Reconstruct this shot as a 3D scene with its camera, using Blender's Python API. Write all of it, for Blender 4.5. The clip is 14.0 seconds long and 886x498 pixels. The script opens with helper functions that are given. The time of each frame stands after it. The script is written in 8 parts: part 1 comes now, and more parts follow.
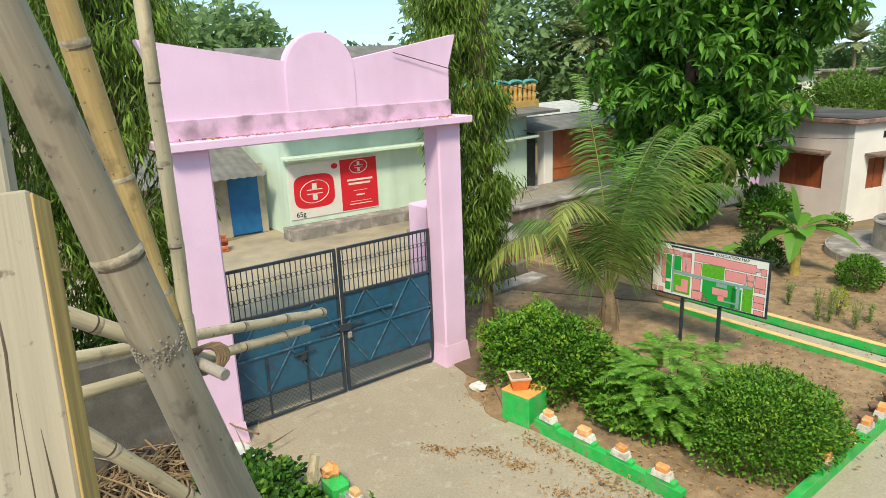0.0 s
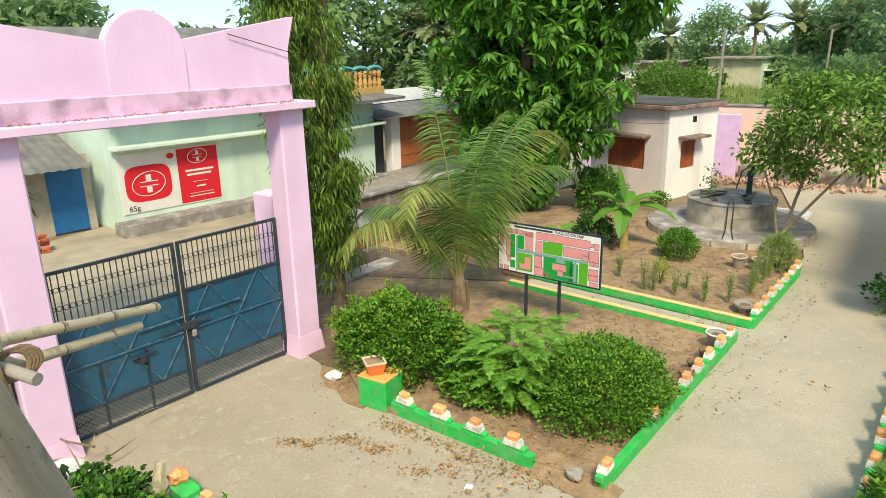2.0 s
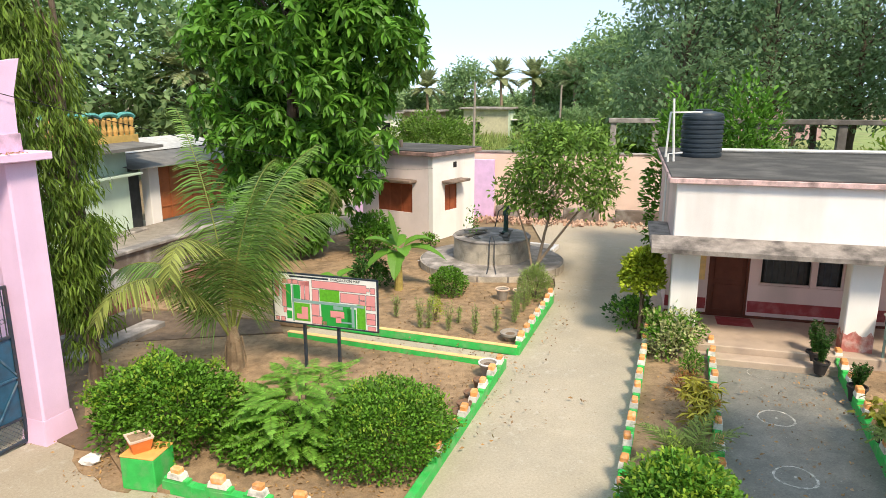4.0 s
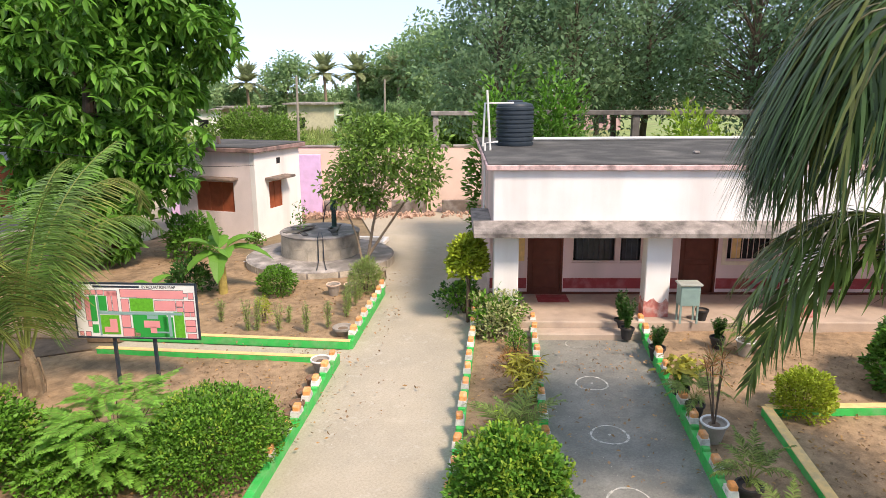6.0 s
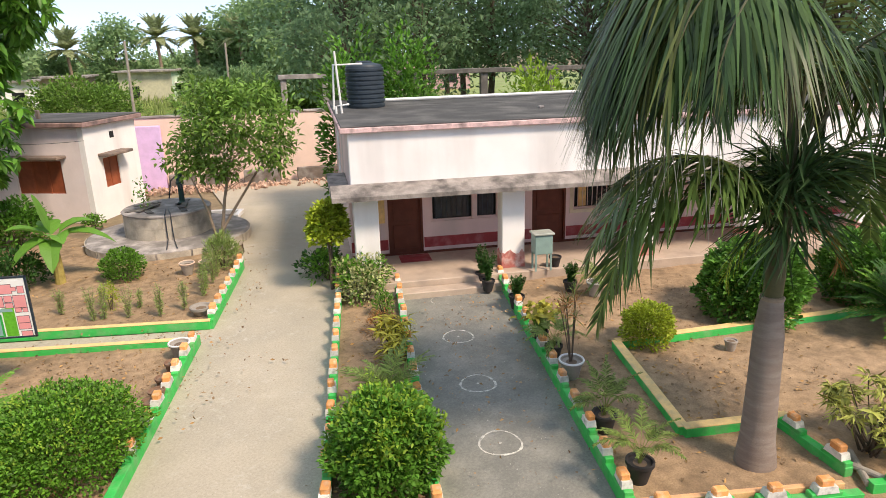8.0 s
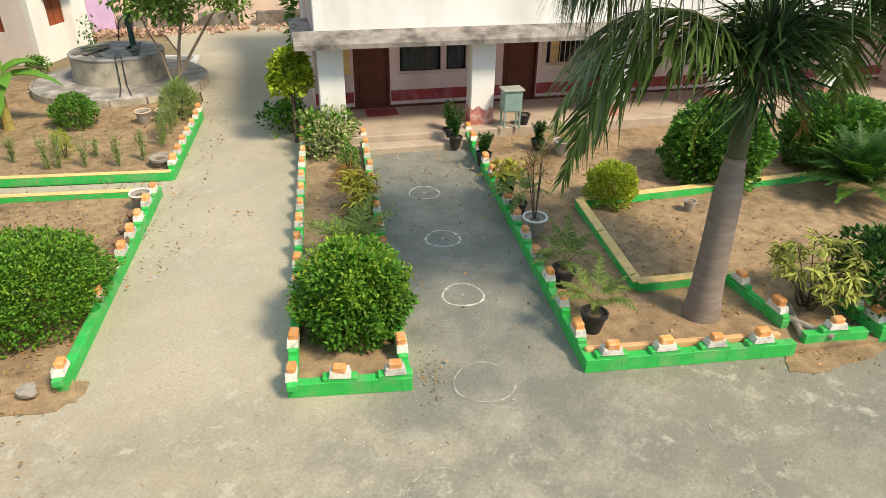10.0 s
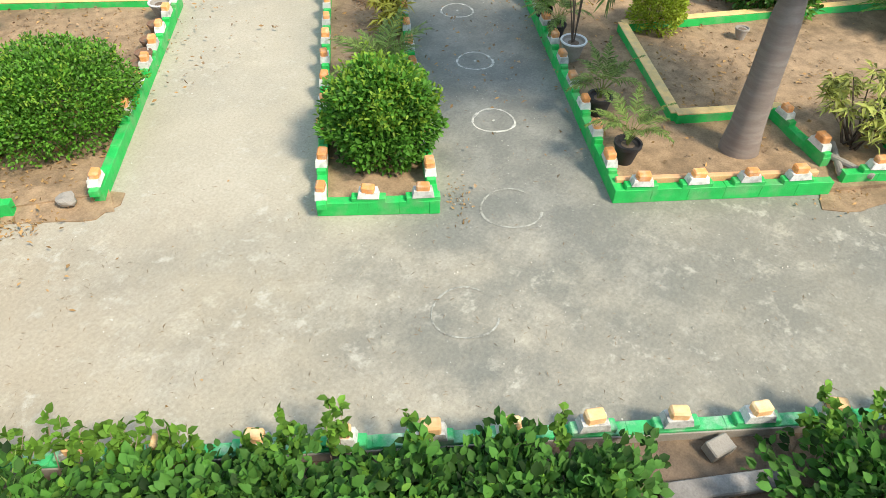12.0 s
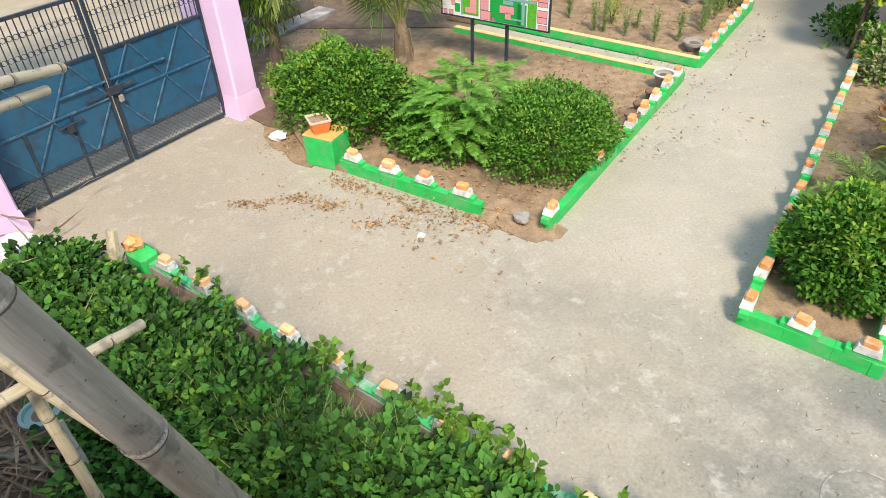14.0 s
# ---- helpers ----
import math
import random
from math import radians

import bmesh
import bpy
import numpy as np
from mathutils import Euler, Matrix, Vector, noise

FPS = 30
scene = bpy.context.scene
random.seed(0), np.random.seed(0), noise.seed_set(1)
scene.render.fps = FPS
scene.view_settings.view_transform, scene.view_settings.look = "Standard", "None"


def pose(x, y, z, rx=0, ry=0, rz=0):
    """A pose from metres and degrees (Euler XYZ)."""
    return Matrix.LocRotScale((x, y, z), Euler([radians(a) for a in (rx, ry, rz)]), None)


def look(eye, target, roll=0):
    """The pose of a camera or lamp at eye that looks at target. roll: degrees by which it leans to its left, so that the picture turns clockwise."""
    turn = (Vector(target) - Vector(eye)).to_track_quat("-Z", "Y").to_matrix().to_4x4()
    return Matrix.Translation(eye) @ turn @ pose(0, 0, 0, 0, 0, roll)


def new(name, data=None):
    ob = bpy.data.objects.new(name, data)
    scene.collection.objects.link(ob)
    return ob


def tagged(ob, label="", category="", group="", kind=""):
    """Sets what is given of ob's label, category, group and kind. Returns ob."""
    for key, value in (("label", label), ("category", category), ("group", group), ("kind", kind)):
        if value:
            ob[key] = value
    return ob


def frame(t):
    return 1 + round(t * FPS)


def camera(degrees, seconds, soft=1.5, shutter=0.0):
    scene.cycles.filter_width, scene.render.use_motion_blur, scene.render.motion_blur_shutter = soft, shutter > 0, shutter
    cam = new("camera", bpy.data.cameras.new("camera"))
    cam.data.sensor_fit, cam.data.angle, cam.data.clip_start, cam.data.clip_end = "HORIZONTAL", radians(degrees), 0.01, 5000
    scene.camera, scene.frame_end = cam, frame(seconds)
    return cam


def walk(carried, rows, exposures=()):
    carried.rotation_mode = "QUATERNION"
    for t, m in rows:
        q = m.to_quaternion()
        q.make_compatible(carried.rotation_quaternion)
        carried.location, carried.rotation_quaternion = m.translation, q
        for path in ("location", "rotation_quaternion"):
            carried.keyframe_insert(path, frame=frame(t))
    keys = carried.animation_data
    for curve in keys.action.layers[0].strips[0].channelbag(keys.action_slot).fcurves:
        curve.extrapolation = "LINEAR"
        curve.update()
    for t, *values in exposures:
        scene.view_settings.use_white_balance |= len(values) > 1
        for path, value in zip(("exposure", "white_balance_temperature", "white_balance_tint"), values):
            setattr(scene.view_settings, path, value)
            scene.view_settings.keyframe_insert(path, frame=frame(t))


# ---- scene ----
cam = camera(67.15, 14.0, soft=0.65)


def aim(x, y, z, yaw, pitch, roll):
    """The pose of an eye that looks along yaw and pitch and leans by roll."""
    return pose(x, y, z) @ pose(0, 0, 0, 90 + pitch, 0, yaw) @ pose(0, 0, 0, 0, 0, roll)


# seconds, place of the eye, yaw, pitch, roll
PATH = [
    (0.0, -0.237, 0.030, 5.671, 2.12, -15.40, -2.24),
    (0.5, -0.254, 0.005, 5.648, 0.54, -15.34, -1.74),
    (1.0, -0.241, 0.009, 5.633, -1.16, -17.19, -1.92),
    (1.5, -0.208, 0.000, 5.620, -5.46, -17.54, -2.04),
    (2.0, -0.173, 0.022, 5.625, -10.84, -16.78, -1.19),
    (2.5, -0.161, 0.008, 5.633, -16.16, -15.55, -0.74),
    (3.0, -0.111, 0.017, 5.640, -21.77, -14.47, -0.44),
    (3.2, -0.108, 0.026, 5.660, -23.73, -13.87, -0.22),
    (5.3, 0.029, -0.011, 5.596, -39.36, -13.25, -0.40),
    (5.5, 0.068, -0.008, 5.570, -40.84, -13.14, -0.30),
    (6.0, 0.090, -0.033, 5.561, -44.78, -13.48, -0.22),
    (6.5, 0.093, -0.052, 5.565, -48.56, -13.51, -0.86),
    (7.0, 0.129, -0.071, 5.532, -52.48, -13.34, -0.74),
    (7.2, 0.145, -0.071, 5.535, -54.05, -13.44, -0.87),
    (9.3, 0.138, -0.053, 5.544, -59.41, -23.52, 0.14),
    (9.5, 0.152, -0.058, 5.536, -59.41, -24.82, 0.13),
    (10.0, 0.145, -0.050, 5.494, -59.90, -28.92, 0.85),
    (10.5, 0.168, -0.068, 5.458, -59.94, -32.64, 0.49),
    (11.0, 0.160, -0.050, 5.420, -60.27, -36.97, 1.24),
    (11.5, 0.141, -0.052, 5.373, -60.08, -42.14, 1.43),
    (12.0, 0.134, -0.013, 5.374, -57.57, -43.34, 1.54),
    (12.5, 0.099, 0.073, 5.403, -48.73, -43.65, -0.36),
    (13.0, 0.006, 0.101, 5.441, -37.20, -42.67, -1.94),
    (13.5, -0.076, 0.136, 5.460, -24.55, -40.48, -2.36),
    (14.0, -0.125, 0.163, 5.521, -15.08, -37.70, -2.11),
]
EXPOSURES = [(0, 0.8, 6600, 5), (3, 1.03, 6800, 8), (5.5, 1.1, 6650, 22), (7, 1.1, 6650, 22), (9.5, 0.78, 6950, 11), (10.5, 1.16, 6750, 8), (11.5, 1.2, 6400, 8), (12.5, 1.22, 6100, 11), (14, 1.13, 6100, 14)]
walk(cam, [(t, aim(x, y, z, a, b, c)) for t, x, y, z, a, b, c in PATH], EXPOSURES)

# ---- sky and sun ----
SUN_ELEVATION, SUN_FROM = radians(49), (-0.105, -0.9945)
world = bpy.data.worlds.new("sky")
scene.world = world
world.use_nodes = True
wn = world.node_tree.nodes
sky = wn.new("ShaderNodeTexSky")
sky.sky_type = "NISHITA"
sky.sun_disc = False
sky.sun_elevation = SUN_ELEVATION
sky.sun_rotation = math.atan2(SUN_FROM[0], SUN_FROM[1])
sky.air_density, sky.dust_density, sky.ozone_density = 0.3, 0.0, 1.0
wn["Background"].inputs["Strength"].default_value = 0.05
world.node_tree.links.new(sky.outputs[0], wn["Background"].inputs["Color"])
# even pale haze over the whole sky
haze = wn.new("ShaderNodeBackground")
haze.inputs["Color"].default_value, haze.inputs["Strength"].default_value = (0.60, 0.77, 0.90, 1), 0.5
both = wn.new("ShaderNodeAddShader")
world.node_tree.links.new(wn["Background"].outputs[0], both.inputs[0])
world.node_tree.links.new(haze.outputs[0], both.inputs[1])
world.node_tree.links.new(both.outputs[0], wn["World Output"].inputs["Surface"])
sun = new("sun", bpy.data.lights.new("sun", "SUN"))
sun.data.energy, sun.data.angle, sun.data.color = 2.25, radians(12), (1.0, 0.89, 0.68)
sun.matrix_world = look((SUN_FROM[0] * 30, SUN_FROM[1] * 30, 30 * math.tan(SUN_ELEVATION)), (0, 0, 0))

# ---- building tools ----
RNG = np.random.default_rng(7)


def unit(deg):
    """A level unit vector at an angle from +x."""
    return np.array([math.cos(radians(deg)), math.sin(radians(deg))])


def frame_at(x, y, deg, z=0.0):
    """A level local frame: its x axis runs at deg, y to the left of it, z up."""
    return Matrix.Translation((x, y, z)) @ Matrix.Rotation(radians(deg), 4, "Z")


class Geo:
    """Vertices and faces gathered for one mesh."""

    def __init__(self):
        self.v, self.f, self.n = [], [], 0

    def add(self, verts, faces, m=None):
        verts = np.asarray(verts, float).reshape(-1, 3)
        if m is not None:
            a = np.array(m)
            verts = verts @ a[:3, :3].T + a[:3, 3]
        self.v.append(verts)
        self.f.extend([tuple(i + self.n for i in f) for f in faces])
        self.n += len(verts)
        return self

    def box(self, lo, hi, chamfer=0.0, m=None):
        """A box from corner to corner, with chamfered edges where asked."""
        lo, hi = np.minimum(lo, hi), np.maximum(lo, hi)
        c, h = (lo + hi) / 2, (hi - lo) / 2
        ch = min(chamfer, h.min() * 0.9)
        if ch <= 0:
            s = [(-1, -1, -1), (1, -1, -1), (1, 1, -1), (-1, 1, -1), (-1, -1, 1), (1, -1, 1), (1, 1, 1), (-1, 1, 1)]
            return self.add(c + np.array(s) * h, [(3, 2, 1, 0), (4, 5, 6, 7), (0, 1, 5, 4), (1, 2, 6, 5), (2, 3, 7, 6), (3, 0, 4, 7)], m)
        verts, at = [], {}
        for sx in (-1, 1):
            for sy in (-1, 1):
                for sz in (-1, 1):
                    s = np.array([sx, sy, sz])
                    for k in range(3):
                        d = h - ch
                        d[k] = h[k]
                        at[(sx, sy, sz, k)] = len(verts)
                        verts.append(c + s * d)
        faces = []
        ring = [(-1, -1), (1, -1), (1, 1), (-1, 1)]
        for k in range(3):
            i, j = (k + 1) % 3, (k + 2) % 3
            for s in (-1, 1):
                loop = []
                for a, b in ring:
                    key = [0, 0, 0]
                    key[k], key[i], key[j] = s, a, b
                    loop.append(at[(*key, k)])
                faces.append(tuple(loop if s > 0 else loop[::-1]))
            for a in (-1, 1):
                for b in (-1, 1):
                    p, q = [0, 0, 0], [0, 0, 0]
                    p[i], p[j], p[k] = a, b, -1
                    q[i], q[j], q[k] = a, b, 1
                    loop = [at[(*p, i)], at[(*q, i)], at[(*q, j)], at[(*p, j)]]
                    faces.append(tuple(loop if a * b < 0 else loop[::-1]))
        for sx in (-1, 1):
            for sy in (-1, 1):
                for sz in (-1, 1):
                    loop = [at[(sx, sy, sz, k)] for k in range(3)]
                    faces.append(tuple(loop if sx * sy * sz > 0 else loop[::-1]))
        return self.add(verts, faces, m)

    def tube(self, points, radii, sides=8, m=None, caps=True):
        """A round bar along a line of points."""
        p = np.asarray(points, float)
        r = np.broadcast_to(np.asarray(radii, float), (len(p),))
        d = np.gradient(p, axis=0)
        d /= np.linalg.norm(d, axis=1)[:, None] + 1e-9
        ref = np.array([0, 0, 1.0]) if abs(d[0][2]) < 0.9 else np.array([1.0, 0, 0])
        verts = []
        for a, b, c in zip(p, d, r):
            e = np.cross(b, ref)
            e /= np.linalg.norm(e) + 1e-9
            g = np.cross(e, b)
            for k in range(sides):
                w = 2 * math.pi * k / sides
                verts.append(a + c * (math.cos(w) * e + math.sin(w) * g))
        faces = [(i * sides + k, i * sides + (k + 1) % sides, (i + 1) * sides + (k + 1) % sides, (i + 1) * sides + k) for i in range(len(p) - 1) for k in range(sides)]
        if caps:
            faces += [tuple(range(sides))[::-1], tuple((len(p) - 1) * sides + k for k in range(sides))]
        return self.add(verts, faces, m)

    def lathe(self, profile, sides=20, m=None, centre=(0, 0)):
        """A turned body from (radius, height) pairs."""
        verts = [(centre[0] + r * math.cos(2 * math.pi * k / sides), centre[1] + r * math.sin(2 * math.pi * k / sides), z) for r, z in profile for k in range(sides)]
        faces = [(i * sides + k, i * sides + (k + 1) % sides, (i + 1) * sides + (k + 1) % sides, (i + 1) * sides + k) for i in range(len(profile) - 1) for k in range(sides)]
        faces += [tuple(range(sides))[::-1], tuple((len(profile) - 1) * sides + k for k in range(sides))]
        return self.add(verts, faces, m)

    def prism(self, outline, lo, hi, axis=2, m=None):
        """An outline in the two other axes, extruded along axis."""
        n = len(outline)
        verts = []
        for h in (lo, hi):
            for a, b in outline:
                p = [0, 0, 0]
                i, j = [(1, 2), (0, 2), (0, 1)][axis]
                p[i], p[j], p[axis] = a, b, h
                verts.append(p)
        faces = [tuple(range(n))[::-1], tuple(range(n, 2 * n))] + [(k, (k + 1) % n, n + (k + 1) % n, n + k) for k in range(n)]
        return self.add(verts, faces, m)

    def mesh(self, name, material, smooth=False):
        me = bpy.data.meshes.new(name)
        me.from_pydata(np.concatenate(self.v).tolist() if self.v else [], [], self.f)
        bm = bmesh.new()
        bm.from_mesh(me)
        bmesh.ops.recalc_face_normals(bm, faces=bm.faces)
        bm.to_mesh(me)
        bm.free()
        me.materials.append(material)
        if smooth:
            me.shade_smooth()
            me.set_sharp_from_angle(angle=radians(40))
        return me


def thing(name, m, label, category, group="", kind=""):
    """An Empty at a thing's base, which parents its parts."""
    ob = new(name)
    ob.matrix_world = m
    ob.empty_display_size = 0.2
    return tagged(ob, label, category, group, kind)


def part(name, geo, material, parent=None, label="", smooth=False, m=None):
    """One mesh object under a thing or under a part."""
    me = geo if isinstance(geo, bpy.types.Mesh) else geo.mesh(name, material, smooth)
    ob = new(name, me)
    if parent is not None:
        ob.parent = parent
    if m is not None:
        ob.matrix_basis = m
    return tagged(ob, label)


def whole(name, geo, material, label, category, group="", kind="", smooth=False, m=None):
    """A thing or piece of the setting that is one mesh."""
    ob = part(name, geo, material, None, "", smooth, m)
    return tagged(ob, label, category, group, kind)


def leaf_mesh(name, material, base, out, length, width, curl=0.15, up=None, oval=False):
    """Many small leaves, each a small folded blade: base points, directions, lengths and widths."""
    base, out = np.asarray(base, float), np.asarray(out, float)
    n = len(base)
    out = out / (np.linalg.norm(out, axis=1)[:, None] + 1e-9)
    ref = RNG.normal(size=(n, 3)) * 0.45 + (np.array([0, 0, 1.0]) if up is None else up)
    side = np.cross(out, ref)
    side /= np.linalg.norm(side, axis=1)[:, None] + 1e-9
    nor = np.cross(side, out)
    length = np.broadcast_to(np.asarray(length, float), (n,))[:, None]
    width = np.broadcast_to(np.asarray(width, float), (n,))[:, None]
    if oval:
        a, b = base + out * length * 0.3, base + out * length * 0.68 - nor * length * curl * 0.35
        lift = nor * width * 0.16
        v = np.stack([base, a + side * width * 0.46 + lift, b + side * width * 0.42 + lift, base + out * length - nor * length * curl, b - side * width * 0.42 + lift, a - side * width * 0.46 + lift, a, b], 1).reshape(-1, 3)
        k = (np.arange(n) * 8)[:, None, None]
        f = (np.array([[0, 1, 6], [1, 2, 7], [1, 7, 6], [2, 3, 7], [3, 4, 7], [7, 4, 5], [7, 5, 6], [5, 0, 6]])[None] + k).reshape(-1, 3)
        return tri_mesh(name, material, v, f)
    mid = base + out * length * 0.5
    v = np.stack([base, mid + side * width * 0.5 + nor * width * 0.12, base + out * length - nor * length * curl, mid - side * width * 0.5 + nor * width * 0.12, mid - nor * width * 0.06], 1).reshape(-1, 3)
    k = (np.arange(n) * 5)[:, None, None]
    f = (np.array([[0, 1, 4], [1, 2, 4], [2, 3, 4], [3, 0, 4]])[None] + k).reshape(-1, 3)
    return tri_mesh(name, material, v, f)


def tri_mesh(name, material, v, f):
    me = bpy.data.meshes.new(name)
    me.vertices.add(len(v))
    me.vertices.foreach_set("co", np.ascontiguousarray(v, dtype=np.float32).ravel())
    me.loops.add(f.size)
    me.loops.foreach_set("vertex_index", np.ascontiguousarray(f, dtype=np.int32).ravel())
    me.polygons.add(len(f))
    me.polygons.foreach_set("loop_start", np.arange(0, f.size, 3, dtype=np.int32))
    me.update()
    me.validate()
    me.materials.append(material)
    return me

# ---- materials ----
def surface(name, colour, rough=0.8, metal=0.0, vary=0.18, scale=4.0, grain=70.0, bump=0.25, stain=None, stain_scale=0.7, stain_amount=0.5, piece=0.0, island=0.0, spec=0.35, streak=False, leaf=0.0, stretch=None, speck=None):
    """A weathered surface: base colour with two sizes of variation, stains, fine relief, and a shift per piece."""
    m = bpy.data.materials.new(name)
    m.use_nodes = True
    nodes, link = m.node_tree.nodes, m.node_tree.links.new
    bsdf = nodes["Principled BSDF"]
    geo = nodes.new("ShaderNodeNewGeometry")
    place = geo.outputs["Position"]
    if stretch:
        mp = nodes.new("ShaderNodeMapping")
        mp.inputs["Scale"].default_value = stretch
        tc = nodes.new("ShaderNodeTexCoord")
        link(tc.outputs["Object"], mp.inputs["Vector"])
        place = mp.outputs["Vector"]

    def noise_at(size, detail=5.0, where=place):
        n = nodes.new("ShaderNodeTexNoise")
        n.inputs["Scale"].default_value, n.inputs["Detail"].default_value = size, detail
        link(where, n.inputs["Vector"])
        return n.outputs["Fac"]

    def ramp(value, lo, hi, a, b):
        r = nodes.new("ShaderNodeMapRange")
        for key, x in zip(("From Min", "From Max", "To Min", "To Max"), (lo, hi, a, b)):
            r.inputs[key].default_value = x
        link(value, r.inputs["Value"])
        return r.outputs[0]

    def times(a, b):
        n = nodes.new("ShaderNodeMath")
        n.operation = "MULTIPLY"
        link(a, n.inputs[0])
        link(b, n.inputs[1])
        return n.outputs[0]

    light = times(ramp(noise_at(scale), 0.25, 0.75, 1 - vary, 1 + vary), ramp(noise_at(grain, 3.0), 0.2, 0.8, 1 - vary * 0.7, 1 + vary * 0.7))
    if piece:
        info = nodes.new("ShaderNodeObjectInfo")
        light = times(light, ramp(info.outputs["Random"], 0, 1, 1 - piece, 1 + piece))
    if island:
        light = times(light, ramp(geo.outputs["Random Per Island"], 0, 1, 1 - island, 1 + island))
    rgb = nodes.new("ShaderNodeRGB")
    rgb.outputs[0].default_value = (*colour, 1)
    out = rgb.outputs[0]
    if stain:
        mix = nodes.new("ShaderNodeMixRGB")
        where = place
        if streak:
            mp = nodes.new("ShaderNodeMapping")
            mp.inputs["Scale"].default_value = (1, 1, 0.12)
            link(place, mp.inputs["Vector"])
            where = mp.outputs["Vector"]
        link(ramp(noise_at(stain_scale, 7.0, where), 0.47, 0.68, 0, stain_amount), mix.inputs["Fac"])
        link(out, mix.inputs[1])
        mix.inputs[2].default_value = (*stain, 1)
        out = mix.outputs[0]
    if speck:
        # small dark marks and blotches that do not follow the grain
        for size, lo, amount in ((38.0, 0.66, 0.8), (7.0, 0.58, 0.45)):
            mix = nodes.new("ShaderNodeMixRGB")
            link(ramp(noise_at(size, 4.0, geo.outputs["Position"]), lo, lo + 0.07, 0, amount), mix.inputs["Fac"])
            link(out, mix.inputs[1])
            mix.inputs[2].default_value = (*speck, 1)
            out = mix.outputs[0]
    mul = nodes.new("ShaderNodeMixRGB")
    mul.blend_type = "MULTIPLY"
    mul.inputs["Fac"].default_value = 1
    link(out, mul.inputs[1])
    link(light, mul.inputs[2])
    link(mul.outputs[0], bsdf.inputs["Base Color"])
    bsdf.inputs["Roughness"].default_value = rough
    bsdf.inputs["Metallic"].default_value = metal
    bsdf.inputs["Specular IOR Level"].default_value = spec
    if bump:
        b = nodes.new("ShaderNodeBump")
        b.inputs["Strength"].default_value, b.inputs["Distance"].default_value = bump, 0.01
        link(noise_at(grain, 6.0), b.inputs["Height"])
        link(b.outputs[0], bsdf.inputs["Normal"])
    if leaf:
        tr = nodes.new("ShaderNodeBsdfTranslucent")
        link(mul.outputs[0], tr.inputs["Color"])
        mx = nodes.new("ShaderNodeMixShader")
        mx.inputs[0].default_value = leaf
        link(bsdf.outputs[0], mx.inputs[1])
        link(tr.outputs[0], mx.inputs[2])
        link(mx.outputs[0], nodes["Material Output"].inputs["Surface"])
    return m


def foliage(name, colour, island=0.45, leaf=0.3, rough=0.5):
    return surface(name, colour, rough, vary=0.15, scale=1.3, grain=30, bump=0.0, island=island, leaf=leaf, spec=0.3)


EARTH = surface("earth", (0.25, 0.19, 0.115), 0.95, vary=0.25, scale=2.5, grain=45, bump=0.7, stain=(0.20, 0.14, 0.09), stain_scale=0.9, stain_amount=0.6)
SOIL = surface("garden_soil", (0.35, 0.235, 0.14), 0.95, vary=0.3, scale=6, grain=38, bump=1.0, stain=(0.17, 0.115, 0.07), stain_scale=1.3, stain_amount=0.7)
# Darker copy of the garden soil, with shade put into its colour.
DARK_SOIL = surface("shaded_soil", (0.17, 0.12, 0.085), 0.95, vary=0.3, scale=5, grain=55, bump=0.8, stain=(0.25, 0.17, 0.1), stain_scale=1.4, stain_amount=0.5)

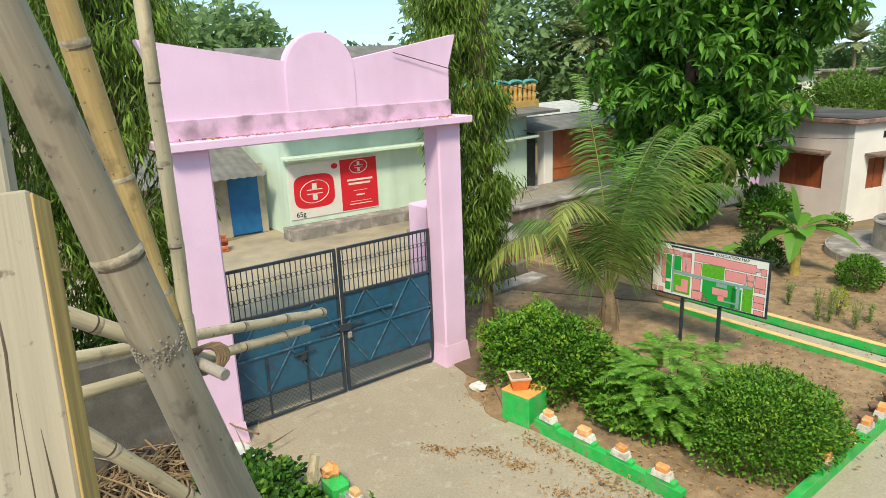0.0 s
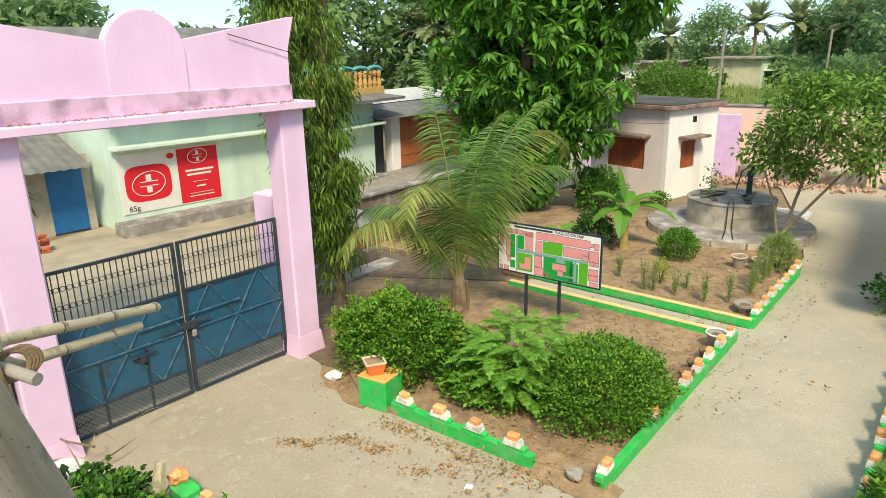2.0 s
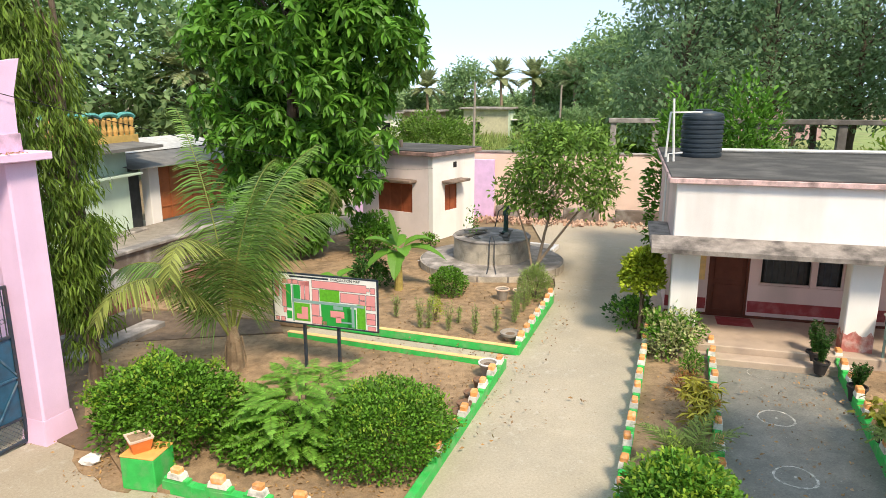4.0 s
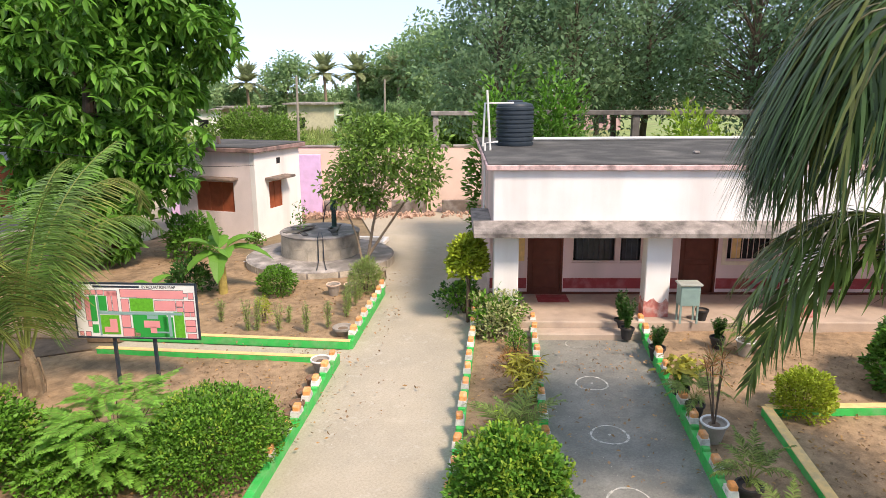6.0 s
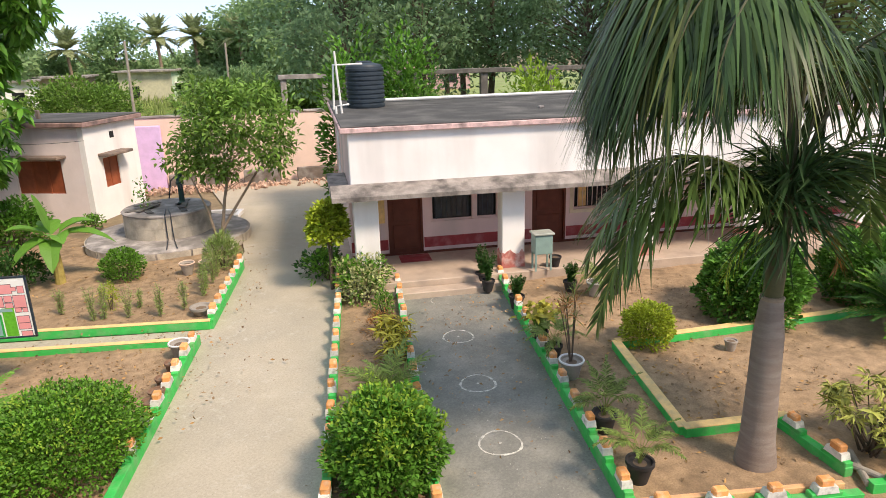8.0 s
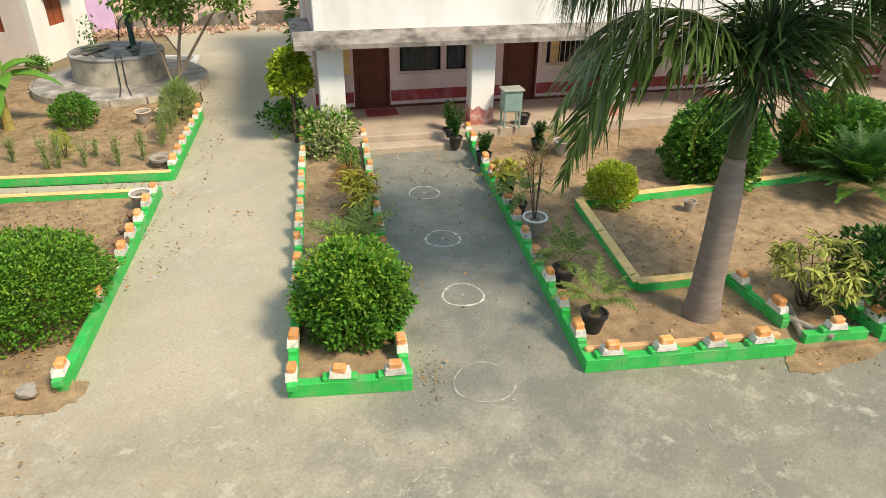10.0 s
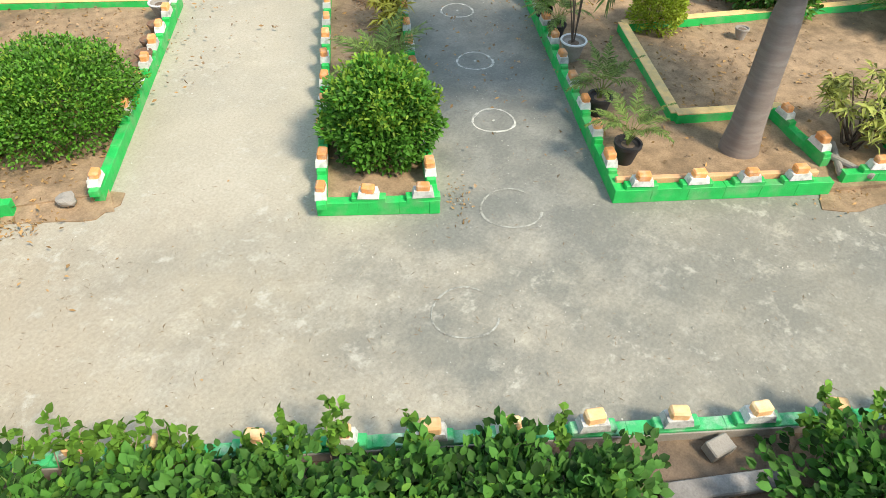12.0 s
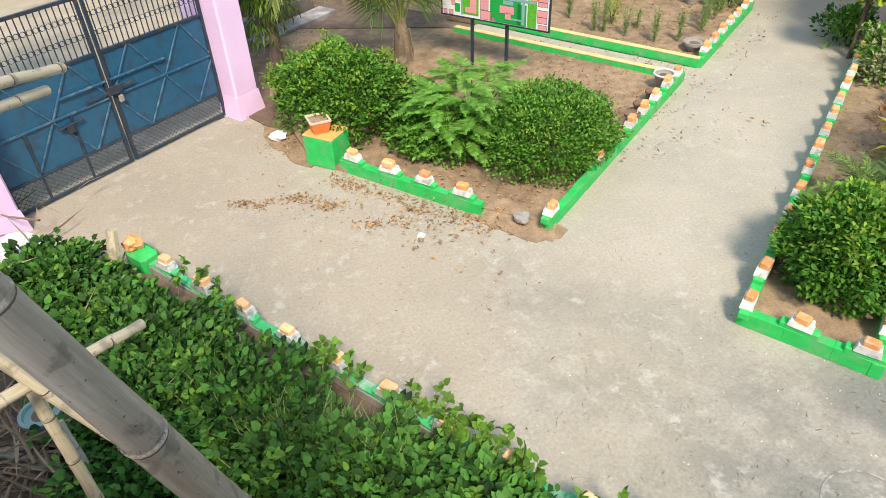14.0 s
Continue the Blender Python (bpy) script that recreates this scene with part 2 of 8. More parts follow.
def pavement_material():
    """Old concrete: blotched pale and grey, speckled with grit, with a darker lane."""
    m = bpy.data.materials.new("worn_concrete")
    m.use_nodes = True
    nodes, link = m.node_tree.nodes, m.node_tree.links.new
    bsdf = nodes["Principled BSDF"]
    place = nodes.new("ShaderNodeNewGeometry").outputs["Position"]

    def noise_at(size, detail, rough=0.6):
        n = nodes.new("ShaderNodeTexNoise")
        n.inputs["Scale"].default_value, n.inputs["Detail"].default_value, n.inputs["Roughness"].default_value = size, detail, rough
        link(place, n.inputs["Vector"])
        return n.outputs["Fac"]

    def ramp(value, lo, hi, a=0.0, b=1.0):
        r = nodes.new("ShaderNodeMapRange")
        for key, x in zip(("From Min", "From Max", "To Min", "To Max"), (lo, hi, a, b)):
            r.inputs[key].default_value = x
        link(value, r.inputs["Value"])
        return r.outputs[0]

    def calc(op, a, b):
        n = nodes.new("ShaderNodeMath")
        n.operation = op
        for i, x in enumerate((a, b)):
            if isinstance(x, (int, float)):
                n.inputs[i].default_value = x
            else:
                link(x, n.inputs[i])
        return n.outputs[0]

    def mix(fac, a, b):
        n = nodes.new("ShaderNodeMixRGB")
        link(fac, n.inputs[0])
        for i, x in ((1, a), (2, b)):
            if isinstance(x, tuple):
                n.inputs[i].default_value = (x[0] * 0.98, x[1], x[2] * 1.02, 1)
            else:
                link(x, n.inputs[i])
        return n.outputs[0]

    def along(direction, origin):
        n = nodes.new("ShaderNodeVectorMath")
        n.operation = "DOT_PRODUCT"
        link(place, n.inputs[0])
        n.inputs[1].default_value = (*direction, 0)
        return calc("SUBTRACT", n.outputs["Value"], direction[0] * origin[0] + direction[1] * origin[1])

    wide, blotch, fine = noise_at(0.24, 9), noise_at(1.5, 12, 0.72), noise_at(24, 9, 0.75)
    lane_x, lane_y = along((0.63, -0.776), (6.16, 2.58)), along((0.776, 0.63), (6.16, 2.58))
    wob = ramp(noise_at(0.9, 8), 0.3, 0.7, -0.8, 0.8)
    lane = calc("MULTIPLY", ramp(calc("ADD", lane_y, wob), -1.6, 1.2), ramp(calc("ABSOLUTE", lane_x, 0.0), 1.1, 1.9, 1.0, 0.0))
    side = calc("ADD", lane_x, wob)
    out = mix(ramp(wide, 0.40, 0.60), (0.225, 0.21, 0.178), (0.345, 0.298, 0.23))
    out = mix(ramp(side, -1.2, -3.6, 0.0, 0.6), out, (0.47, 0.385, 0.275))
    out = mix(ramp(side, 1.6, 4.6, 0.0, 0.5), out, (0.215, 0.202, 0.168))
    gate_side = calc("MULTIPLY", ramp(calc("ADD", lane_y, wob), 2.6, -0.8), ramp(side, -3.4, -6.0, 0.0, 0.65))
    near_zone = calc("MULTIPLY", ramp(calc("ADD", lane_y, wob), -4.6, -1.2), ramp(calc("ABSOLUTE", calc("ADD", side, -0.6), 0.0), 1.3, 3.4, 0.6, 0.0))
    out = mix(near_zone, out, (0.19, 0.186, 0.16))
    # soft pale bloom of dry cement and grey-green damp patches
    out = mix(calc("MULTIPLY", ramp(noise_at(0.75, 8, 0.6), 0.42, 0.64, 0, 0.75), ramp(side, 3.4, -0.6)), out, (0.48, 0.405, 0.31))
    out = mix(ramp(noise_at(0.55, 7, 0.6), 0.46, 0.68, 0, 0.5), out, (0.185, 0.178, 0.155))
    out = mix(calc("MULTIPLY", ramp(blotch, 0.50, 0.66, 0, 0.42), ramp(wide, 0.4, 0.58, 0.25, 1.0)), out, (0.45, 0.40, 0.325))
    out = mix(gate_side, out, (0.42, 0.335, 0.24))
    dark = mix(ramp(blotch, 0.42, 0.68), (0.20, 0.19, 0.166), (0.29, 0.272, 0.236))
    out = mix(calc("MULTIPLY", lane, 0.92), out, dark)
    # the dry, sandy main path
    path = calc("MULTIPLY", ramp(calc("ADD", lane_y, wob), -0.8, 1.2), ramp(side, -1.2, -2.0))
    out = mix(calc("MULTIPLY", path, 0.55), out, (0.50, 0.425, 0.325))
    # scuffed patches where pale cement shows, and white specks
    worn = calc("MULTIPLY", ramp(noise_at(2.7, 6, 0.6), 0.55, 0.68, 0, 0.6), ramp(noise_at(0.5, 3), 0.44, 0.58))
    worn = calc("MULTIPLY", worn, ramp(lane, 0.0, 0.6, 1.0, 0.2))
    out = mix(calc("MULTIPLY", worn, ramp(noise_at(22, 6, 0.7), 0.36, 0.56)), out, (0.56, 0.49, 0.38))
    out = mix(ramp(noise_at(19, 2, 0.5), 0.735, 0.75, 0, 0.7), out, (0.66, 0.62, 0.54))
    out = mix(ramp(noise_at(27, 7, 0.7), 0.62, 0.70, 0, 0.35), out, (0.46, 0.42, 0.34))
    chips = calc("MULTIPLY", ramp(noise_at(4.6, 9, 0.68), 0.53, 0.64, 0, 0.75), ramp(noise_at(1.1, 4), 0.46, 0.6))
    out = mix(calc("MULTIPLY", chips, ramp(lane, 0.0, 0.6, 1.0, 0.15)), out, (0.53, 0.475, 0.39))
    grit = noise_at(160, 3, 0.5)
    out = mix(ramp(grit, 0.66, 0.72, 0, 0.5), out, (0.62, 0.57, 0.48))
    out = mix(ramp(noise_at(60, 4), 0.62, 0.70, 0, 0.6), out, (0.11, 0.095, 0.08))
    mul = nodes.new("ShaderNodeMixRGB")
    mul.blend_type = "MULTIPLY"
    mul.inputs[0].default_value = 1
    link(out, mul.inputs[1])
    link(ramp(fine, 0.3, 0.7, 0.82, 1.18), mul.inputs[2])
    link(mul.outputs[0], bsdf.inputs["Base Color"])
    bsdf.inputs["Roughness"].default_value = 0.88
    bsdf.inputs["Specular IOR Level"].default_value = 0.3
    b = nodes.new("ShaderNodeBump")
    b.inputs["Strength"].default_value, b.inputs["Distance"].default_value = 0.35, 0.008
    link(calc("ADD", fine, calc("MULTIPLY", grit, 0.4)), b.inputs["Height"])
    link(b.outputs[0], bsdf.inputs["Normal"])
    return m


CONCRETE = pavement_material()
PALE_GRIT = surface("pale_grit", (0.5, 0.46, 0.4), 0.9, vary=0.2, scale=9, grain=80, bump=0.2, island=0.5)
FIELD = surface("weedy_field", (0.24, 0.30, 0.10), 0.95, vary=0.3, scale=0.8, grain=9, bump=0.6, stain=(0.24, 0.2, 0.1), stain_scale=0.2, stain_amount=0.6)
ROAD = surface("village_road", (0.43, 0.36, 0.265), 0.9, vary=0.15, scale=1.5, grain=60, bump=0.4, stain=(0.22, 0.20, 0.165), stain_scale=0.5, stain_amount=0.6)
GREEN_PAINT = surface("green_kerb_paint", (0.035, 0.50, 0.10), 0.6, vary=0.14, scale=6, grain=80, bump=0.35, stain=(0.22, 0.42, 0.2), stain_scale=4, stain_amount=0.55)
WORN_GREEN = surface("worn_green_kerb_paint", (0.07, 0.46, 0.16), 0.75, vary=0.2, scale=7, grain=80, bump=0.5, stain=(0.42, 0.52, 0.42), stain_scale=5, stain_amount=0.95)
FADED_ORANGE = surface("faded_orange_brick_paint", (0.86, 0.50, 0.24), 0.8, vary=0.15, scale=12, grain=90, bump=0.5, stain=(0.8, 0.68, 0.42), stain_scale=8, stain_amount=0.6, piece=0.25)
DIRTY_WHITE = surface("flaked_white_paint", (0.66, 0.65, 0.62), 0.85, vary=0.2, scale=14, grain=80, bump=0.6, stain=(0.2, 0.19, 0.18), stain_scale=14, stain_amount=0.9, piece=0.2)
WHITE_PAINT = surface("white_kerb_paint", (0.74, 0.72, 0.67), 0.7, vary=0.12, scale=9, grain=80, bump=0.4, stain=(0.26, 0.24, 0.21), stain_scale=9, stain_amount=0.75, piece=0.2)
ORANGE_PAINT = surface("orange_brick_paint", (0.84, 0.36, 0.12), 0.7, vary=0.15, scale=12, grain=90, bump=0.5, stain=(0.72, 0.52, 0.36), stain_scale=11, stain_amount=0.6, piece=0.2)
CREAM_PAINT = surface("cream_kerb_paint", (0.83, 0.57, 0.24), 0.7, vary=0.12, scale=7, grain=80, bump=0.35, stain=(0.5, 0.4, 0.25), stain_scale=6, stain_amount=0.45)
PINK_WALL = surface("pink_limewash", (0.87, 0.60, 0.82), 0.85, vary=0.06, scale=1.6, grain=60, bump=0.25, stain=(0.74, 0.48, 0.68), stain_scale=1.1, stain_amount=0.45, streak=True)
PINK_BAND = surface("dirty_pink_limewash", (0.74, 0.49, 0.66), 0.88, vary=0.14, scale=2.2, grain=60, bump=0.3, stain=(0.27, 0.19, 0.23), stain_scale=2.6, stain_amount=0.8)
BLUE_STEEL = surface("blue_painted_steel", (0.022, 0.105, 0.185), 0.42, vary=0.25, scale=5, grain=60, bump=0.1, stain=(0.025, 0.045, 0.07), stain_scale=5, stain_amount=0.8, spec=0.5)
BRACE_STEEL = surface("worn_blue_brace_paint", (0.03, 0.105, 0.175), 0.4, vary=0.25, scale=9, grain=60, bump=0.1, stain=(0.22, 0.26, 0.28), stain_scale=8, stain_amount=0.5, spec=0.5)
DARK_STEEL = surface("dark_painted_steel", (0.02, 0.035, 0.055), 0.45, vary=0.2, scale=6, grain=60, bump=0.1, stain=(0.12, 0.07, 0.04), stain_scale=9, stain_amount=0.45, spec=0.5)
WHITE_WALL = surface("white_limewash", (0.90, 0.865, 0.85), 0.88, vary=0.05, scale=1.4, grain=60, bump=0.2, stain=(0.50, 0.44, 0.41), stain_scale=0.8, stain_amount=0.45, streak=True)
ROSE_WALL = surface("pale_pink_limewash", (0.78, 0.60, 0.58), 0.88, vary=0.06, scale=1.5, grain=60, bump=0.2, stain=(0.5, 0.42, 0.40), stain_scale=1.0, stain_amount=0.5, streak=True)
FLAKED_RED = surface("flaked_red_paint", (0.50, 0.17, 0.145), 0.9, vary=0.25, scale=6, grain=60, bump=0.4, stain=(0.74, 0.58, 0.54), stain_scale=4.5, stain_amount=0.9)
RED_BAND = surface("red_oxide_band", (0.33, 0.05, 0.055), 0.7, vary=0.2, scale=3, grain=60, bump=0.2, stain=(0.5, 0.2, 0.2), stain_scale=4, stain_amount=0.5)
MOULD = surface("mouldy_cement", (0.25, 0.225, 0.21), 0.92, vary=0.25, scale=3, grain=55, bump=0.5, stain=(0.55, 0.49, 0.46), stain_scale=2.2, stain_amount=0.8)
ROOF_TOP = surface("blackened_roof_screed", (0.075, 0.072, 0.07), 0.92, vary=0.25, scale=1.6, grain=40, bump=0.5, stain=(0.16, 0.15, 0.14), stain_scale=0.8, stain_amount=0.6)
RED_WOOD = surface("brown_red_door_paint", (0.13, 0.035, 0.02), 0.55, vary=0.2, scale=5, grain=60, bump=0.2)
SHUTTER_RED = surface("red_brown_shutter", (0.32, 0.085, 0.035), 0.6, vary=0.2, scale=5, grain=60, bump=0.2, piece=0.1)
# Flat near-black: unlit insides put into colour; also used for print and cables.
DARK_VOID = surface("void_and_print_black", (0.02, 0.02, 0.022), 0.9, vary=0.1, bump=0)
WINDOW_GREY = surface("dusty_window_glass", (0.06, 0.065, 0.075), 0.25, vary=0.3, scale=4, bump=0.0, spec=0.5)
MINT_WALL = surface("mint_limewash", (0.68, 0.82, 0.69), 0.88, vary=0.06, scale=1.4, grain=60, bump=0.2, stain=(0.42, 0.50, 0.42), stain_scale=0.9, stain_amount=0.5, streak=True)
GREY_SHEET = surface("weathered_cement_sheet", (0.17, 0.165, 0.16), 0.9, vary=0.2, scale=2.5, grain=40, bump=0.4, stain=(0.28, 0.26, 0.24), stain_scale=1.3, stain_amount=0.5)
BLUE_DOOR = surface("bright_blue_paint", (0.02, 0.14, 0.36), 0.5, vary=0.15, scale=4, grain=60, bump=0.15)
BRICK = surface("red_brick", (0.46, 0.13, 0.06), 0.9, vary=0.2, scale=9, grain=90, bump=0.6, piece=0.3)
BROWN_WALL = surface("brown_wall", (0.17, 0.135, 0.115), 0.9, vary=0.25, scale=3, grain=50, bump=0.4, stain=(0.42, 0.39, 0.36), stain_scale=1.9, stain_amount=0.7)
POSTER_RED = surface("red_printed_sheet", (0.68, 0.02, 0.035), 0.45, vary=0.05, bump=0.0)
POSTER_WHITE = surface("white_printed_sheet", (0.78, 0.74, 0.70), 0.45, vary=0.05, bump=0.0)
BAMBOO = surface("dry_bamboo", (0.55, 0.46, 0.31), 0.5, vary=0.2, scale=26, grain=110, bump=0.12, stain=(0.30, 0.24, 0.16), stain_scale=7, stain_amount=0.75, stretch=(1, 1, 0.07), speck=(0.10, 0.08, 0.06))
BAMBOO_GREY = surface("grey_bamboo", (0.32, 0.265, 0.195), 0.5, vary=0.2, scale=24, grain=120, bump=0.16, stain=(0.50, 0.44, 0.35), stain_scale=8, stain_amount=0.75, stretch=(1, 1, 0.06), speck=(0.075, 0.06, 0.05))
BAMBOO_GOLD = surface("golden_bamboo", (0.50, 0.35, 0.15), 0.45, vary=0.24, scale=26, grain=110, bump=0.1, stain=(0.27, 0.18, 0.09), stain_scale=7, stain_amount=0.75, stretch=(1, 1, 0.07), speck=(0.10, 0.07, 0.04))
BAMBOO_NODE = surface("bamboo_node", (0.46, 0.385, 0.28), 0.6, vary=0.3, scale=30, grain=90, bump=0.3, stain=(0.2, 0.16, 0.11), stain_scale=14, stain_amount=0.8)
PLANK = surface("weathered_plank", (0.40, 0.35, 0.265), 0.8, vary=0.2, scale=22, grain=70, bump=0.4, stain=(0.27, 0.21, 0.14), stain_scale=9, stain_amount=0.75, stretch=(1, 1, 0.03), speck=(0.12, 0.09, 0.06))
PLANK_EDGE = surface("cut_plank_edge", (0.64, 0.43, 0.15), 0.8, vary=0.3, scale=40, grain=120, bump=0.5, stain=(0.30, 0.19, 0.08), stain_scale=24, stain_amount=0.8, stretch=(1, 1, 0.06))
BARK = surface("tree_bark", (0.13, 0.095, 0.07), 0.95, vary=0.25, scale=6, grain=35, bump=0.8)
PALE_BARK = surface("pale_bark", (0.30, 0.23, 0.165), 0.9, vary=0.2, scale=6, grain=35, bump=0.6)
COIR_BARK = surface("brown_fibrous_palm_base", (0.21, 0.15, 0.095), 0.95, vary=0.3, scale=7, grain=40, bump=0.8, stain=(0.34, 0.27, 0.18), stain_scale=6, stain_amount=0.6)
PALM_BARK = surface("grey_palm_trunk", (0.255, 0.20, 0.17), 0.85, vary=0.14, scale=3, grain=40, bump=0.4, stain=(0.36, 0.31, 0.27), stain_scale=2.2, stain_amount=0.5, stretch=(1, 1, 5))
CROWN_SHAFT = surface("olive_crownshaft", (0.09, 0.085, 0.035), 0.45, vary=0.2, scale=4, grain=40, bump=0.15, spec=0.5)
STONE = surface("well_stone", (0.50, 0.44, 0.36), 0.92, vary=0.25, scale=3, grain=45, bump=0.6, stain=(0.14, 0.13, 0.12), stain_scale=1.8, stain_amount=0.65)
BLACK_TANK = surface("black_water_tank", (0.03, 0.042, 0.055), 0.5, vary=0.15, bump=0.1)
WHITE_PIPE = surface("white_pipe", (0.75, 0.74, 0.72), 0.5, vary=0.08, bump=0.0)
POT_DARK = surface("dark_pot", (0.04, 0.035, 0.035), 0.7, vary=0.2, bump=0.2)
POT_BROWN = surface("brown_clay_pot", (0.22, 0.13, 0.085), 0.85, vary=0.2, bump=0.3)
POT_GREY = surface("cement_pot", (0.33, 0.29, 0.25), 0.9, vary=0.2, bump=0.4)
POT_CLAY = surface("orange_clay_pot", (0.72, 0.20, 0.05), 0.75, vary=0.15, scale=9, bump=0.3)
BEAM_GREY = surface("blackened_concrete", (0.12, 0.11, 0.10), 0.92, vary=0.25, scale=3, grain=50, bump=0.4, stain=(0.27, 0.25, 0.22), stain_scale=2, stain_amount=0.5)
MOULD_BLACK = surface("black_mould_cement", (0.31, 0.27, 0.245), 0.92, vary=0.3, scale=5, grain=45, bump=0.5, stain=(0.085, 0.075, 0.07), stain_scale=2.3, stain_amount=0.9)
CHALK_FAINT = surface("rubbed_chalk", (0.335, 0.32, 0.28), 0.9, vary=0.6, scale=9, grain=60, bump=0.0)
CHALK = surface("white_chalk_paint", (0.55, 0.525, 0.47), 0.9, vary=0.55, scale=9, grain=60, bump=0.0)
BIN_GREEN = surface("grey_green_metal", (0.25, 0.36, 0.33), 0.5, vary=0.15, bump=0.1)
DRY_LEAF = surface("dry_leaf", (0.36, 0.21, 0.085), 0.9, vary=0.2, bump=0.0, island=0.5)
PAPER = surface("crumpled_paper", (0.82, 0.81, 0.79), 0.8, vary=0.06, bump=0.2)
DRY_STRIP = foliage("dry_palm_strip", (0.33, 0.25, 0.16), island=0.5, leaf=0.1, rough=0.8)
STRAW = surface("dry_branches", (0.25, 0.17, 0.10), 0.95, vary=0.25, scale=9, bump=0.4, island=0.35)

LEAF_HEDGE = foliage("hedge_leaf", (0.12, 0.275, 0.028), island=0.6)
LEAF_FERN = foliage("feathery_leaf", (0.18, 0.39, 0.052), island=0.35, leaf=0.35)
LEAF_BROAD = foliage("broad_shrub_leaf", (0.115, 0.275, 0.033), island=0.5, leaf=0.35)
LEAF_LIME = foliage("young_and_highlight_leaf", (0.26, 0.40, 0.04), island=0.35, leaf=0.4)
LEAF_NEAR = foliage("near_hedge_leaf", (0.064, 0.168, 0.024), island=0.8, rough=0.68)
LEAF_FRESH = foliage("fresh_hedge_leaf", (0.135, 0.265, 0.03), island=0.5, rough=0.7)
LEAF_TUFT = foliage("dark_palm_leaflet", (0.05, 0.105, 0.032), island=0.4, leaf=0.15)
LEAF_MINT = foliage("pale_weed_leaf", (0.075, 0.182, 0.03), island=0.7, rough=0.68)
LEAF_GLOSS = foliage("glossy_shrub_leaf", (0.105, 0.25, 0.035), rough=0.38)
LEAF_DEEP = foliage("deep_green_leaf", (0.045, 0.13, 0.022))
LEAF_TREE = foliage("tree_leaf", (0.115, 0.28, 0.035), island=0.5, leaf=0.32, rough=0.42)
LEAF_DROOP = foliage("drooping_leaf", (0.15, 0.24, 0.035), island=0.6, leaf=0.35)
# Far foliage is paled: the haze of distance is put into the leaf colour.
LEAF_FAR = foliage("haze_paled_far_leaf", (0.20, 0.315, 0.165), island=0.22, leaf=0.5, rough=0.8)
LEAF_HAZE = foliage("haze_paled_leaf", (0.27, 0.40, 0.18), island=0.22, leaf=0.5, rough=0.8)
LEAF_GUAVA = foliage("light_tree_leaf", (0.165, 0.29, 0.05), island=0.5, leaf=0.36)
LEAF_COCO = foliage("coconut_leaf", (0.15, 0.265, 0.06), island=0.55, rough=0.33)
LEAF_COCO_YELLOW = foliage("yellowed_coconut_leaf", (0.25, 0.29, 0.075), island=0.55, rough=0.4)
LEAF_ROYAL = foliage("royal_palm_leaf", (0.055, 0.1, 0.03), island=0.7, leaf=0.25, rough=0.38)
LEAF_ROYAL_OLD = foliage("aged_royal_palm_leaf", (0.115, 0.135, 0.036), island=0.6, leaf=0.3, rough=0.4)
LEAF_ROYAL_LOW = foliage("lower_royal_palm_leaf", (0.11, 0.18, 0.045), island=0.55, leaf=0.3, rough=0.36)
LEAF_ARECA = foliage("areca_leaf", (0.19, 0.27, 0.065), island=0.5, leaf=0.35)
DRY_STRAND = foliage("dried_palm_strand", (0.46, 0.43, 0.35), island=0.3, leaf=0.2)
LEAF_GOLD = foliage("golden_leaf", (0.36, 0.44, 0.04), island=0.4)
LEAF_BANANA = foliage("banana_leaf", (0.13, 0.30, 0.04), island=0.35)
LEAF_CREAM = foliage("variegated_leaf", (0.42, 0.44, 0.2), island=0.4)
LEAF_CROTON = foliage("croton_leaf", (0.40, 0.42, 0.10), island=0.7)
# Paled likewise, so the haze over the far palms sits in the colour.
LEAF_DATE = foliage("haze_paled_date_leaf", (0.40, 0.45, 0.25), island=0.3, leaf=0.5, rough=0.7)
FIELD_GRASS = foliage("field_grass_blade", (0.30, 0.37, 0.12), island=0.4, leaf=0.4, rough=0.8)
LEAF_STRIPE = foliage("striped_golden_leaf", (0.52, 0.46, 0.07), island=0.6, leaf=0.35)
LEAF_RUST = foliage("rust_leaf", (0.36, 0.17, 0.05), island=0.5)
FLOOR_CEMENT = surface("worn_cement_floor", (0.50, 0.39, 0.31), 0.8, vary=0.12, scale=2.5, grain=50, bump=0.3, stain=(0.36, 0.28, 0.23), stain_scale=1.8, stain_amount=0.6)
GRASS = foliage("grass_blade", (0.26, 0.36, 0.10), island=0.4)

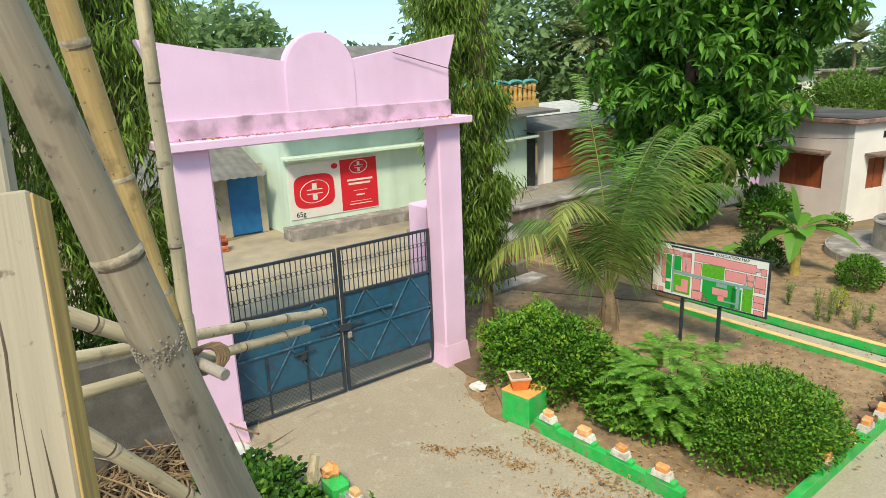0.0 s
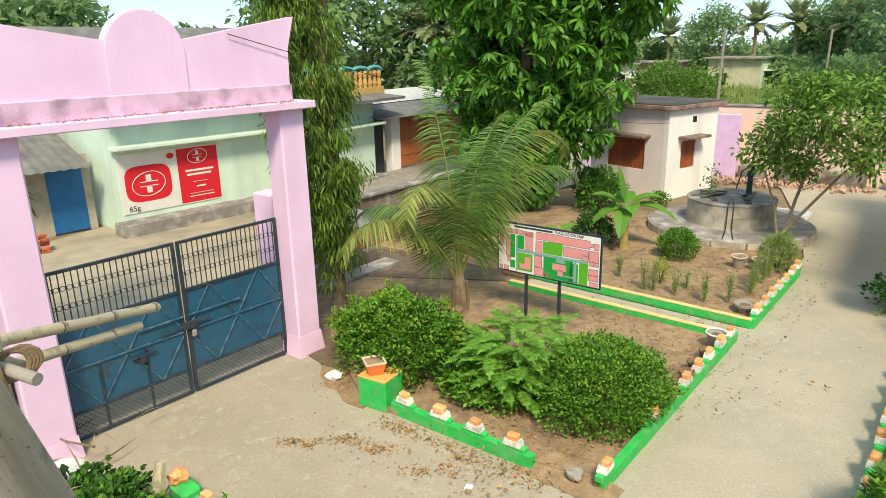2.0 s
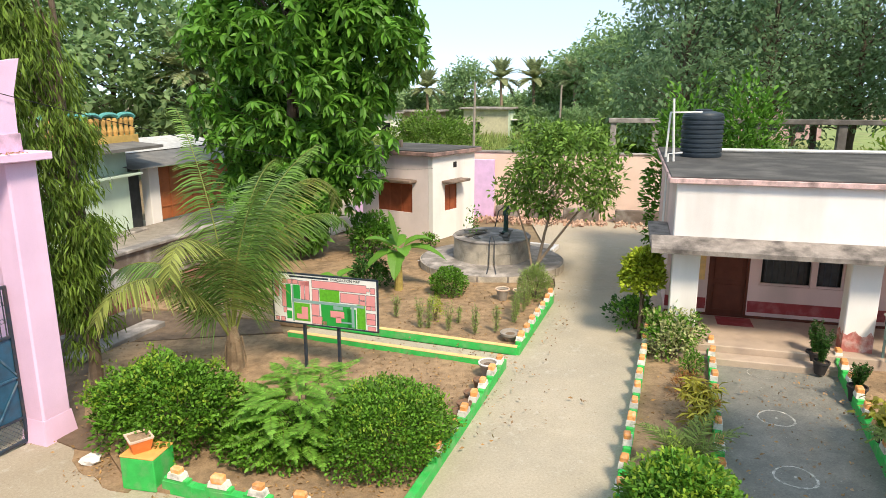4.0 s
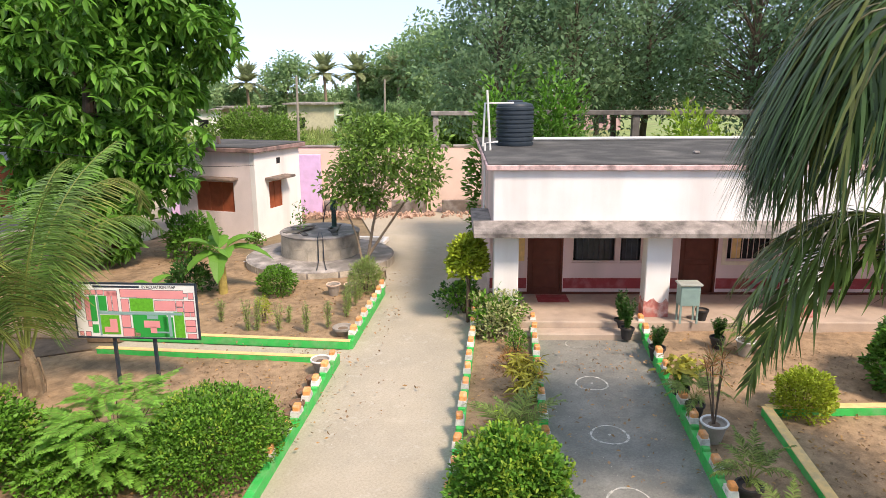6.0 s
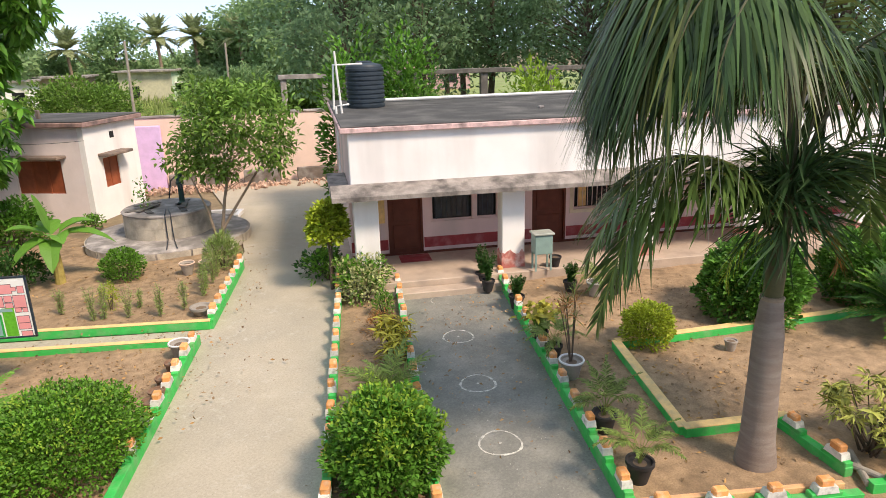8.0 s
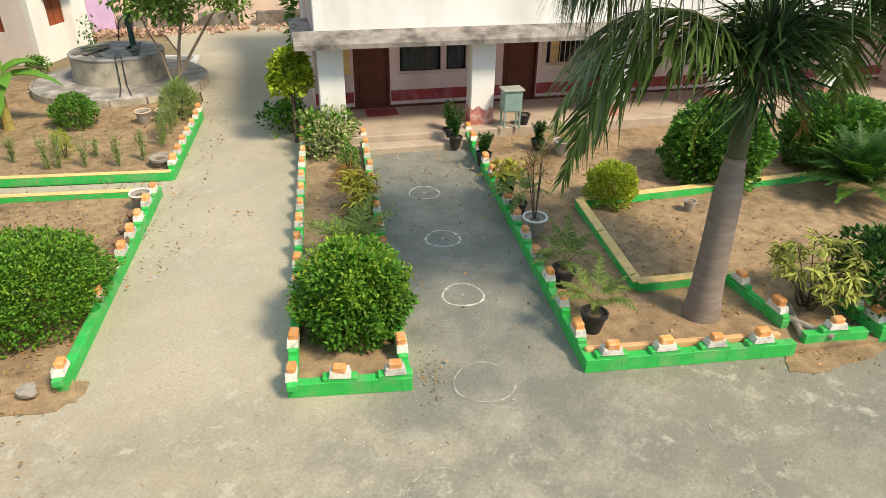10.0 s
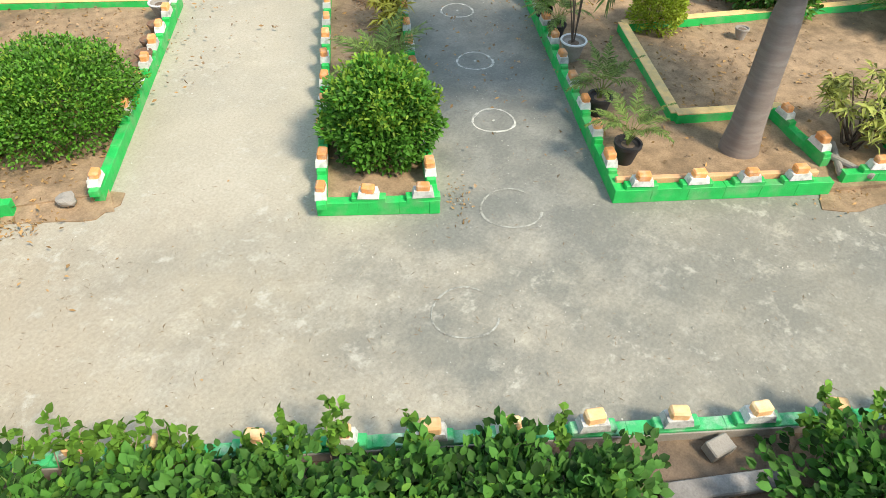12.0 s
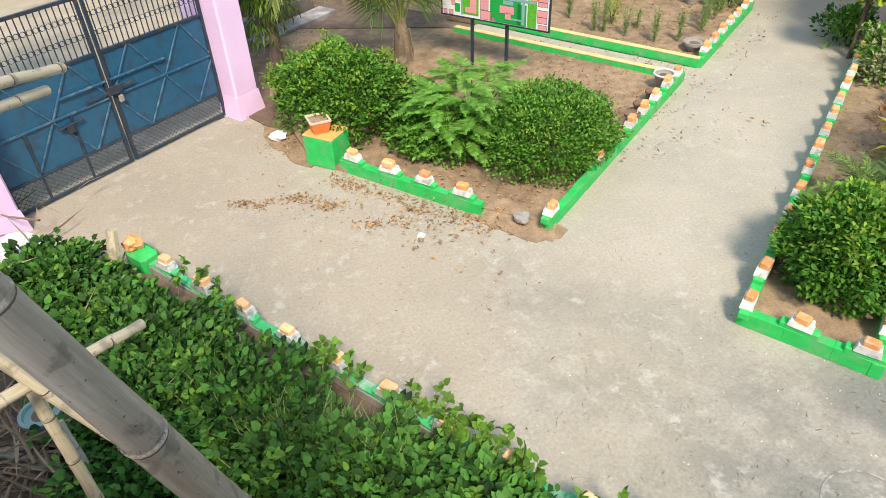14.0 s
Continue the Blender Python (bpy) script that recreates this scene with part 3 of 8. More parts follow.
# ---- ground, paving and beds ----
def sheet(name, outline, z, material, label, category, cell=0.0, rough=0.0):
    """A level sheet with a plain outline; with a cell size it is cut into a grid that rises and falls by rough."""
    g = Geo()
    if not cell:
        g.add([(x, y, z) for x, y in outline], [tuple(range(len(outline)))])
        return whole(name, g, material, label, category, kind="structure")
    bm = bmesh.new()
    face = bm.faces.new([bm.verts.new((x, y, z)) for x, y in outline])
    xs, ys = [p[0] for p in outline], [p[1] for p in outline]
    for axis, lo, hi in ((0, min(xs), max(xs)), (1, min(ys), max(ys))):
        k = lo + cell
        while k < hi:
            no = (1, 0, 0) if axis == 0 else (0, 1, 0)
            co = (k, 0, 0) if axis == 0 else (0, k, 0)
            bmesh.ops.bisect_plane(bm, geom=bm.verts[:] + bm.edges[:] + bm.faces[:], plane_co=co, plane_no=no)
            k += cell
    rim = {v for e in bm.edges if len(e.link_faces) == 1 for v in e.verts}
    for v in bm.verts:
        if v not in rim:
            v.co.z += rough * (noise.noise(v.co * 1.3) + 0.6 * noise.noise(v.co * 4.1))
    side = bmesh.ops.extrude_edge_only(bm, edges=[e for e in bm.edges if len(e.link_faces) == 1])
    for v in side["geom"]:
        if isinstance(v, bmesh.types.BMVert):
            v.co.z -= 0.1
    me = bpy.data.meshes.new(name)
    bm.to_mesh(me)
    bm.free()
    me.materials.append(material)
    me.shade_smooth()
    me.set_sharp_from_angle(angle=radians(50))
    ob = new(name, me)
    return tagged(ob, label, category, kind="structure")


def ragged(outline, step=0.16, amp=0.09):
    """The same outline with a wandering, crumbled edge."""
    pts = []
    for (x0, y0), (x1, y1) in zip(outline, outline[1:] + outline[:1]):
        n = max(1, int(math.hypot(x1 - x0, y1 - y0) / step))
        for k in range(n):
            x, y = x0 + (x1 - x0) * k / n, y0 + (y1 - y0) * k / n
            pts.append((x + amp * noise.noise(Vector((x * 2.1, y * 2.1, 3.0))) * 1.6, y + amp * noise.noise(Vector((x * 2.1, y * 2.1, 9.0))) * 1.6))
    return pts


sheet("ground", [(-900, -900), (900, -900), (900, 900), (-900, 900)], -0.06, EARTH, "brown bare village earth", "ground")
sheet("pavement", [(-9, 4.5), (-4.6, 9.6), (-0.75, 12.35), (-0.25, 11.6), (0.4, 9.95), (3.4, 7.2), (9.6, 12.5), (12.6, 15.0), (14.6, 17.6), (19.5, 25.5), (25, 21), (18, 14), (12.5, 10), (16, 6.5), (9.5, 0.9), (16, -8), (6.5, -8), (2, 1.5), (-3, 5.5)], 0.0, CONCRETE, "worn pale grey concrete forecourt, path and darker lane", "pavement")
sheet("road", [(-40, -17.5), (-36, -23), (-0.95, 12.3), (-1.7, 16.4), (38.4, 48.7), (32, 57), (-7, 24.5)], -0.012, ROAD, "dusty grey village road", "road")
sheet("field", [(20, 40), (14.0, 30.5), (27.5, 17.5), (60, -20), (140, -20), (140, 160), (-10, 160), (-20, 70)], -0.03, FIELD, "rough green weedy field beyond the walls", "ground")
sheet("front_bed_soil", [(0.35, 9.95), (2.4, 7.85), (3.3, 7.05), (7.6, 10.75), (4.2, 15.0), (0.2, 16.5), (-0.1, 12.7)], 0.07, SOIL, "brown raked garden soil with litter", "soil", 0.25, 0.03)
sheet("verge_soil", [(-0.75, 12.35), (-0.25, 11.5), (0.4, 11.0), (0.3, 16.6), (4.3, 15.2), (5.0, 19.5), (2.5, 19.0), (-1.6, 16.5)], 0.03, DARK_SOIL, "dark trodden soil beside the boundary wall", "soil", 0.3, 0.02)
sheet("second_bed_soil", [(8.35, 11.2), (11.5, 13.8), (12.4, 16.2), (11, 19.5), (10.5, 25), (4, 26), (1.5, 19), (5.1, 15.2)], 0.06, SOIL, "brown raked garden soil with seedlings", "soil", 0.35, 0.05)
sheet("cross_path", [(7.5, 10.75), (8.3, 11.1), (5.0, 15.2), (4.2, 14.8)], 0.012, CONCRETE, "narrow grey cement path between kerbs", "path")
sheet("strip_bed_soil", [(4.6, 4.6), (5.4, 3.5), (12.3, 9.15), (11.7, 10.5)], 0.09, SOIL, "brown soil of the narrow bed", "soil", 0.25, 0.02)
sheet("palm_bed_soil", [(6.9, 1.75), (8.7, -0.5), (9.6, -1.5), (19, -6), (20, 2), (14.2, 7.6)], 0.07, SOIL, "brown garden soil round the palm", "soil", 0.3, 0.03)
sheet("soil_spill", ragged([(2.2, 7.75), (2.55, 7.35), (2.95, 6.85), (3.35, 6.75), (3.55, 6.95), (3.3, 7.3), (2.7, 8.0)]), 0.012, SOIL, "trodden tan soil spilling through the kerb gap", "soil", 0.12, 0.006)
sheet("soil_spill", ragged([(-0.3, 11.75), (-0.38, 11.2), (-0.2, 10.75), (0.0, 10.35), (0.12, 10.0), (0.3, 9.75), (0.9, 10.4), (0.6, 11.4)]), 0.012, SOIL, "trodden tan soil between the gate pillar and the kerb", "soil", 0.12, 0.006)
sheet("soil_spill", ragged([(8.3, -0.55), (8.55, -0.95), (9.05, -1.35), (9.6, -1.75), (10.3, -1.9), (10.1, -1.2), (9.2, -0.2)]), 0.012, SOIL, "trodden tan soil spilling through the kerb gap", "soil", 0.12, 0.006)
whole("soil_ramp", Geo().add([(2.3, 7.62, 0.008), (3.2, 6.72, 0.008), (3.5, 7.25, 0.1), (2.65, 8.05, 0.1)], [(0, 1, 2, 3)]), SOIL, "sloping trodden soil in the kerb gap", "soil", kind="structure")
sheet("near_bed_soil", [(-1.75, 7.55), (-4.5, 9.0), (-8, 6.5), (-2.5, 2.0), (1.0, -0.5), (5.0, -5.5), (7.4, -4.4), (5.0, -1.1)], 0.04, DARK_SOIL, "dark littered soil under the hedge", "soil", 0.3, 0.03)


# ---- brick kerbs ----
KERBS = "painted brick kerbs round the beds"


def kerb(a, b, at, label, height=0.2, thick=0.13, inside=1, green=GREEN_PAINT, white=WHITE_PAINT, orange=ORANGE_PAINT, backing=None):
    """A green kerb from a to b with a stepped block, white base and orange brick at each distance in at."""
    a, b = np.array(a, float), np.array(b, float)
    run = np.linalg.norm(b - a)
    deg = math.degrees(math.atan2(*(b - a)[::-1]))
    k = thing("garden_kerb", frame_at(a[0], a[1], deg), label, "kerb", KERBS)
    w = thick * inside
    g = Geo()
    n = max(2, int(run / 0.45))
    xs = np.linspace(0, run, n + 1)
    for i in range(n):
        g.box((xs[i], 0, 0), (xs[i + 1] + 0.004, w + RNG.uniform(-0.004, 0.004), height + RNG.uniform(-0.007, 0.007)), 0.006)
    part("kerb_wall", g, green, k, "bright green painted brick kerb wall")
    if backing:
        part("bare_back", Geo().box((0.02, w * 1.03, 0.0), (run - 0.02, w * 1.16, height - 0.02), 0.004), backing, k, "bare grey mortar on the bed side")
    for x in at:
        d, big = RNG.uniform(-0.02, 0.02), RNG.uniform(0.9, 1.1)
        tilt = Matrix.Translation((x + d, w / 2, 0)) @ Matrix.Rotation(RNG.uniform(-0.05, 0.05), 4, "Z")
        part("stepped_block", Geo().box((-0.21, -thick / 2 + 0.004, height - 0.03), (0.21, thick / 2 - 0.004, height + 0.065), 0.01, tilt), green, k)
        base = Geo().add([(sx * h, sy * t, z) for z, h, t in ((height + 0.06, 0.142 * big, 0.074), (height + 0.15, 0.118 * big, 0.066)) for sx, sy in ((-1, -1), (1, -1), (1, 1), (-1, 1))], [(3, 2, 1, 0), (4, 5, 6, 7), (0, 1, 5, 4), (1, 2, 6, 5), (2, 3, 7, 6), (3, 0, 4, 7)], tilt)
        part("mortar_base", base, white, k, "white painted mortar base")
        turn = tilt @ Matrix.Rotation(RNG.uniform(-0.12, 0.12), 4, "Z") @ Matrix.Rotation(RNG.uniform(-0.04, 0.04), 4, "X")
        part("brick", Geo().box((-0.088 * big, -0.06 * big, height + 0.125), (0.088 * big, 0.06 * big, height + 0.235 * (0.5 + 0.5 * big)), 0.018, turn), orange, k, "orange painted brick")
    return k


def steps_to(run, first, pitch):
    return list(np.arange(first, run, pitch))


GREEN_KERB = "bright green brick kerb with orange topped bricks beside the path"
kerb((0.75, 9.55), (2.45, 7.62), [0.25, 0.95, 1.6, 2.25], GREEN_KERB)
kerb((3.25, 6.95), (7.72, 10.72), [0.12, 1.75, 2.5, 3.1, 3.7, 4.3, 4.9, 5.5], GREEN_KERB)
kerb((8.37, 11.13), (11.5, 13.75), [0.35, 0.95, 1.55, 2.15, 2.75, 3.4, 3.95], GREEN_KERB)
kerb((4.55, 4.63), (11.85, 10.75), steps_to(9.5, 0.12, 0.68), GREEN_KERB, inside=-1)
kerb((5.45, 3.43), (12.25, 9.12), steps_to(8.8, 0.55, 0.68), GREEN_KERB)
kerb((4.55, 4.63), (5.45, 3.43), [0.62, 1.28], GREEN_KERB)
kerb((6.87, 1.73), (14.28, 7.7), steps_to(9.5, 0.55, 0.69), GREEN_KERB, inside=-1)
kerb((6.87, 1.73), (8.67, -0.53), [0.35, 1.05, 1.75, 2.42], GREEN_KERB)
kerb((10.0, 0.62), (9.15, -0.3), [0.25, 1.05], GREEN_KERB)
kerb((8.95, -0.62), (9.5, -1.35), [0.45], GREEN_KERB)
kerb((10.2, -0.95), (9.6, -1.5), [0.15, 0.6], GREEN_KERB)
kerb((-1.95, 7.85), (6.6, -3.2), steps_to(13.8, 0.35, 0.735), "green kerb with orange bricks half hidden by leafy hedge", inside=-1, height=0.17, green=WORN_GREEN, white=DIRTY_WHITE, orange=FADED_ORANGE, backing=POT_GREY)


def low_kerb(a, b, height, label, thick=0.13, top=CREAM_PAINT):
    """A low green kerb with a painted flat top."""
    a, b = np.array(a, float), np.array(b, float)
    run = np.linalg.norm(b - a)
    k = thing("edging_kerb", frame_at(a[0], a[1], math.degrees(math.atan2(*(b - a)[::-1]))), label, "kerb", "low edging kerbs")
    part("kerb_wall", Geo().box((0, -thick / 2, 0), (run, thick / 2, height - 0.02), 0.01), GREEN_PAINT, k)
    part("kerb_top", Geo().box((-0.01, -thick / 2 - 0.004, height - 0.018), (run + 0.01, thick / 2 + 0.004, height + 0.004), 0.008), top, k, "cream painted flat top")
    return k


low_kerb((7.45, 10.85), (4.3, 14.75), 0.2, "low green kerb with a cream painted top")
low_kerb((8.35, 11.2), (5.0, 15.4), 0.2, "low green kerb with a cream painted top")
low_kerb((9.1, 1.72), (11.47, 3.53), 0.22, "low green kerb with a cream top round the bare plot", 0.16)
low_kerb((11.47, 3.53), (16.2, -1.0), 0.226, "low green kerb with a cream top round the bare plot", 0.16)
low_kerb((9.1, 1.72), (10.2, 0.5), 0.226, "low green kerb with a cream top round the bare plot", 0.16)
whole("edging_plank", Geo().box((0.05, 0.16, 0.06), (2.75, 0.24, 0.26), 0.01), surface("faded_orange_paint", (0.78, 0.42, 0.21), 0.75, vary=0.15, scale=8, bump=0.4, stain=(0.5, 0.36, 0.24), stain_scale=5, stain_amount=0.6), "flat orange painted brick edging behind the kerb", "edging", m=frame_at(6.87, 1.73, -51.5))

# the square end block with a clay pot on it
block = thing("end_block", frame_at(0.26, 9.95, -42), "bright green square end block of the kerb", "kerb block")
part("block_body", Geo().box((0, 0, 0), (0.55, 0.5, 0.52), 0.015), GREEN_PAINT, block)
part("block_cap", Geo().box((-0.004, -0.004, 0.516), (0.554, 0.504, 0.545), 0.01), surface("orange_cap_paint", (0.84, 0.42, 0.12), 0.7, vary=0.12, scale=9, bump=0.3), block, "orange painted flat cap")


# ---- gateway ----
GATE = frame_at(-0.65, 11.99, 39.3)
arch = thing("gate_arch", GATE, "pink limewashed gateway arch with a domed top over the entrance", "gateway")
part("pillar", Geo().box((-0.05, 0, -0.05), (0.47, 0.46, 4.66), 0.03), PINK_WALL, arch, "pink limewashed square pillar")
part("pillar", Geo().box((-4.68, 0, -0.05), (-4.1, 0.46, 4.66), 0.03), PINK_WALL, arch, "pink limewashed square pillar")
part("pillar_foot", Geo().add([(x, y, z) for z, e in ((-0.02, 0.05), (0.42, 0.004)) for x, y in ((-0.05 - e, -e), (0.47 + e, -e), (0.47 + e, 0.46 + e), (-0.05 - e, 0.46 + e))], [(3, 2, 1, 0), (4, 5, 6, 7), (0, 1, 5, 4), (1, 2, 6, 5), (2, 3, 7, 6), (3, 0, 4, 7)]), PINK_WALL, arch)
part("pillar_foot", Geo().add([(x, y, z) for z, e in ((-0.02, 0.04), (0.35, 0.004)) for x, y in ((-4.68 - e, -e), (-4.1 + e, -e), (-4.1 + e, 0.46 + e), (-4.68 - e, 0.46 + e))], [(3, 2, 1, 0), (4, 5, 6, 7), (0, 1, 5, 4), (1, 2, 6, 5), (2, 3, 7, 6), (3, 0, 4, 7)]), PINK_WALL, arch)
part("beam_slab", Geo().box((-4.75, -0.2, 4.66), (0.6, 0.62, 4.79), 0.015), PINK_WALL, arch, "projecting pink slab with dry leaves on it")
part("band", Geo().box((-4.72, 0.0, 4.79), (0.27, 0.42, 5.08), 0.012), PINK_BAND, arch, "stained pink band above the slab")
crown = [(-4.7, 5.08), (-4.7, 5.7), (-4.86, 6.14), (-2.85, 5.82)]
crown += [(-2.24 + 0.6 * math.cos(w), 5.64 + 0.59 * math.sin(w)) for w in np.linspace(math.pi * 0.9, math.pi * 0.1, 24)]
crown += [(-1.63, 5.82), (0.43, 6.18), (0.27, 5.66), (0.25, 5.08)]
part("crown_wall", Geo().prism(crown, 0.04, 0.2, axis=1), PINK_WALL, arch, "pink shaped top wall with two wings and a dome")
disc = [(-2.83, 5.08)] + [(-2.24 + 0.585 * math.cos(w), 5.64 + 0.575 * math.sin(w)) for w in np.linspace(math.pi, 0, 28)] + [(-1.655, 5.08)]
part("dome_panel", Geo().prism(disc, 0.015, 0.05, axis=1), PINK_WALL, arch)
litter = RNG.uniform((-4.6, -0.18, 4.795), (0.2, -0.03, 4.81), (260, 3))
part("fallen_leaves", leaf_mesh("fallen_leaves", DRY_LEAF, litter, RNG.normal(size=(260, 3)) * (1, 1, 0.15), 0.06, 0.025), DRY_LEAF, arch, "dry leaves lying on the slab")


def gate_leaf(x0, x1, label, posts=()):
    """One leaf of the steel gate: frame, sheet, braces, upright bars with rings, and mesh at its foot."""
    leaf = thing("gate_leaf", GATE @ Matrix.Translation((0, 0.4, 0)), label, "gate", "two gate leaves")
    lo, mid, sheet_top, top = 0.05, 0.46, 1.87, 2.69
    for z, h in ((lo, 0.05), (mid, 0.04), (sheet_top, 0.05), (top, 0.05)):
        part("rail", Geo().box((x0, -0.025, z - h / 2), (x1, 0.025, z + h / 2), 0.006), DARK_STEEL, leaf)
    for x in (x0 + 0.025, x1 - 0.025):
        part("stile", Geo().box((x - 0.025, -0.028, lo), (x + 0.025, 0.028, top), 0.006), DARK_STEEL, leaf)
    part("sheet_panel", Geo().box((x0 + 0.03, 0.004, mid), (x1 - 0.03, 0.012, sheet_top)), BLUE_STEEL, leaf, "blue painted steel sheet")
    for k in posts:
        x = x0 + (x1 - x0) * k
        part("stile", Geo().box((x - 0.017, -0.024, lo), (x + 0.017, 0.0, 1.17), 0.004), DARK_STEEL, leaf)
    part("rail", Geo().box((x0, -0.026, 1.15), (x1, 0.0, 1.185), 0.004), BRACE_STEEL, leaf)
    half = (x1 - x0) / 2
    for xa, xb in ((x0, x0 + half), (x1, x0 + half)):
        for za, zb in ((1.15, sheet_top), (1.15, mid)):
            for p, q in (((xa, za), ((xa + xb) / 2, zb)), ((xb, za), ((xa + xb) / 2, zb))):
                run = math.hypot(q[0] - p[0], q[1] - p[1])
                bar = Matrix.Translation((p[0], 0, p[1])) @ Matrix.Rotation(-math.atan2(q[1] - p[1], q[0] - p[0]), 4, "Y")
                part("brace", Geo().box((0.02, -0.022, -0.014), (run - 0.02, 0.003, 0.014), 0.004, bar), BRACE_STEEL, leaf, "worn blue angle-iron brace")
    n = 21
    for k in range(1, n):
        x = x0 + (x1 - x0) * k / n
        part("bar", Geo().box((x - 0.007, -0.007, sheet_top), (x + 0.007, 0.007, top)), DARK_STEEL, leaf)
    rings = Geo()
    for z in (2.15, 2.43):
        for k in range(n):
            x = x0 + (x1 - x0) * (k + 0.5) / n
            r = 0.038
            rings.tube([(x + r * math.cos(a), 0, z + r * math.sin(a)) for a in np.linspace(0, 2 * math.pi, 11)], 0.006, 4, caps=False)
    tagged(part("ring_band", rings, DARK_STEEL, leaf, "two rows of small rings between the bars"), kind="stuff")
    mesh = Geo()
    z0, z1 = lo + 0.02, mid - 0.02
    for k in np.arange(x0 - (z1 - z0), x1, 0.085):
        for s in (1, -1):
            xa, xb = (k, k + z1 - z0)
            za, zb = (z0, z1) if s > 0 else (z1, z0)
            ta, tb = max(0, (x0 + 0.04 - xa) / (xb - xa)), min(1, (x1 - 0.04 - xa) / (xb - xa))
            if tb > ta:
                mesh.tube([(xa + (xb - xa) * t, 0, za + (zb - za) * t) for t in (ta, tb)], 0.0036, 4, caps=False)
    tagged(part("foot_mesh", mesh, DARK_STEEL, leaf, "crossed steel mesh at the foot"), kind="stuff")
    return leaf


left_leaf = gate_leaf(-4.02, -2.06, "closed blue steel gate leaf with barred top", (0.27, 0.64))
right_leaf = gate_leaf(-2.02, -0.06, "closed blue steel gate leaf with barred top")
part("bolt", Geo().tube([(-2.5, -0.055, 1.24), (-1.62, -0.055, 1.30)], 0.018, 6), DARK_STEEL, right_leaf, "long rusty steel bolt")
part("bolt", Geo().box((-2.0, -0.05, 1.42), (-1.0, -0.026, 1.455), 0.006), BRACE_STEEL, right_leaf, "flat drop bar across the leaf")
part("hasp", Geo().box((-2.12, -0.075, 1.2), (-1.86, -0.05, 1.34), 0.01), DARK_STEEL, right_leaf)
part("padlock", Geo().box((-1.98, -0.1, 1.06), (-1.9, -0.055, 1.17), 0.012), POT_GREY, right_leaf, "small hanging padlock")
part("bolt", Geo().tube([(-3.02, -0.05, 1.02), (-2.62, -0.05, 1.05)], 0.02, 6), DARK_STEEL, left_leaf, "short rusty bolt")
part("hasp", Geo().box((-2.9, -0.07, 0.9), (-2.78, -0.03, 1.05), 0.01), DARK_STEEL, left_leaf)
part("bolt", Geo().box((-2.85, -0.05, 1.42), (-2.08, -0.026, 1.455), 0.006), BRACE_STEEL, left_leaf, "flat drop bar across the leaf")

# ---- single-storey block with a verandah ----
BLOCK = frame_at(14.03, 7.23, -46)
house = thing("verandah_building", BLOCK, "white limewashed single-storey block with a verandah and flat black roof", "building")
END = 13.5
part("plinth", Geo().box((-4.1, -0.35, -0.05), (END, 8.0, 0.3), 0.02), FLOOR_CEMENT, house, "worn cement verandah floor")
part("step", Geo().box((-3.6, -0.75, -0.05), (0.2, -0.36, 0.15), 0.02), FLOOR_CEMENT, house, "worn cement step")
for s in (-3.6, -0.06, 3.42, 6.5, 9.9):
    part("column", Geo().box((s, 0.0, 0.3), (s + 0.58, 0.4, 2.3), 0.02), WHITE_WALL, house, "white square verandah column")
    top = [0.72 + 0.12 * math.sin(1.3 * s) + RNG.uniform(-0.07, 0.07) for k in range(9)] if s > -1 else [0.5 + RNG.uniform(-0.04, 0.04) for k in range(9)]
    for f0, f1, m in ((0.0, 0.586, frame_at(s - 0.003, -0.006, 0)), (0.0, 0.412, frame_at(s - 0.006, 0.406, -90))):
        edge_line = [(f0, 0.302)] + [(f0 + (f1 - f0) * k / 8, h) for k, h in enumerate(top)] + [(f1, 0.302)]
        part("column_foot", Geo().prism(edge_line, 0.0, 0.005, axis=1, m=m), FLAKED_RED, house, "flaking red and pink paint on the column foot")
# room wall behind the verandah, built round its openings
BACK = 1.8
openings = [(-2.62, -1.7, 0.3, 2.3), (-1.48, 0.36, 1.15, 2.25), (1.31, 2.27, 0.3, 2.3), (2.48, 3.66, 1.2, 2.25), (3.96, 4.86, 0.3, 2.3), (6.2, 7.6, 1.15, 2.25), (8.2, 9.1, 0.3, 2.3)]
edge = -3.6
for a, b, lo, hi in openings:
    part("room_wall", Geo().box((edge, BACK, 0.3), (a, BACK + 0.23, 3.77)), ROSE_WALL, house, "pale pink inner wall")
    if lo > 0.31:
        part("window_breast", Geo().box((a, BACK, 0.3), (b, BACK + 0.23, lo)), ROSE_WALL, house)
    part("lintel", Geo().box((a, BACK, hi), (b, BACK + 0.23, 3.77)), ROSE_WALL, house)
    edge = b
part("room_wall", Geo().box((edge, BACK, 0.3), (END, BACK + 0.23, 3.77)), ROSE_WALL, house, "pale pink inner wall")
edge = -3.6
for a, b, lo, hi in [o for o in openings if o[2] < 0.31] + [(END, END, 0, 0)]:
    part("dado_band", Geo().box((edge, BACK - 0.012, 0.46), (a - 0.02, BACK - 0.001, 0.74)), RED_BAND, house, "dark red painted band along the wall")
    edge = b + 0.02
part("side_wall", Geo().box((-3.6, BACK + 0.24, 0.3), (-3.37, 8.0, 3.8)), ROSE_WALL, house)
part("back_wall", Geo().box((-3.6, 8.0, 0.0), (END, 8.23, 3.8)), ROSE_WALL, house)
part("end_wall", Geo().box((END, 0.0, 0.0), (END + 0.23, 8.23, 3.8)), ROSE_WALL, house)
part("front_parapet", Geo().box((-3.62, 0.0, 2.3), (END, 0.25, 3.78), 0.015), WHITE_WALL, house, "bright white upper wall")
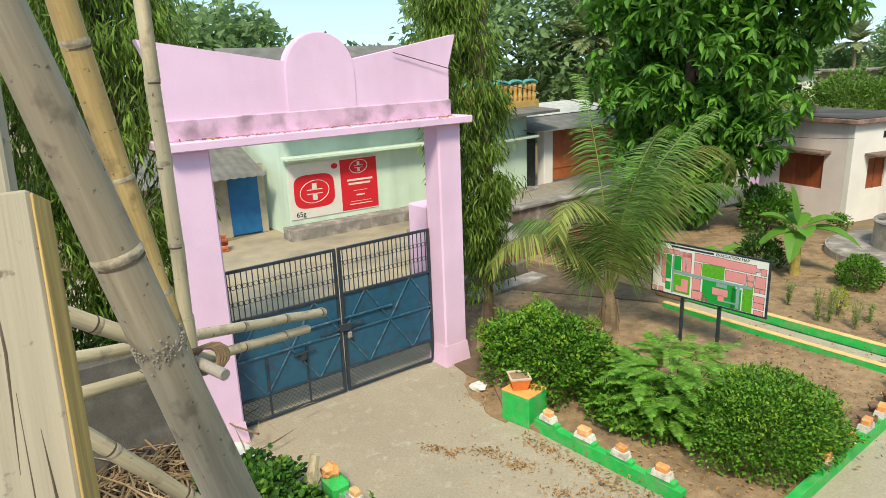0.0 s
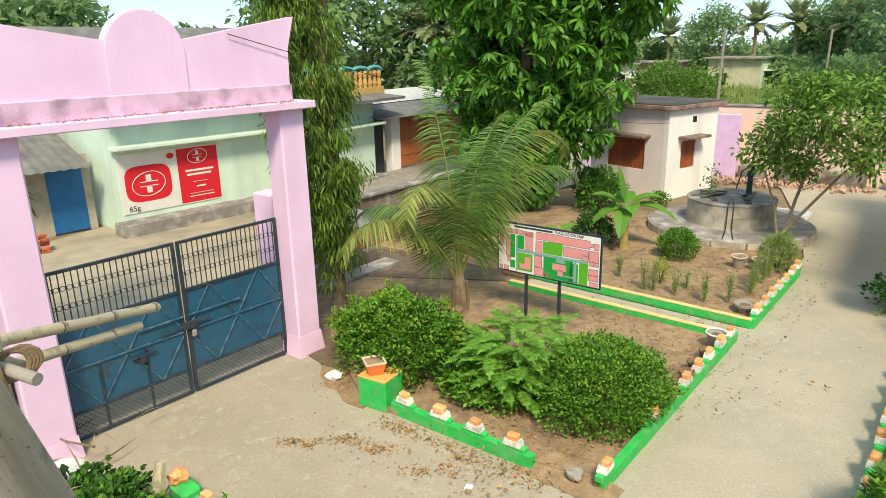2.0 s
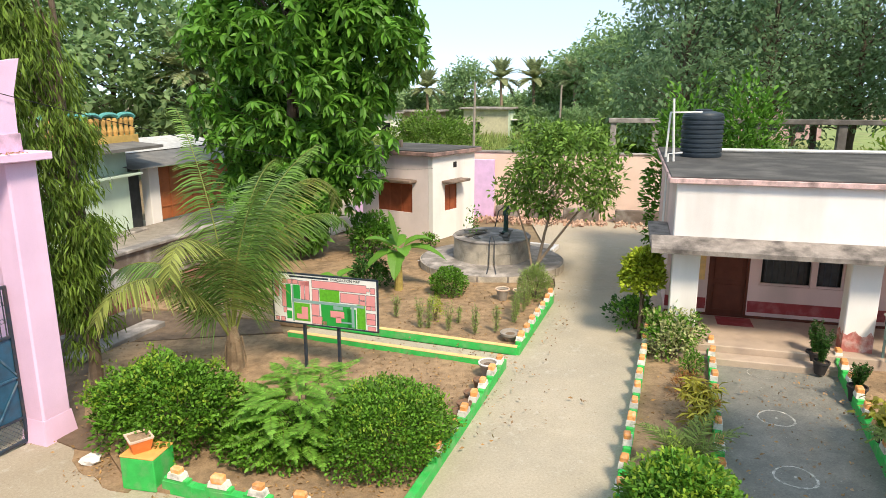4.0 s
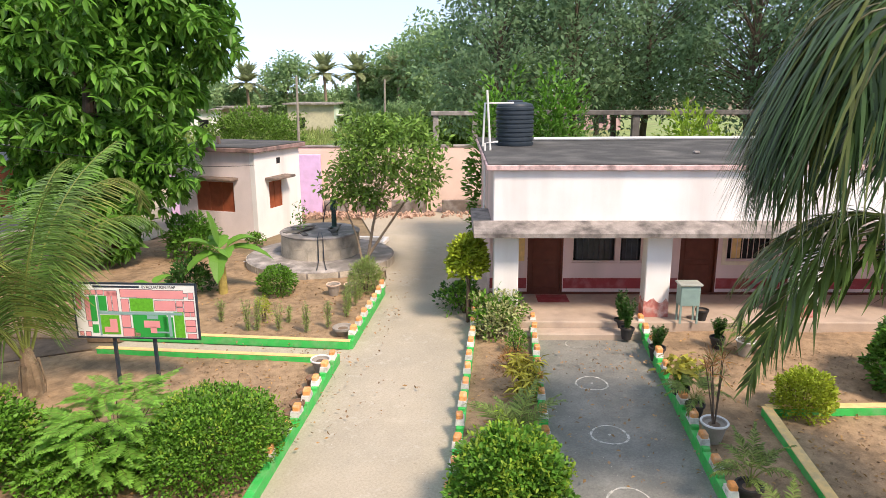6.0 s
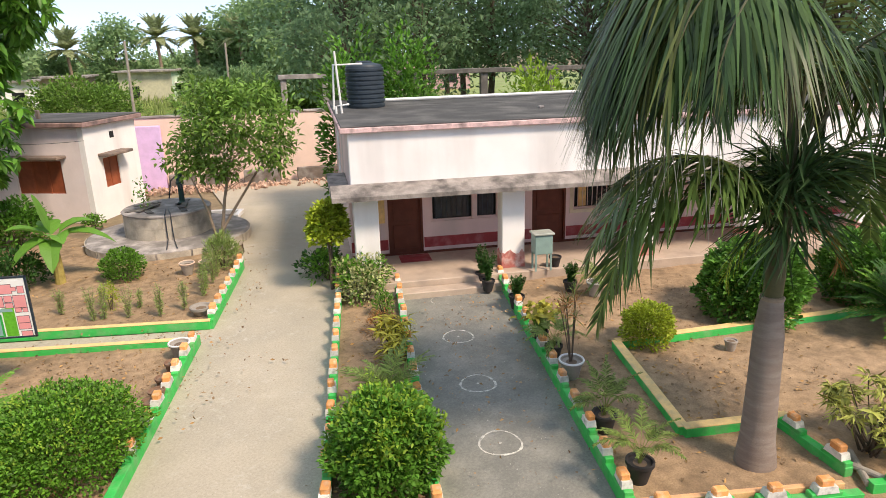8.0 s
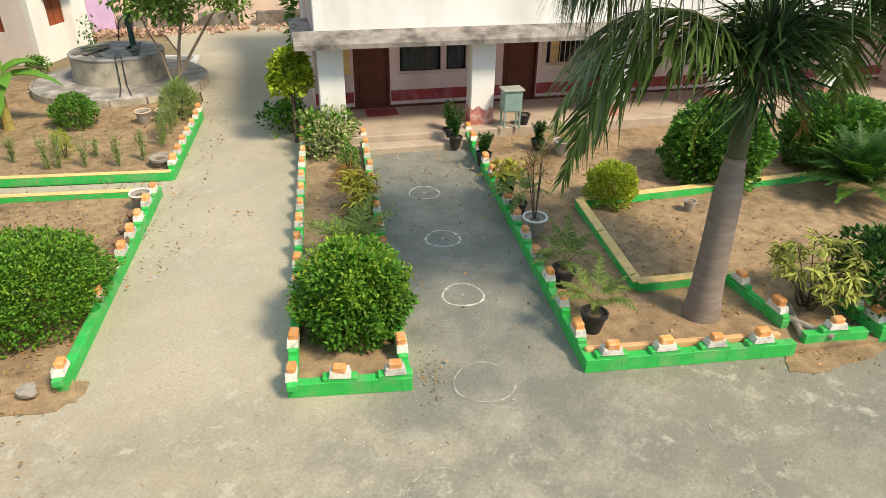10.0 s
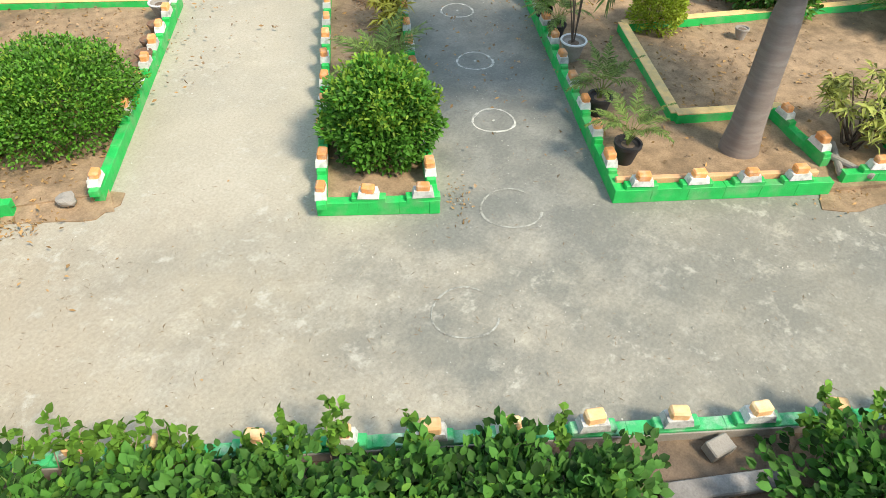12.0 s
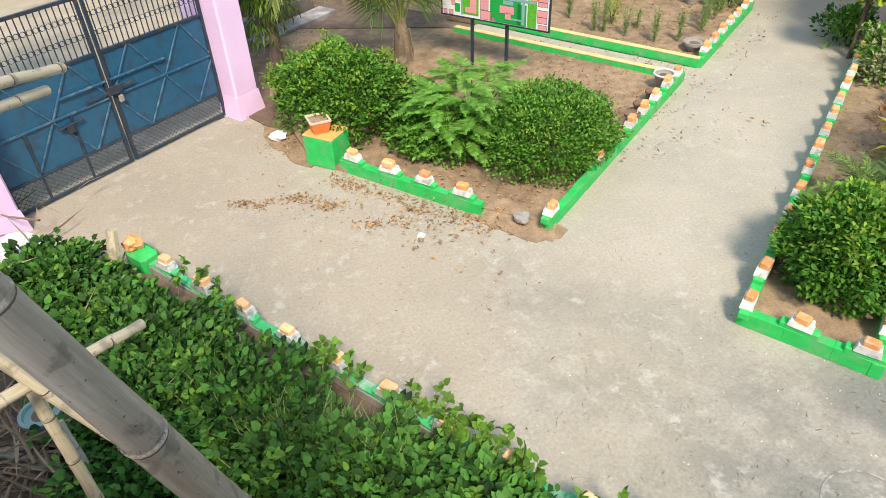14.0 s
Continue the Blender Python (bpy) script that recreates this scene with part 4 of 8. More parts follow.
part("side_parapet", Geo().box((-3.62, 0.26, 2.3), (-3.4, BACK + 0.22, 3.78), 0.01), ROSE_WALL, house)
part("sunshade", Geo().add([(x, y, z) for x in (-4.08, END) for y, z in ((-0.55, 2.33), (0.0, 2.33), (0.0, 2.62), (-0.5, 2.46), (-0.55, 2.43))], [(0, 1, 2, 3, 4), (9, 8, 7, 6, 5), (0, 5, 6, 1), (1, 6, 7, 2), (2, 7, 8, 3), (3, 8, 9, 4), (4, 9, 5, 0)]), MOULD_BLACK, house, "sloping cement sunshade streaked with black mould")
part("side_sunshade", Geo().box((-4.1, 0.004, 2.34), (-3.62, 2.6, 2.46), 0.02), MOULD_BLACK, house, "short mouldy sunshade on the end wall")
part("roof_slab", Geo().box((-3.8, -0.14, 3.78), (END + 0.2, 8.4, 3.9), 0.015), surface("stained_pink_roof_edge", (0.68, 0.47, 0.46), 0.9, vary=0.25, scale=5, bump=0.3, stain=(0.16, 0.12, 0.11), stain_scale=3.5, stain_amount=0.8), house, "stained pink roof edge")
part("roof_screed", Geo().box((-3.76, -0.1, 3.9), (END + 0.16, 8.36, 3.93), 0.01), ROOF_TOP, house, "blackened flat roof")
part("ceiling", Geo().box((-3.4, 0.25, 2.32), (END, BACK, 2.4)), ROSE_WALL, house)
for a, b, lo, hi in openings:
    if lo < 0.31:
        leaf = part("door", Geo().box((a + 0.05, BACK + 0.08, lo + 0.02), (b - 0.05, BACK + 0.12, hi), 0.006), RED_WOOD, house, "dark red-brown wooden door")
        part("door_panel", Geo().box((a + 0.14, BACK + 0.065, 0.45), (b - 0.14, BACK + 0.082, 1.1), 0.008), RED_WOOD, leaf)
        part("door_panel", Geo().box((a + 0.14, BACK + 0.065, 1.22), (b - 0.14, BACK + 0.082, 2.1), 0.008), RED_WOOD, leaf)
        part("door_frame", Geo().box((a, BACK - 0.005, lo), (a + 0.055, BACK + 0.15, hi)).box((b - 0.055, BACK - 0.005, lo), (b, BACK + 0.15, hi)), RED_WOOD, house)
    else:
        # A near-black panel closes the opening; the room's dark is its colour.
        part("window_void", Geo().box((a, BACK + 0.16, lo), (b, BACK + 0.22, hi)), DARK_VOID, house, "black panel for an unlit window opening")
        win = part("window_frame", Geo().box((a, BACK + 0.04, lo), (b, BACK + 0.1, lo + 0.05)).box((a, BACK + 0.04, hi - 0.05), (b, BACK + 0.1, hi)).box((a, BACK + 0.04, lo), (a + 0.05, BACK + 0.1, hi)).box((b - 0.05, BACK + 0.04, lo), (b, BACK + 0.1, hi)), ROSE_WALL, house)
        if a < 0:
            for x0, x1 in ((a + 0.12, -0.42), (-0.16, b - 0.1)):
                part("casement", Geo().box((x0, BACK + 0.11, lo + 0.06), (x1, BACK + 0.125, hi - 0.06), 0.003), WINDOW_GREY, win, "dull grey glass casement")
            part("mullion", Geo().box((-0.36, BACK + 0.02, lo), (-0.22, BACK + 0.12, hi)), ROSE_WALL, win, "pale mullion between two casements")
        for x in np.arange(a + 0.16, b - 0.05, 0.14):
            part("window_bar", Geo().box((x - 0.008, BACK + 0.06, lo), (x + 0.008, BACK + 0.075, hi)), DARK_STEEL if a < 0 else ROSE_WALL, win)
cream = surface("cream_window_paint", (0.72, 0.62, 0.47), 0.7, vary=0.12, scale=6, bump=0.2)
for a, b, lo, hi in openings[3:4]:
    part("window_surround", Geo().box((a - 0.1, BACK - 0.02, lo - 0.1), (b + 0.1, BACK - 0.002, lo)).box((a - 0.1, BACK - 0.02, hi), (b + 0.1, BACK - 0.002, hi + 0.06)).box((a - 0.1, BACK - 0.02, lo), (a, BACK - 0.002, hi)).box((b, BACK - 0.02, lo), (b + 0.1, BACK - 0.002, hi)), cream, house, "cream painted window surround")
    part("curtain", Geo().box((a + 0.2, BACK + 0.12, lo + 0.05), (a + 0.42, BACK + 0.14, hi - 0.05)), CREAM_PAINT, house, "yellow strip of curtain behind the bars")
part("skirting", Geo().box((-3.6, BACK - 0.016, 0.302), (END, BACK - 0.0125, 0.37)), RED_WOOD, house, "dark red skirting along the wall")
part("floor_patch", Geo().box((-2.4, 1.1, 0.3005), (-1.6, 1.75, 0.304)), RED_BAND, house, "faded red painted patch before the door")
part("wall_board", Geo().box((-2.98, BACK - 0.02, 1.2), (-2.7, BACK - 0.001, 2.1)), CREAM_PAINT, house, "narrow yellow notice board")

# roof tank and pipes
tank = thing("water_tank", BLOCK @ pose(-2.75, 5.0, 3.93), "ribbed black plastic water tank on the flat roof", "water tank")
prof = [(0.0, 0.0), (0.54, 0.0)]
for k in range(9):
    prof += [(0.56, 0.04 + k * 0.125), (0.56, 0.1 + k * 0.125), (0.535, 0.115 + k * 0.125), (0.535, 0.15 + k * 0.125)]
prof += [(0.5, 1.2), (0.3, 1.25), (0.22, 1.26), (0.0, 1.27)]
part("tank_body", Geo().lathe(prof, 28), BLACK_TANK, tank, smooth=True)
part("tank_lid", Geo().lathe([(0, 1.25), (0.23, 1.25), (0.23, 1.29), (0.18, 1.31), (0, 1.31)], 20), BLACK_TANK, tank)
pipes = thing("pipe_run", BLOCK @ pose(-3.7, 3.2, 3.93), "thin white plastic water pipes beside the tank", "pipe")
part("pipe", Geo().tube([(0.0, 0, -1.6), (0.0, 0, 0.2), (0.35, 0.2, 0.22)], 0.03, 8), WHITE_PIPE, pipes)
part("pipe", Geo().tube([(0.15, 0.1, 0), (0.05, 0.1, 1.6)], 0.03, 8), WHITE_PIPE, pipes)
part("pipe", Geo().tube([(-0.05, 0.2, 0.1), (0.0, 0.2, 1.25), (0.8, 0.7, 1.25)], 0.03, 8), WHITE_PIPE, pipes)
whole("roof_pipe", Geo().tube([(-2.0, 6.6, 4.0), (3, 6.9, 4.0), (12, 7.2, 4.0)], 0.05, 8), WHITE_PIPE, "long white pipe lying across the roof", "pipe", m=BLOCK)
whole("roof_rubble", Geo().box((1.6, 2.2, 3.93), (1.75, 2.32, 4.0), 0.02), MOULD, "small cement lump on the roof", "rubble", m=BLOCK)

# ---- white hut ----
HOOD_BROWN = surface("rusty_cement_hood", (0.26, 0.19, 0.15), 0.92, vary=0.25, scale=4, bump=0.4, stain=(0.12, 0.1, 0.09), stain_scale=3, stain_amount=0.7)
HUT = frame_at(12.6, 22.5, 25.5)
hut = thing("pump_hut", HUT, "small white limewashed hut with red shutters and a flat roof", "hut")
W, D, H = 3.1, 3.6, 3.3
front = Geo().box((0, 0, -0.05), (0.85, 0.2, H)).box((1.75, 0, -0.05), (W, 0.2, H)).box((0.85, 0, -0.05), (1.75, 0.2, 1.05)).box((0.85, 0, 2.1), (1.75, 0.2, H))
part("front_wall", front, WHITE_WALL, hut, "bright white front wall")
side = Geo().box((0, 0.21, -0.05), (0.2, 1.0, H)).box((0, 2.75, -0.05), (0.2, D, H)).box((0, 1.0, -0.05), (0.2, 2.75, 1.0)).box((0, 1.0, 2.15), (0.2, 2.75, H))
part("side_wall", side, surface("pinkish_limewash", (0.84, 0.735, 0.73), 0.88, vary=0.07, scale=1.4, grain=60, bump=0.2, stain=(0.52, 0.43, 0.41), stain_scale=1.0, stain_amount=0.55, streak=True), hut, "white limewashed side wall")
part("back_wall", Geo().box((0.21, D - 0.2, -0.05), (W, D, H)), ROSE_WALL, hut)
part("far_wall", Geo().box((W - 0.2, 0.21, -0.05), (W, D - 0.21, H)), WHITE_WALL, hut)
part("roof_slab", Geo().box((-0.22, -0.22, H), (W + 0.22, D + 0.22, H + 0.16), 0.02), surface("stained_roof_edge", (0.34, 0.22, 0.2), 0.9, vary=0.3, scale=4, bump=0.4, stain=(0.12, 0.1, 0.1), stain_scale=2.5, stain_amount=0.8), hut, "stained roof edge")
part("roof_screed", Geo().box((-0.19, -0.19, H + 0.16), (W + 0.19, D + 0.19, H + 0.2), 0.01), ROOF_TOP, hut, "blackened flat roof")
for lo, hi, turned in (((0.85, 0.06, 1.05), (1.75, 0.11, 2.1), False), ((0.06, 1.0, 1.0), (0.11, 2.75, 2.15), True)):
    sh = part("shutter", Geo().box(lo, hi, 0.008), SHUTTER_RED, hut, "closed red-brown wooden shutters")
    n = 2 if not turned else 3
    for k in range(n + 1):
        a = np.array(lo, float)
        b = np.array(hi, float)
        i = 1 if turned else 0
        c = lo[i] + (hi[i] - lo[i]) * k / n
        a[i], b[i] = max(lo[i], c - 0.04), min(hi[i], c + 0.04)
        j = 0 if turned else 1
        a[j] -= 0.02
        b[j] = lo[j] - 0.001
        part("shutter_batten", Geo().box(a, b, 0.004), SHUTTER_RED, sh)
part("window_hood", Geo().box((0.6, -0.5, 2.2), (2.0, 0.0, 2.3), 0.02), HOOD_BROWN, hut, "mouldy cement hood over the window")
part("window_hood", Geo().box((-0.5, 0.75, 2.25), (0.0, 3.0, 2.35), 0.02), HOOD_BROWN, hut, "mouldy cement hood over the window")
# A black panel stands for the vent's unlit inside.
part("roof_vent", Geo().box((1.45, -0.004, 2.75), (1.7, 0.02, 2.98)), DARK_VOID, hut, "small black panel for an unlit vent hole")
whole("roof_post", Geo().box((0.9, 2.2, H + 0.2), (1.02, 2.32, H + 0.5), 0.01), BROWN_WALL, "short brick stub on the hut roof", "post", m=HUT)

# ---- shop building across the road ----
SHOP = frame_at(-6.42, 22.82, 36.4)
shop = thing("roadside_shop", SHOP, "mint green limewashed shop across the road with an advertising sheet", "shop")
part("front_wall", Geo().box((0, 0, -0.05), (7.5, 0.25, 4.3)), MINT_WALL, shop, "mint green front wall")
part("side_wall", Geo().box((0, 0.26, -0.05), (0.25, 6, 4.3)), MINT_WALL, shop)
part("plinth", Geo().box((-0.3, -0.75, -0.05), (7.6, 0.0, 0.4), 0.03), MOULD, shop, "worn cement plinth")
part("sunshade", Geo().box((-0.15, -0.55, 2.72), (7.5, 0.0, 2.84), 0.02), MINT_WALL, shop, "thin mint green sunshade")
part("roof", Geo().add([(-0.6, -0.9, 4.15), (7.9, -0.9, 4.15), (7.9, 4.5, 6.6), (-0.6, 4.5, 6.6), (-0.6, 9, 4.4), (7.9, 9, 4.4), (-0.6, -0.9, 4.05), (7.9, -0.9, 4.05)], [(0, 1, 2, 3), (3, 2, 5, 4), (6, 7, 1, 0)]), GREY_SHEET, shop, "sloping grey tiled roof")
ad = thing("advertising_sheet", SHOP @ Matrix.Translation((0.05, -0.03, 0)), "white and red printed soap advertisement fixed to the wall", "poster")
part("sheet", Geo().box((0, 0, 0.58), (3.5, 0.02, 2.55), 0.004), POSTER_WHITE, ad)
part("red_half", Geo().box((2.0, -0.006, 0.62), (3.5, -0.001, 2.5)), POSTER_RED, ad, "red half of the sheet")
blob = [(0.95 + 0.78 * math.copysign(abs(math.cos(w)) ** 0.5, math.cos(w)), 1.52 + 0.6 * math.copysign(abs(math.sin(w)) ** 0.5, math.sin(w))) for w in np.linspace(0, 2 * math.pi, 40, endpoint=False)]
part("red_mark", Geo().prism(blob, -0.006, -0.001, axis=1), POSTER_RED, ad, "rounded red printed pack")
for cx, cz, r, sx in ((0.95, 1.5, 0.4, 1.4), (2.75, 2.2, 0.24, 1.5)):
    ring = Geo()
    ring.tube([(cx + r * sx * math.cos(w), -0.008, cz + r * math.sin(w) + 0.12 * r * math.cos(w)) for w in np.linspace(0, 2 * math.pi, 33)], 0.018 * (1 if r > 0.4 else 0.7), 4, caps=False)
    part("white_oval", ring, POSTER_WHITE, ad)
    part("white_cross", Geo().box((cx - r * 0.22, -0.01, cz - r * 0.75), (cx + r * 0.22, -0.007, cz + r * 0.75)).box((cx - r * 0.75, -0.01, cz - r * 0.22), (cx + r * 0.75, -0.0072, cz + r * 0.22)), POSTER_WHITE, ad, "plain white cross shape")
    part("red_bar", Geo().box((cx - r * 0.8, -0.013, cz - r * 0.14), (cx + r * 0.8, -0.0105, cz + r * 0.14)), POSTER_RED, ad)
for z, a, b, h in ((1.72, 2.25, 3.3, 0.07), (1.58, 2.3, 3.2, 0.07), (1.32, 2.5, 3.05, 0.015), (1.15, 2.6, 2.95, 0.05), (0.92, 2.35, 3.2, 0.015), (0.82, 2.3, 3.25, 0.03)):
    part("print_bar", Geo().box((a, -0.009, z - h / 2), (b, -0.0062, z + h / 2)), POSTER_WHITE, ad)
part("round_mark", Geo().prism([(1.78 + 0.13 * math.cos(w), 2.32 + 0.1 * math.sin(w)) for w in np.linspace(0, 2 * math.pi, 20, endpoint=False)], -0.006, -0.001, axis=1), POSTER_RED, ad, "small red round mark")


def lettering(text, size, m, material, parent, label=""):
    """Raised letters in the built-in font, turned into one mesh."""
    cu = bpy.data.curves.new("lettering", "FONT")
    cu.body, cu.size, cu.extrude = text, size, 0.002
    tmp = bpy.data.objects.new("lettering", cu)
    scene.collection.objects.link(tmp)
    dg = bpy.context.evaluated_depsgraph_get()
    me = bpy.data.meshes.new_from_object(tmp.evaluated_get(dg))
    bpy.data.objects.remove(tmp)
    me.materials.clear()
    me.materials.append(material)
    return part("lettering", me, material, parent, label, m=m)


lettering("65g", 0.26, Matrix.Translation((0.18, -0.008, 0.66)) @ Matrix.Rotation(radians(90), 4, "X"), DARK_VOID, ad, "printed pack size")

# lean-to with a blue door beside the shop, and the brick stack
shed = thing("lean_to", frame_at(-9.5, 22.6, 36.4), "low shed with a sagging grey sheet roof and a blue door", "shed")
part("front_wall", Geo().box((-3.5, 0, -0.05), (1.05, 0.2, 2.5)).box((2.15, 0, -0.05), (2.4, 0.2, 2.5)).box((1.05, 0, 2.15), (2.15, 0.2, 2.5)), surface("old_cream_wall", (0.48, 0.42, 0.33), 0.9, vary=0.15, stain=(0.2, 0.18, 0.16), stain_amount=0.7), shed, "old cream plaster wall")
part("door", Geo().box((1.05, -0.02, 0.0), (2.15, 0.05, 2.15), 0.008), BLUE_DOOR, shed, "bright blue door")
roof = Geo()
for k in range(37):
    x = -3.8 + k * 0.16
    z = 0.03 if k % 2 else 0.0
    roof.add([(x, -1.1, 2.2 + z), (x + 0.16, -1.1, 2.23 - z), (x + 0.16, 3.2, 3.6 - z), (x, 3.2, 3.57 + z)], [(0, 1, 2, 3)])
part("roof_sheet", roof, GREY_SHEET, shed, "corrugated grey roof sheet")
stack = thing("brick_stack", frame_at(-8.5, 20.9, 30), "loose stack of red bricks at the roadside", "bricks")
for k in range(6):
    for i in range(5):
        for j in range(3):
            if RNG.random() < 0.82 - 0.09 * k:
                t = Matrix.Translation((-0.7 + i * 0.26 + RNG.uniform(-0.03, 0.03), j * 0.13 + RNG.uniform(-0.02, 0.02), 0.005 + 0.085 * k)) @ Matrix.Rotation(RNG.uniform(-0.15, 0.15), 4, "Z")
                part("brick", Geo().box((-0.115, -0.055, 0), (0.115, 0.055, 0.075), 0.006, t), BRICK, stack)

# ---- mint house with a balustrade, and the shed with an orange shutter ----
MINT = frame_at(2.3, 27.2, 47)
mint = thing("mint_house", MINT, "mint green house behind the boundary wall with a turned balustrade", "house")
part("front_wall", Geo().box((-4.2, 0, -0.05), (0, 0.25, 3.85)), MINT_WALL, mint, "mint green front wall")
part("side_wall", Geo().box((-0.25, 0.26, -0.05), (0, 5, 3.85)), MINT_WALL, mint)
part("plinth", Geo().box((-4.2, -0.5, -0.05), (0.2, -0.001, 0.75), 0.03), MOULD, mint, "pale cement plinth")
part("sunshade", Geo().box((-4.2, -0.5, 2.75), (0.2, -0.001, 2.85), 0.02), MINT_WALL, mint)
part("roof_edge", Geo().add([(-4.4, -0.9, 3.7), (1.0, -0.9, 3.7), (1.0, 5, 4.15), (-4.4, 5, 4.15), (-4.4, -0.9, 3.8), (1.0, -0.9, 3.8), (1.0, 5, 4.25), (-4.4, 5, 4.25)], [(3, 2, 1, 0), (4, 5, 6, 7), (0, 1, 5, 4), (1, 2, 6, 5), (2, 3, 7, 6), (3, 0, 4, 7)]), GREY_SHEET, mint, "weathered grey roof sheet")
rail = part("balustrade", Geo().box((-4.2, 0.4, 3.85), (1.35, 0.55, 4.15)), surface("faded_yellow_paint", (0.62, 0.42, 0.14), 0.8, vary=0.2), mint, "yellow and brown turned balustrade with turquoise arches")
for k in range(5):
    x0 = -3.3 + k * 0.92
    for q in range(3):
        part("baluster", Geo().lathe([(0.07, 4.15), (0.1, 4.3), (0.06, 4.5), (0.1, 4.7), (0.07, 4.8)], 8, centre=(x0 + 0.14 + q * 0.3, 0.48)), surface("baluster_paint", (0.5, 0.3, 0.1), 0.8, vary=0.2, piece=0.4) if k + q == 0 else bpy.data.materials["baluster_paint"], rail)
    part("arch_rail", Geo().tube([(x0 + 0.45 * (1 - math.cos(w)), 0.48, 4.8 + 0.14 * math.sin(w)) for w in np.linspace(0, math.pi, 9)], 0.08, 6), surface("turquoise_paint", (0.12, 0.42, 0.40), 0.7) if k == 0 else bpy.data.materials["turquoise_paint"], rail, "turquoise curved rail")
garage = thing("shutter_shed", frame_at(3.5, 28.5, 41), "low shed with a rusty orange shutter and grey sheet roof", "shed")
# The doorway's dark is put into this slab's near-black colour.
part("pillar", Geo().box((-1.9, 0.5, -0.05), (-0.5, 0.7, 3.2)), surface("doorway_black", (0.07, 0.075, 0.08), 0.9, vary=0.3), garage, "near-black slab filling the dark doorway")
part("pillar", Geo().box((-0.5, 0, -0.05), (0.05, 0.4, 3.0), 0.02), WHITE_WALL, garage, "white wall end with a mouldy foot")
part("shutter", Geo().box((0.06, 0.12, 0.7), (4.6, 0.17, 2.8), 0.004), surface("orange_rusty_shutter", (0.46, 0.145, 0.05), 0.65, vary=0.2, scale=3, stain=(0.25, 0.1, 0.05), stain_scale=2), garage, "rusty orange steel shutter")
for k in range(6):
    part("shutter_rib", Geo().box((0.08 + k * 0.66, 0.09, 0.7), (0.12 + k * 0.66, 0.119, 2.8)), bpy.data.materials["orange_rusty_shutter"], garage)
for z in (1.2, 1.75, 2.3):
    part("shutter_rib", Geo().box((0.08, 0.092, z), (4.6, 0.118, z + 0.05)), bpy.data.materials["orange_rusty_shutter"], garage)
part("roof_sheet", Geo().add([(-2.0, -0.7, 2.95), (6, -0.7, 2.95), (6, 3, 3.7), (-2.0, 3, 3.7)], [(0, 1, 2, 3)]), GREY_SHEET, garage, "grey sheet roof")
part("white_sheet", Geo().add([(-0.5, 1.2, 3.37), (5.5, 1.2, 3.38), (5.5, 2.9, 3.8), (-0.5, 2.9, 3.78)], [(0, 1, 2, 3)]), surface("pale_tarpaulin", (0.55, 0.54, 0.52), 0.7), garage, "pale sheet on the roof")
part("apron", Geo().box((-4.6, -3.2, -0.05), (6, 0, 0.66), 0.03), POT_GREY, garage, "raised cement apron")

# ---- boundary wall beyond the gate ----
fence = thing("boundary_wall", frame_at(-0.2, 15.4, 41), "dirty boundary wall with an arched white panel and a red band", "wall")
part("wall_body", Geo().box((0.0, 2.2, -0.05), (9, 2.4, 1.4), 0.02), BROWN_WALL, fence, "mould-blackened plaster wall")
part("coping", Geo().box((0.0, 2.1, 1.4), (9, 2.5, 1.5), 0.02), MOULD, fence)
panel = [(2.0, 0.42)] + [(2.95 + 0.95 * math.cos(w), 0.75 + 0.45 * math.sin(w)) for w in np.linspace(math.pi, 0, 16)] + [(3.9, 0.42)]
part("arch_panel", Geo().prism(panel, 2.17, 2.199, axis=1), surface("dirty_white_panel", (0.6, 0.6, 0.58), 0.9, vary=0.1, stain=(0.2, 0.2, 0.2), stain_scale=2, stain_amount=0.8, streak=True), fence, "dirty white arched panel")
part("red_band", Geo().box((0, 1.7, -0.05), (9, 2.19, 0.38), 0.02), surface("dull_red_ledge", (0.27, 0.12, 0.095), 0.85, vary=0.2), fence, "dull red ledge")
part("low_wall", Geo().box((0.0, 0.5, -0.05), (2.6, 0.75, 0.48), 0.03), BROWN_WALL, fence, "low blackened wall")
part("bench_slab", Geo().box((0.1, -0.1, -0.05), (2.7, 0.45, 0.16), 0.02), MOULD, fence, "flat cement ledge")
whole("side_boundary_wall", Geo().box((-16, 0.1, -0.05), (-4.75, 0.32, 1.9), 0.02), BEAM_GREY, "dark stained boundary wall beside the gate", "wall", m=GATE)
part("pier", Geo().box((-1.1, 0.2, -0.05), (-0.45, 0.85, 2.6), 0.03), PINK_WALL, fence, "pink stub wall behind the pillar")

# ---- pink wall and rubble at the end of the path ----
far_wall = thing("far_boundary_wall", frame_at(15.0, 27.7, -44.5), "long faded pink boundary wall with a brown foot", "wall")
part("wall_body", Geo().box((0, 0.5, 0), (16, 0.75, 3.0), 0.02), surface("faded_pink_wall", (0.84, 0.62, 0.52), 0.9, vary=0.08, scale=1.2, stain=(0.66, 0.5, 0.42), stain_scale=0.8, stain_amount=0.5), far_wall, "faded pink plaster")
part("coping", Geo().box((0, 0.45, 3.0), (16, 0.8, 3.08), 0.01), MOULD, far_wall)
for a, b in ((3.5, 4.6), (5.0, 5.9), (6.6, 8.2), (8.9, 12)):
    part("low_wall", Geo().box((a, 0, -0.05), (b, 0.25, 0.6), 0.03), BROWN_WALL, far_wall, "low broken brown wall")
part("purple_wall", Geo().box((-3.5, 0.1, -0.05), (3.4, 0.35, 2.7), 0.02), surface("lilac_wall", (0.74, 0.52, 0.80), 0.9, vary=0.1), far_wall, "lilac limewashed wall")
rubble = Geo()
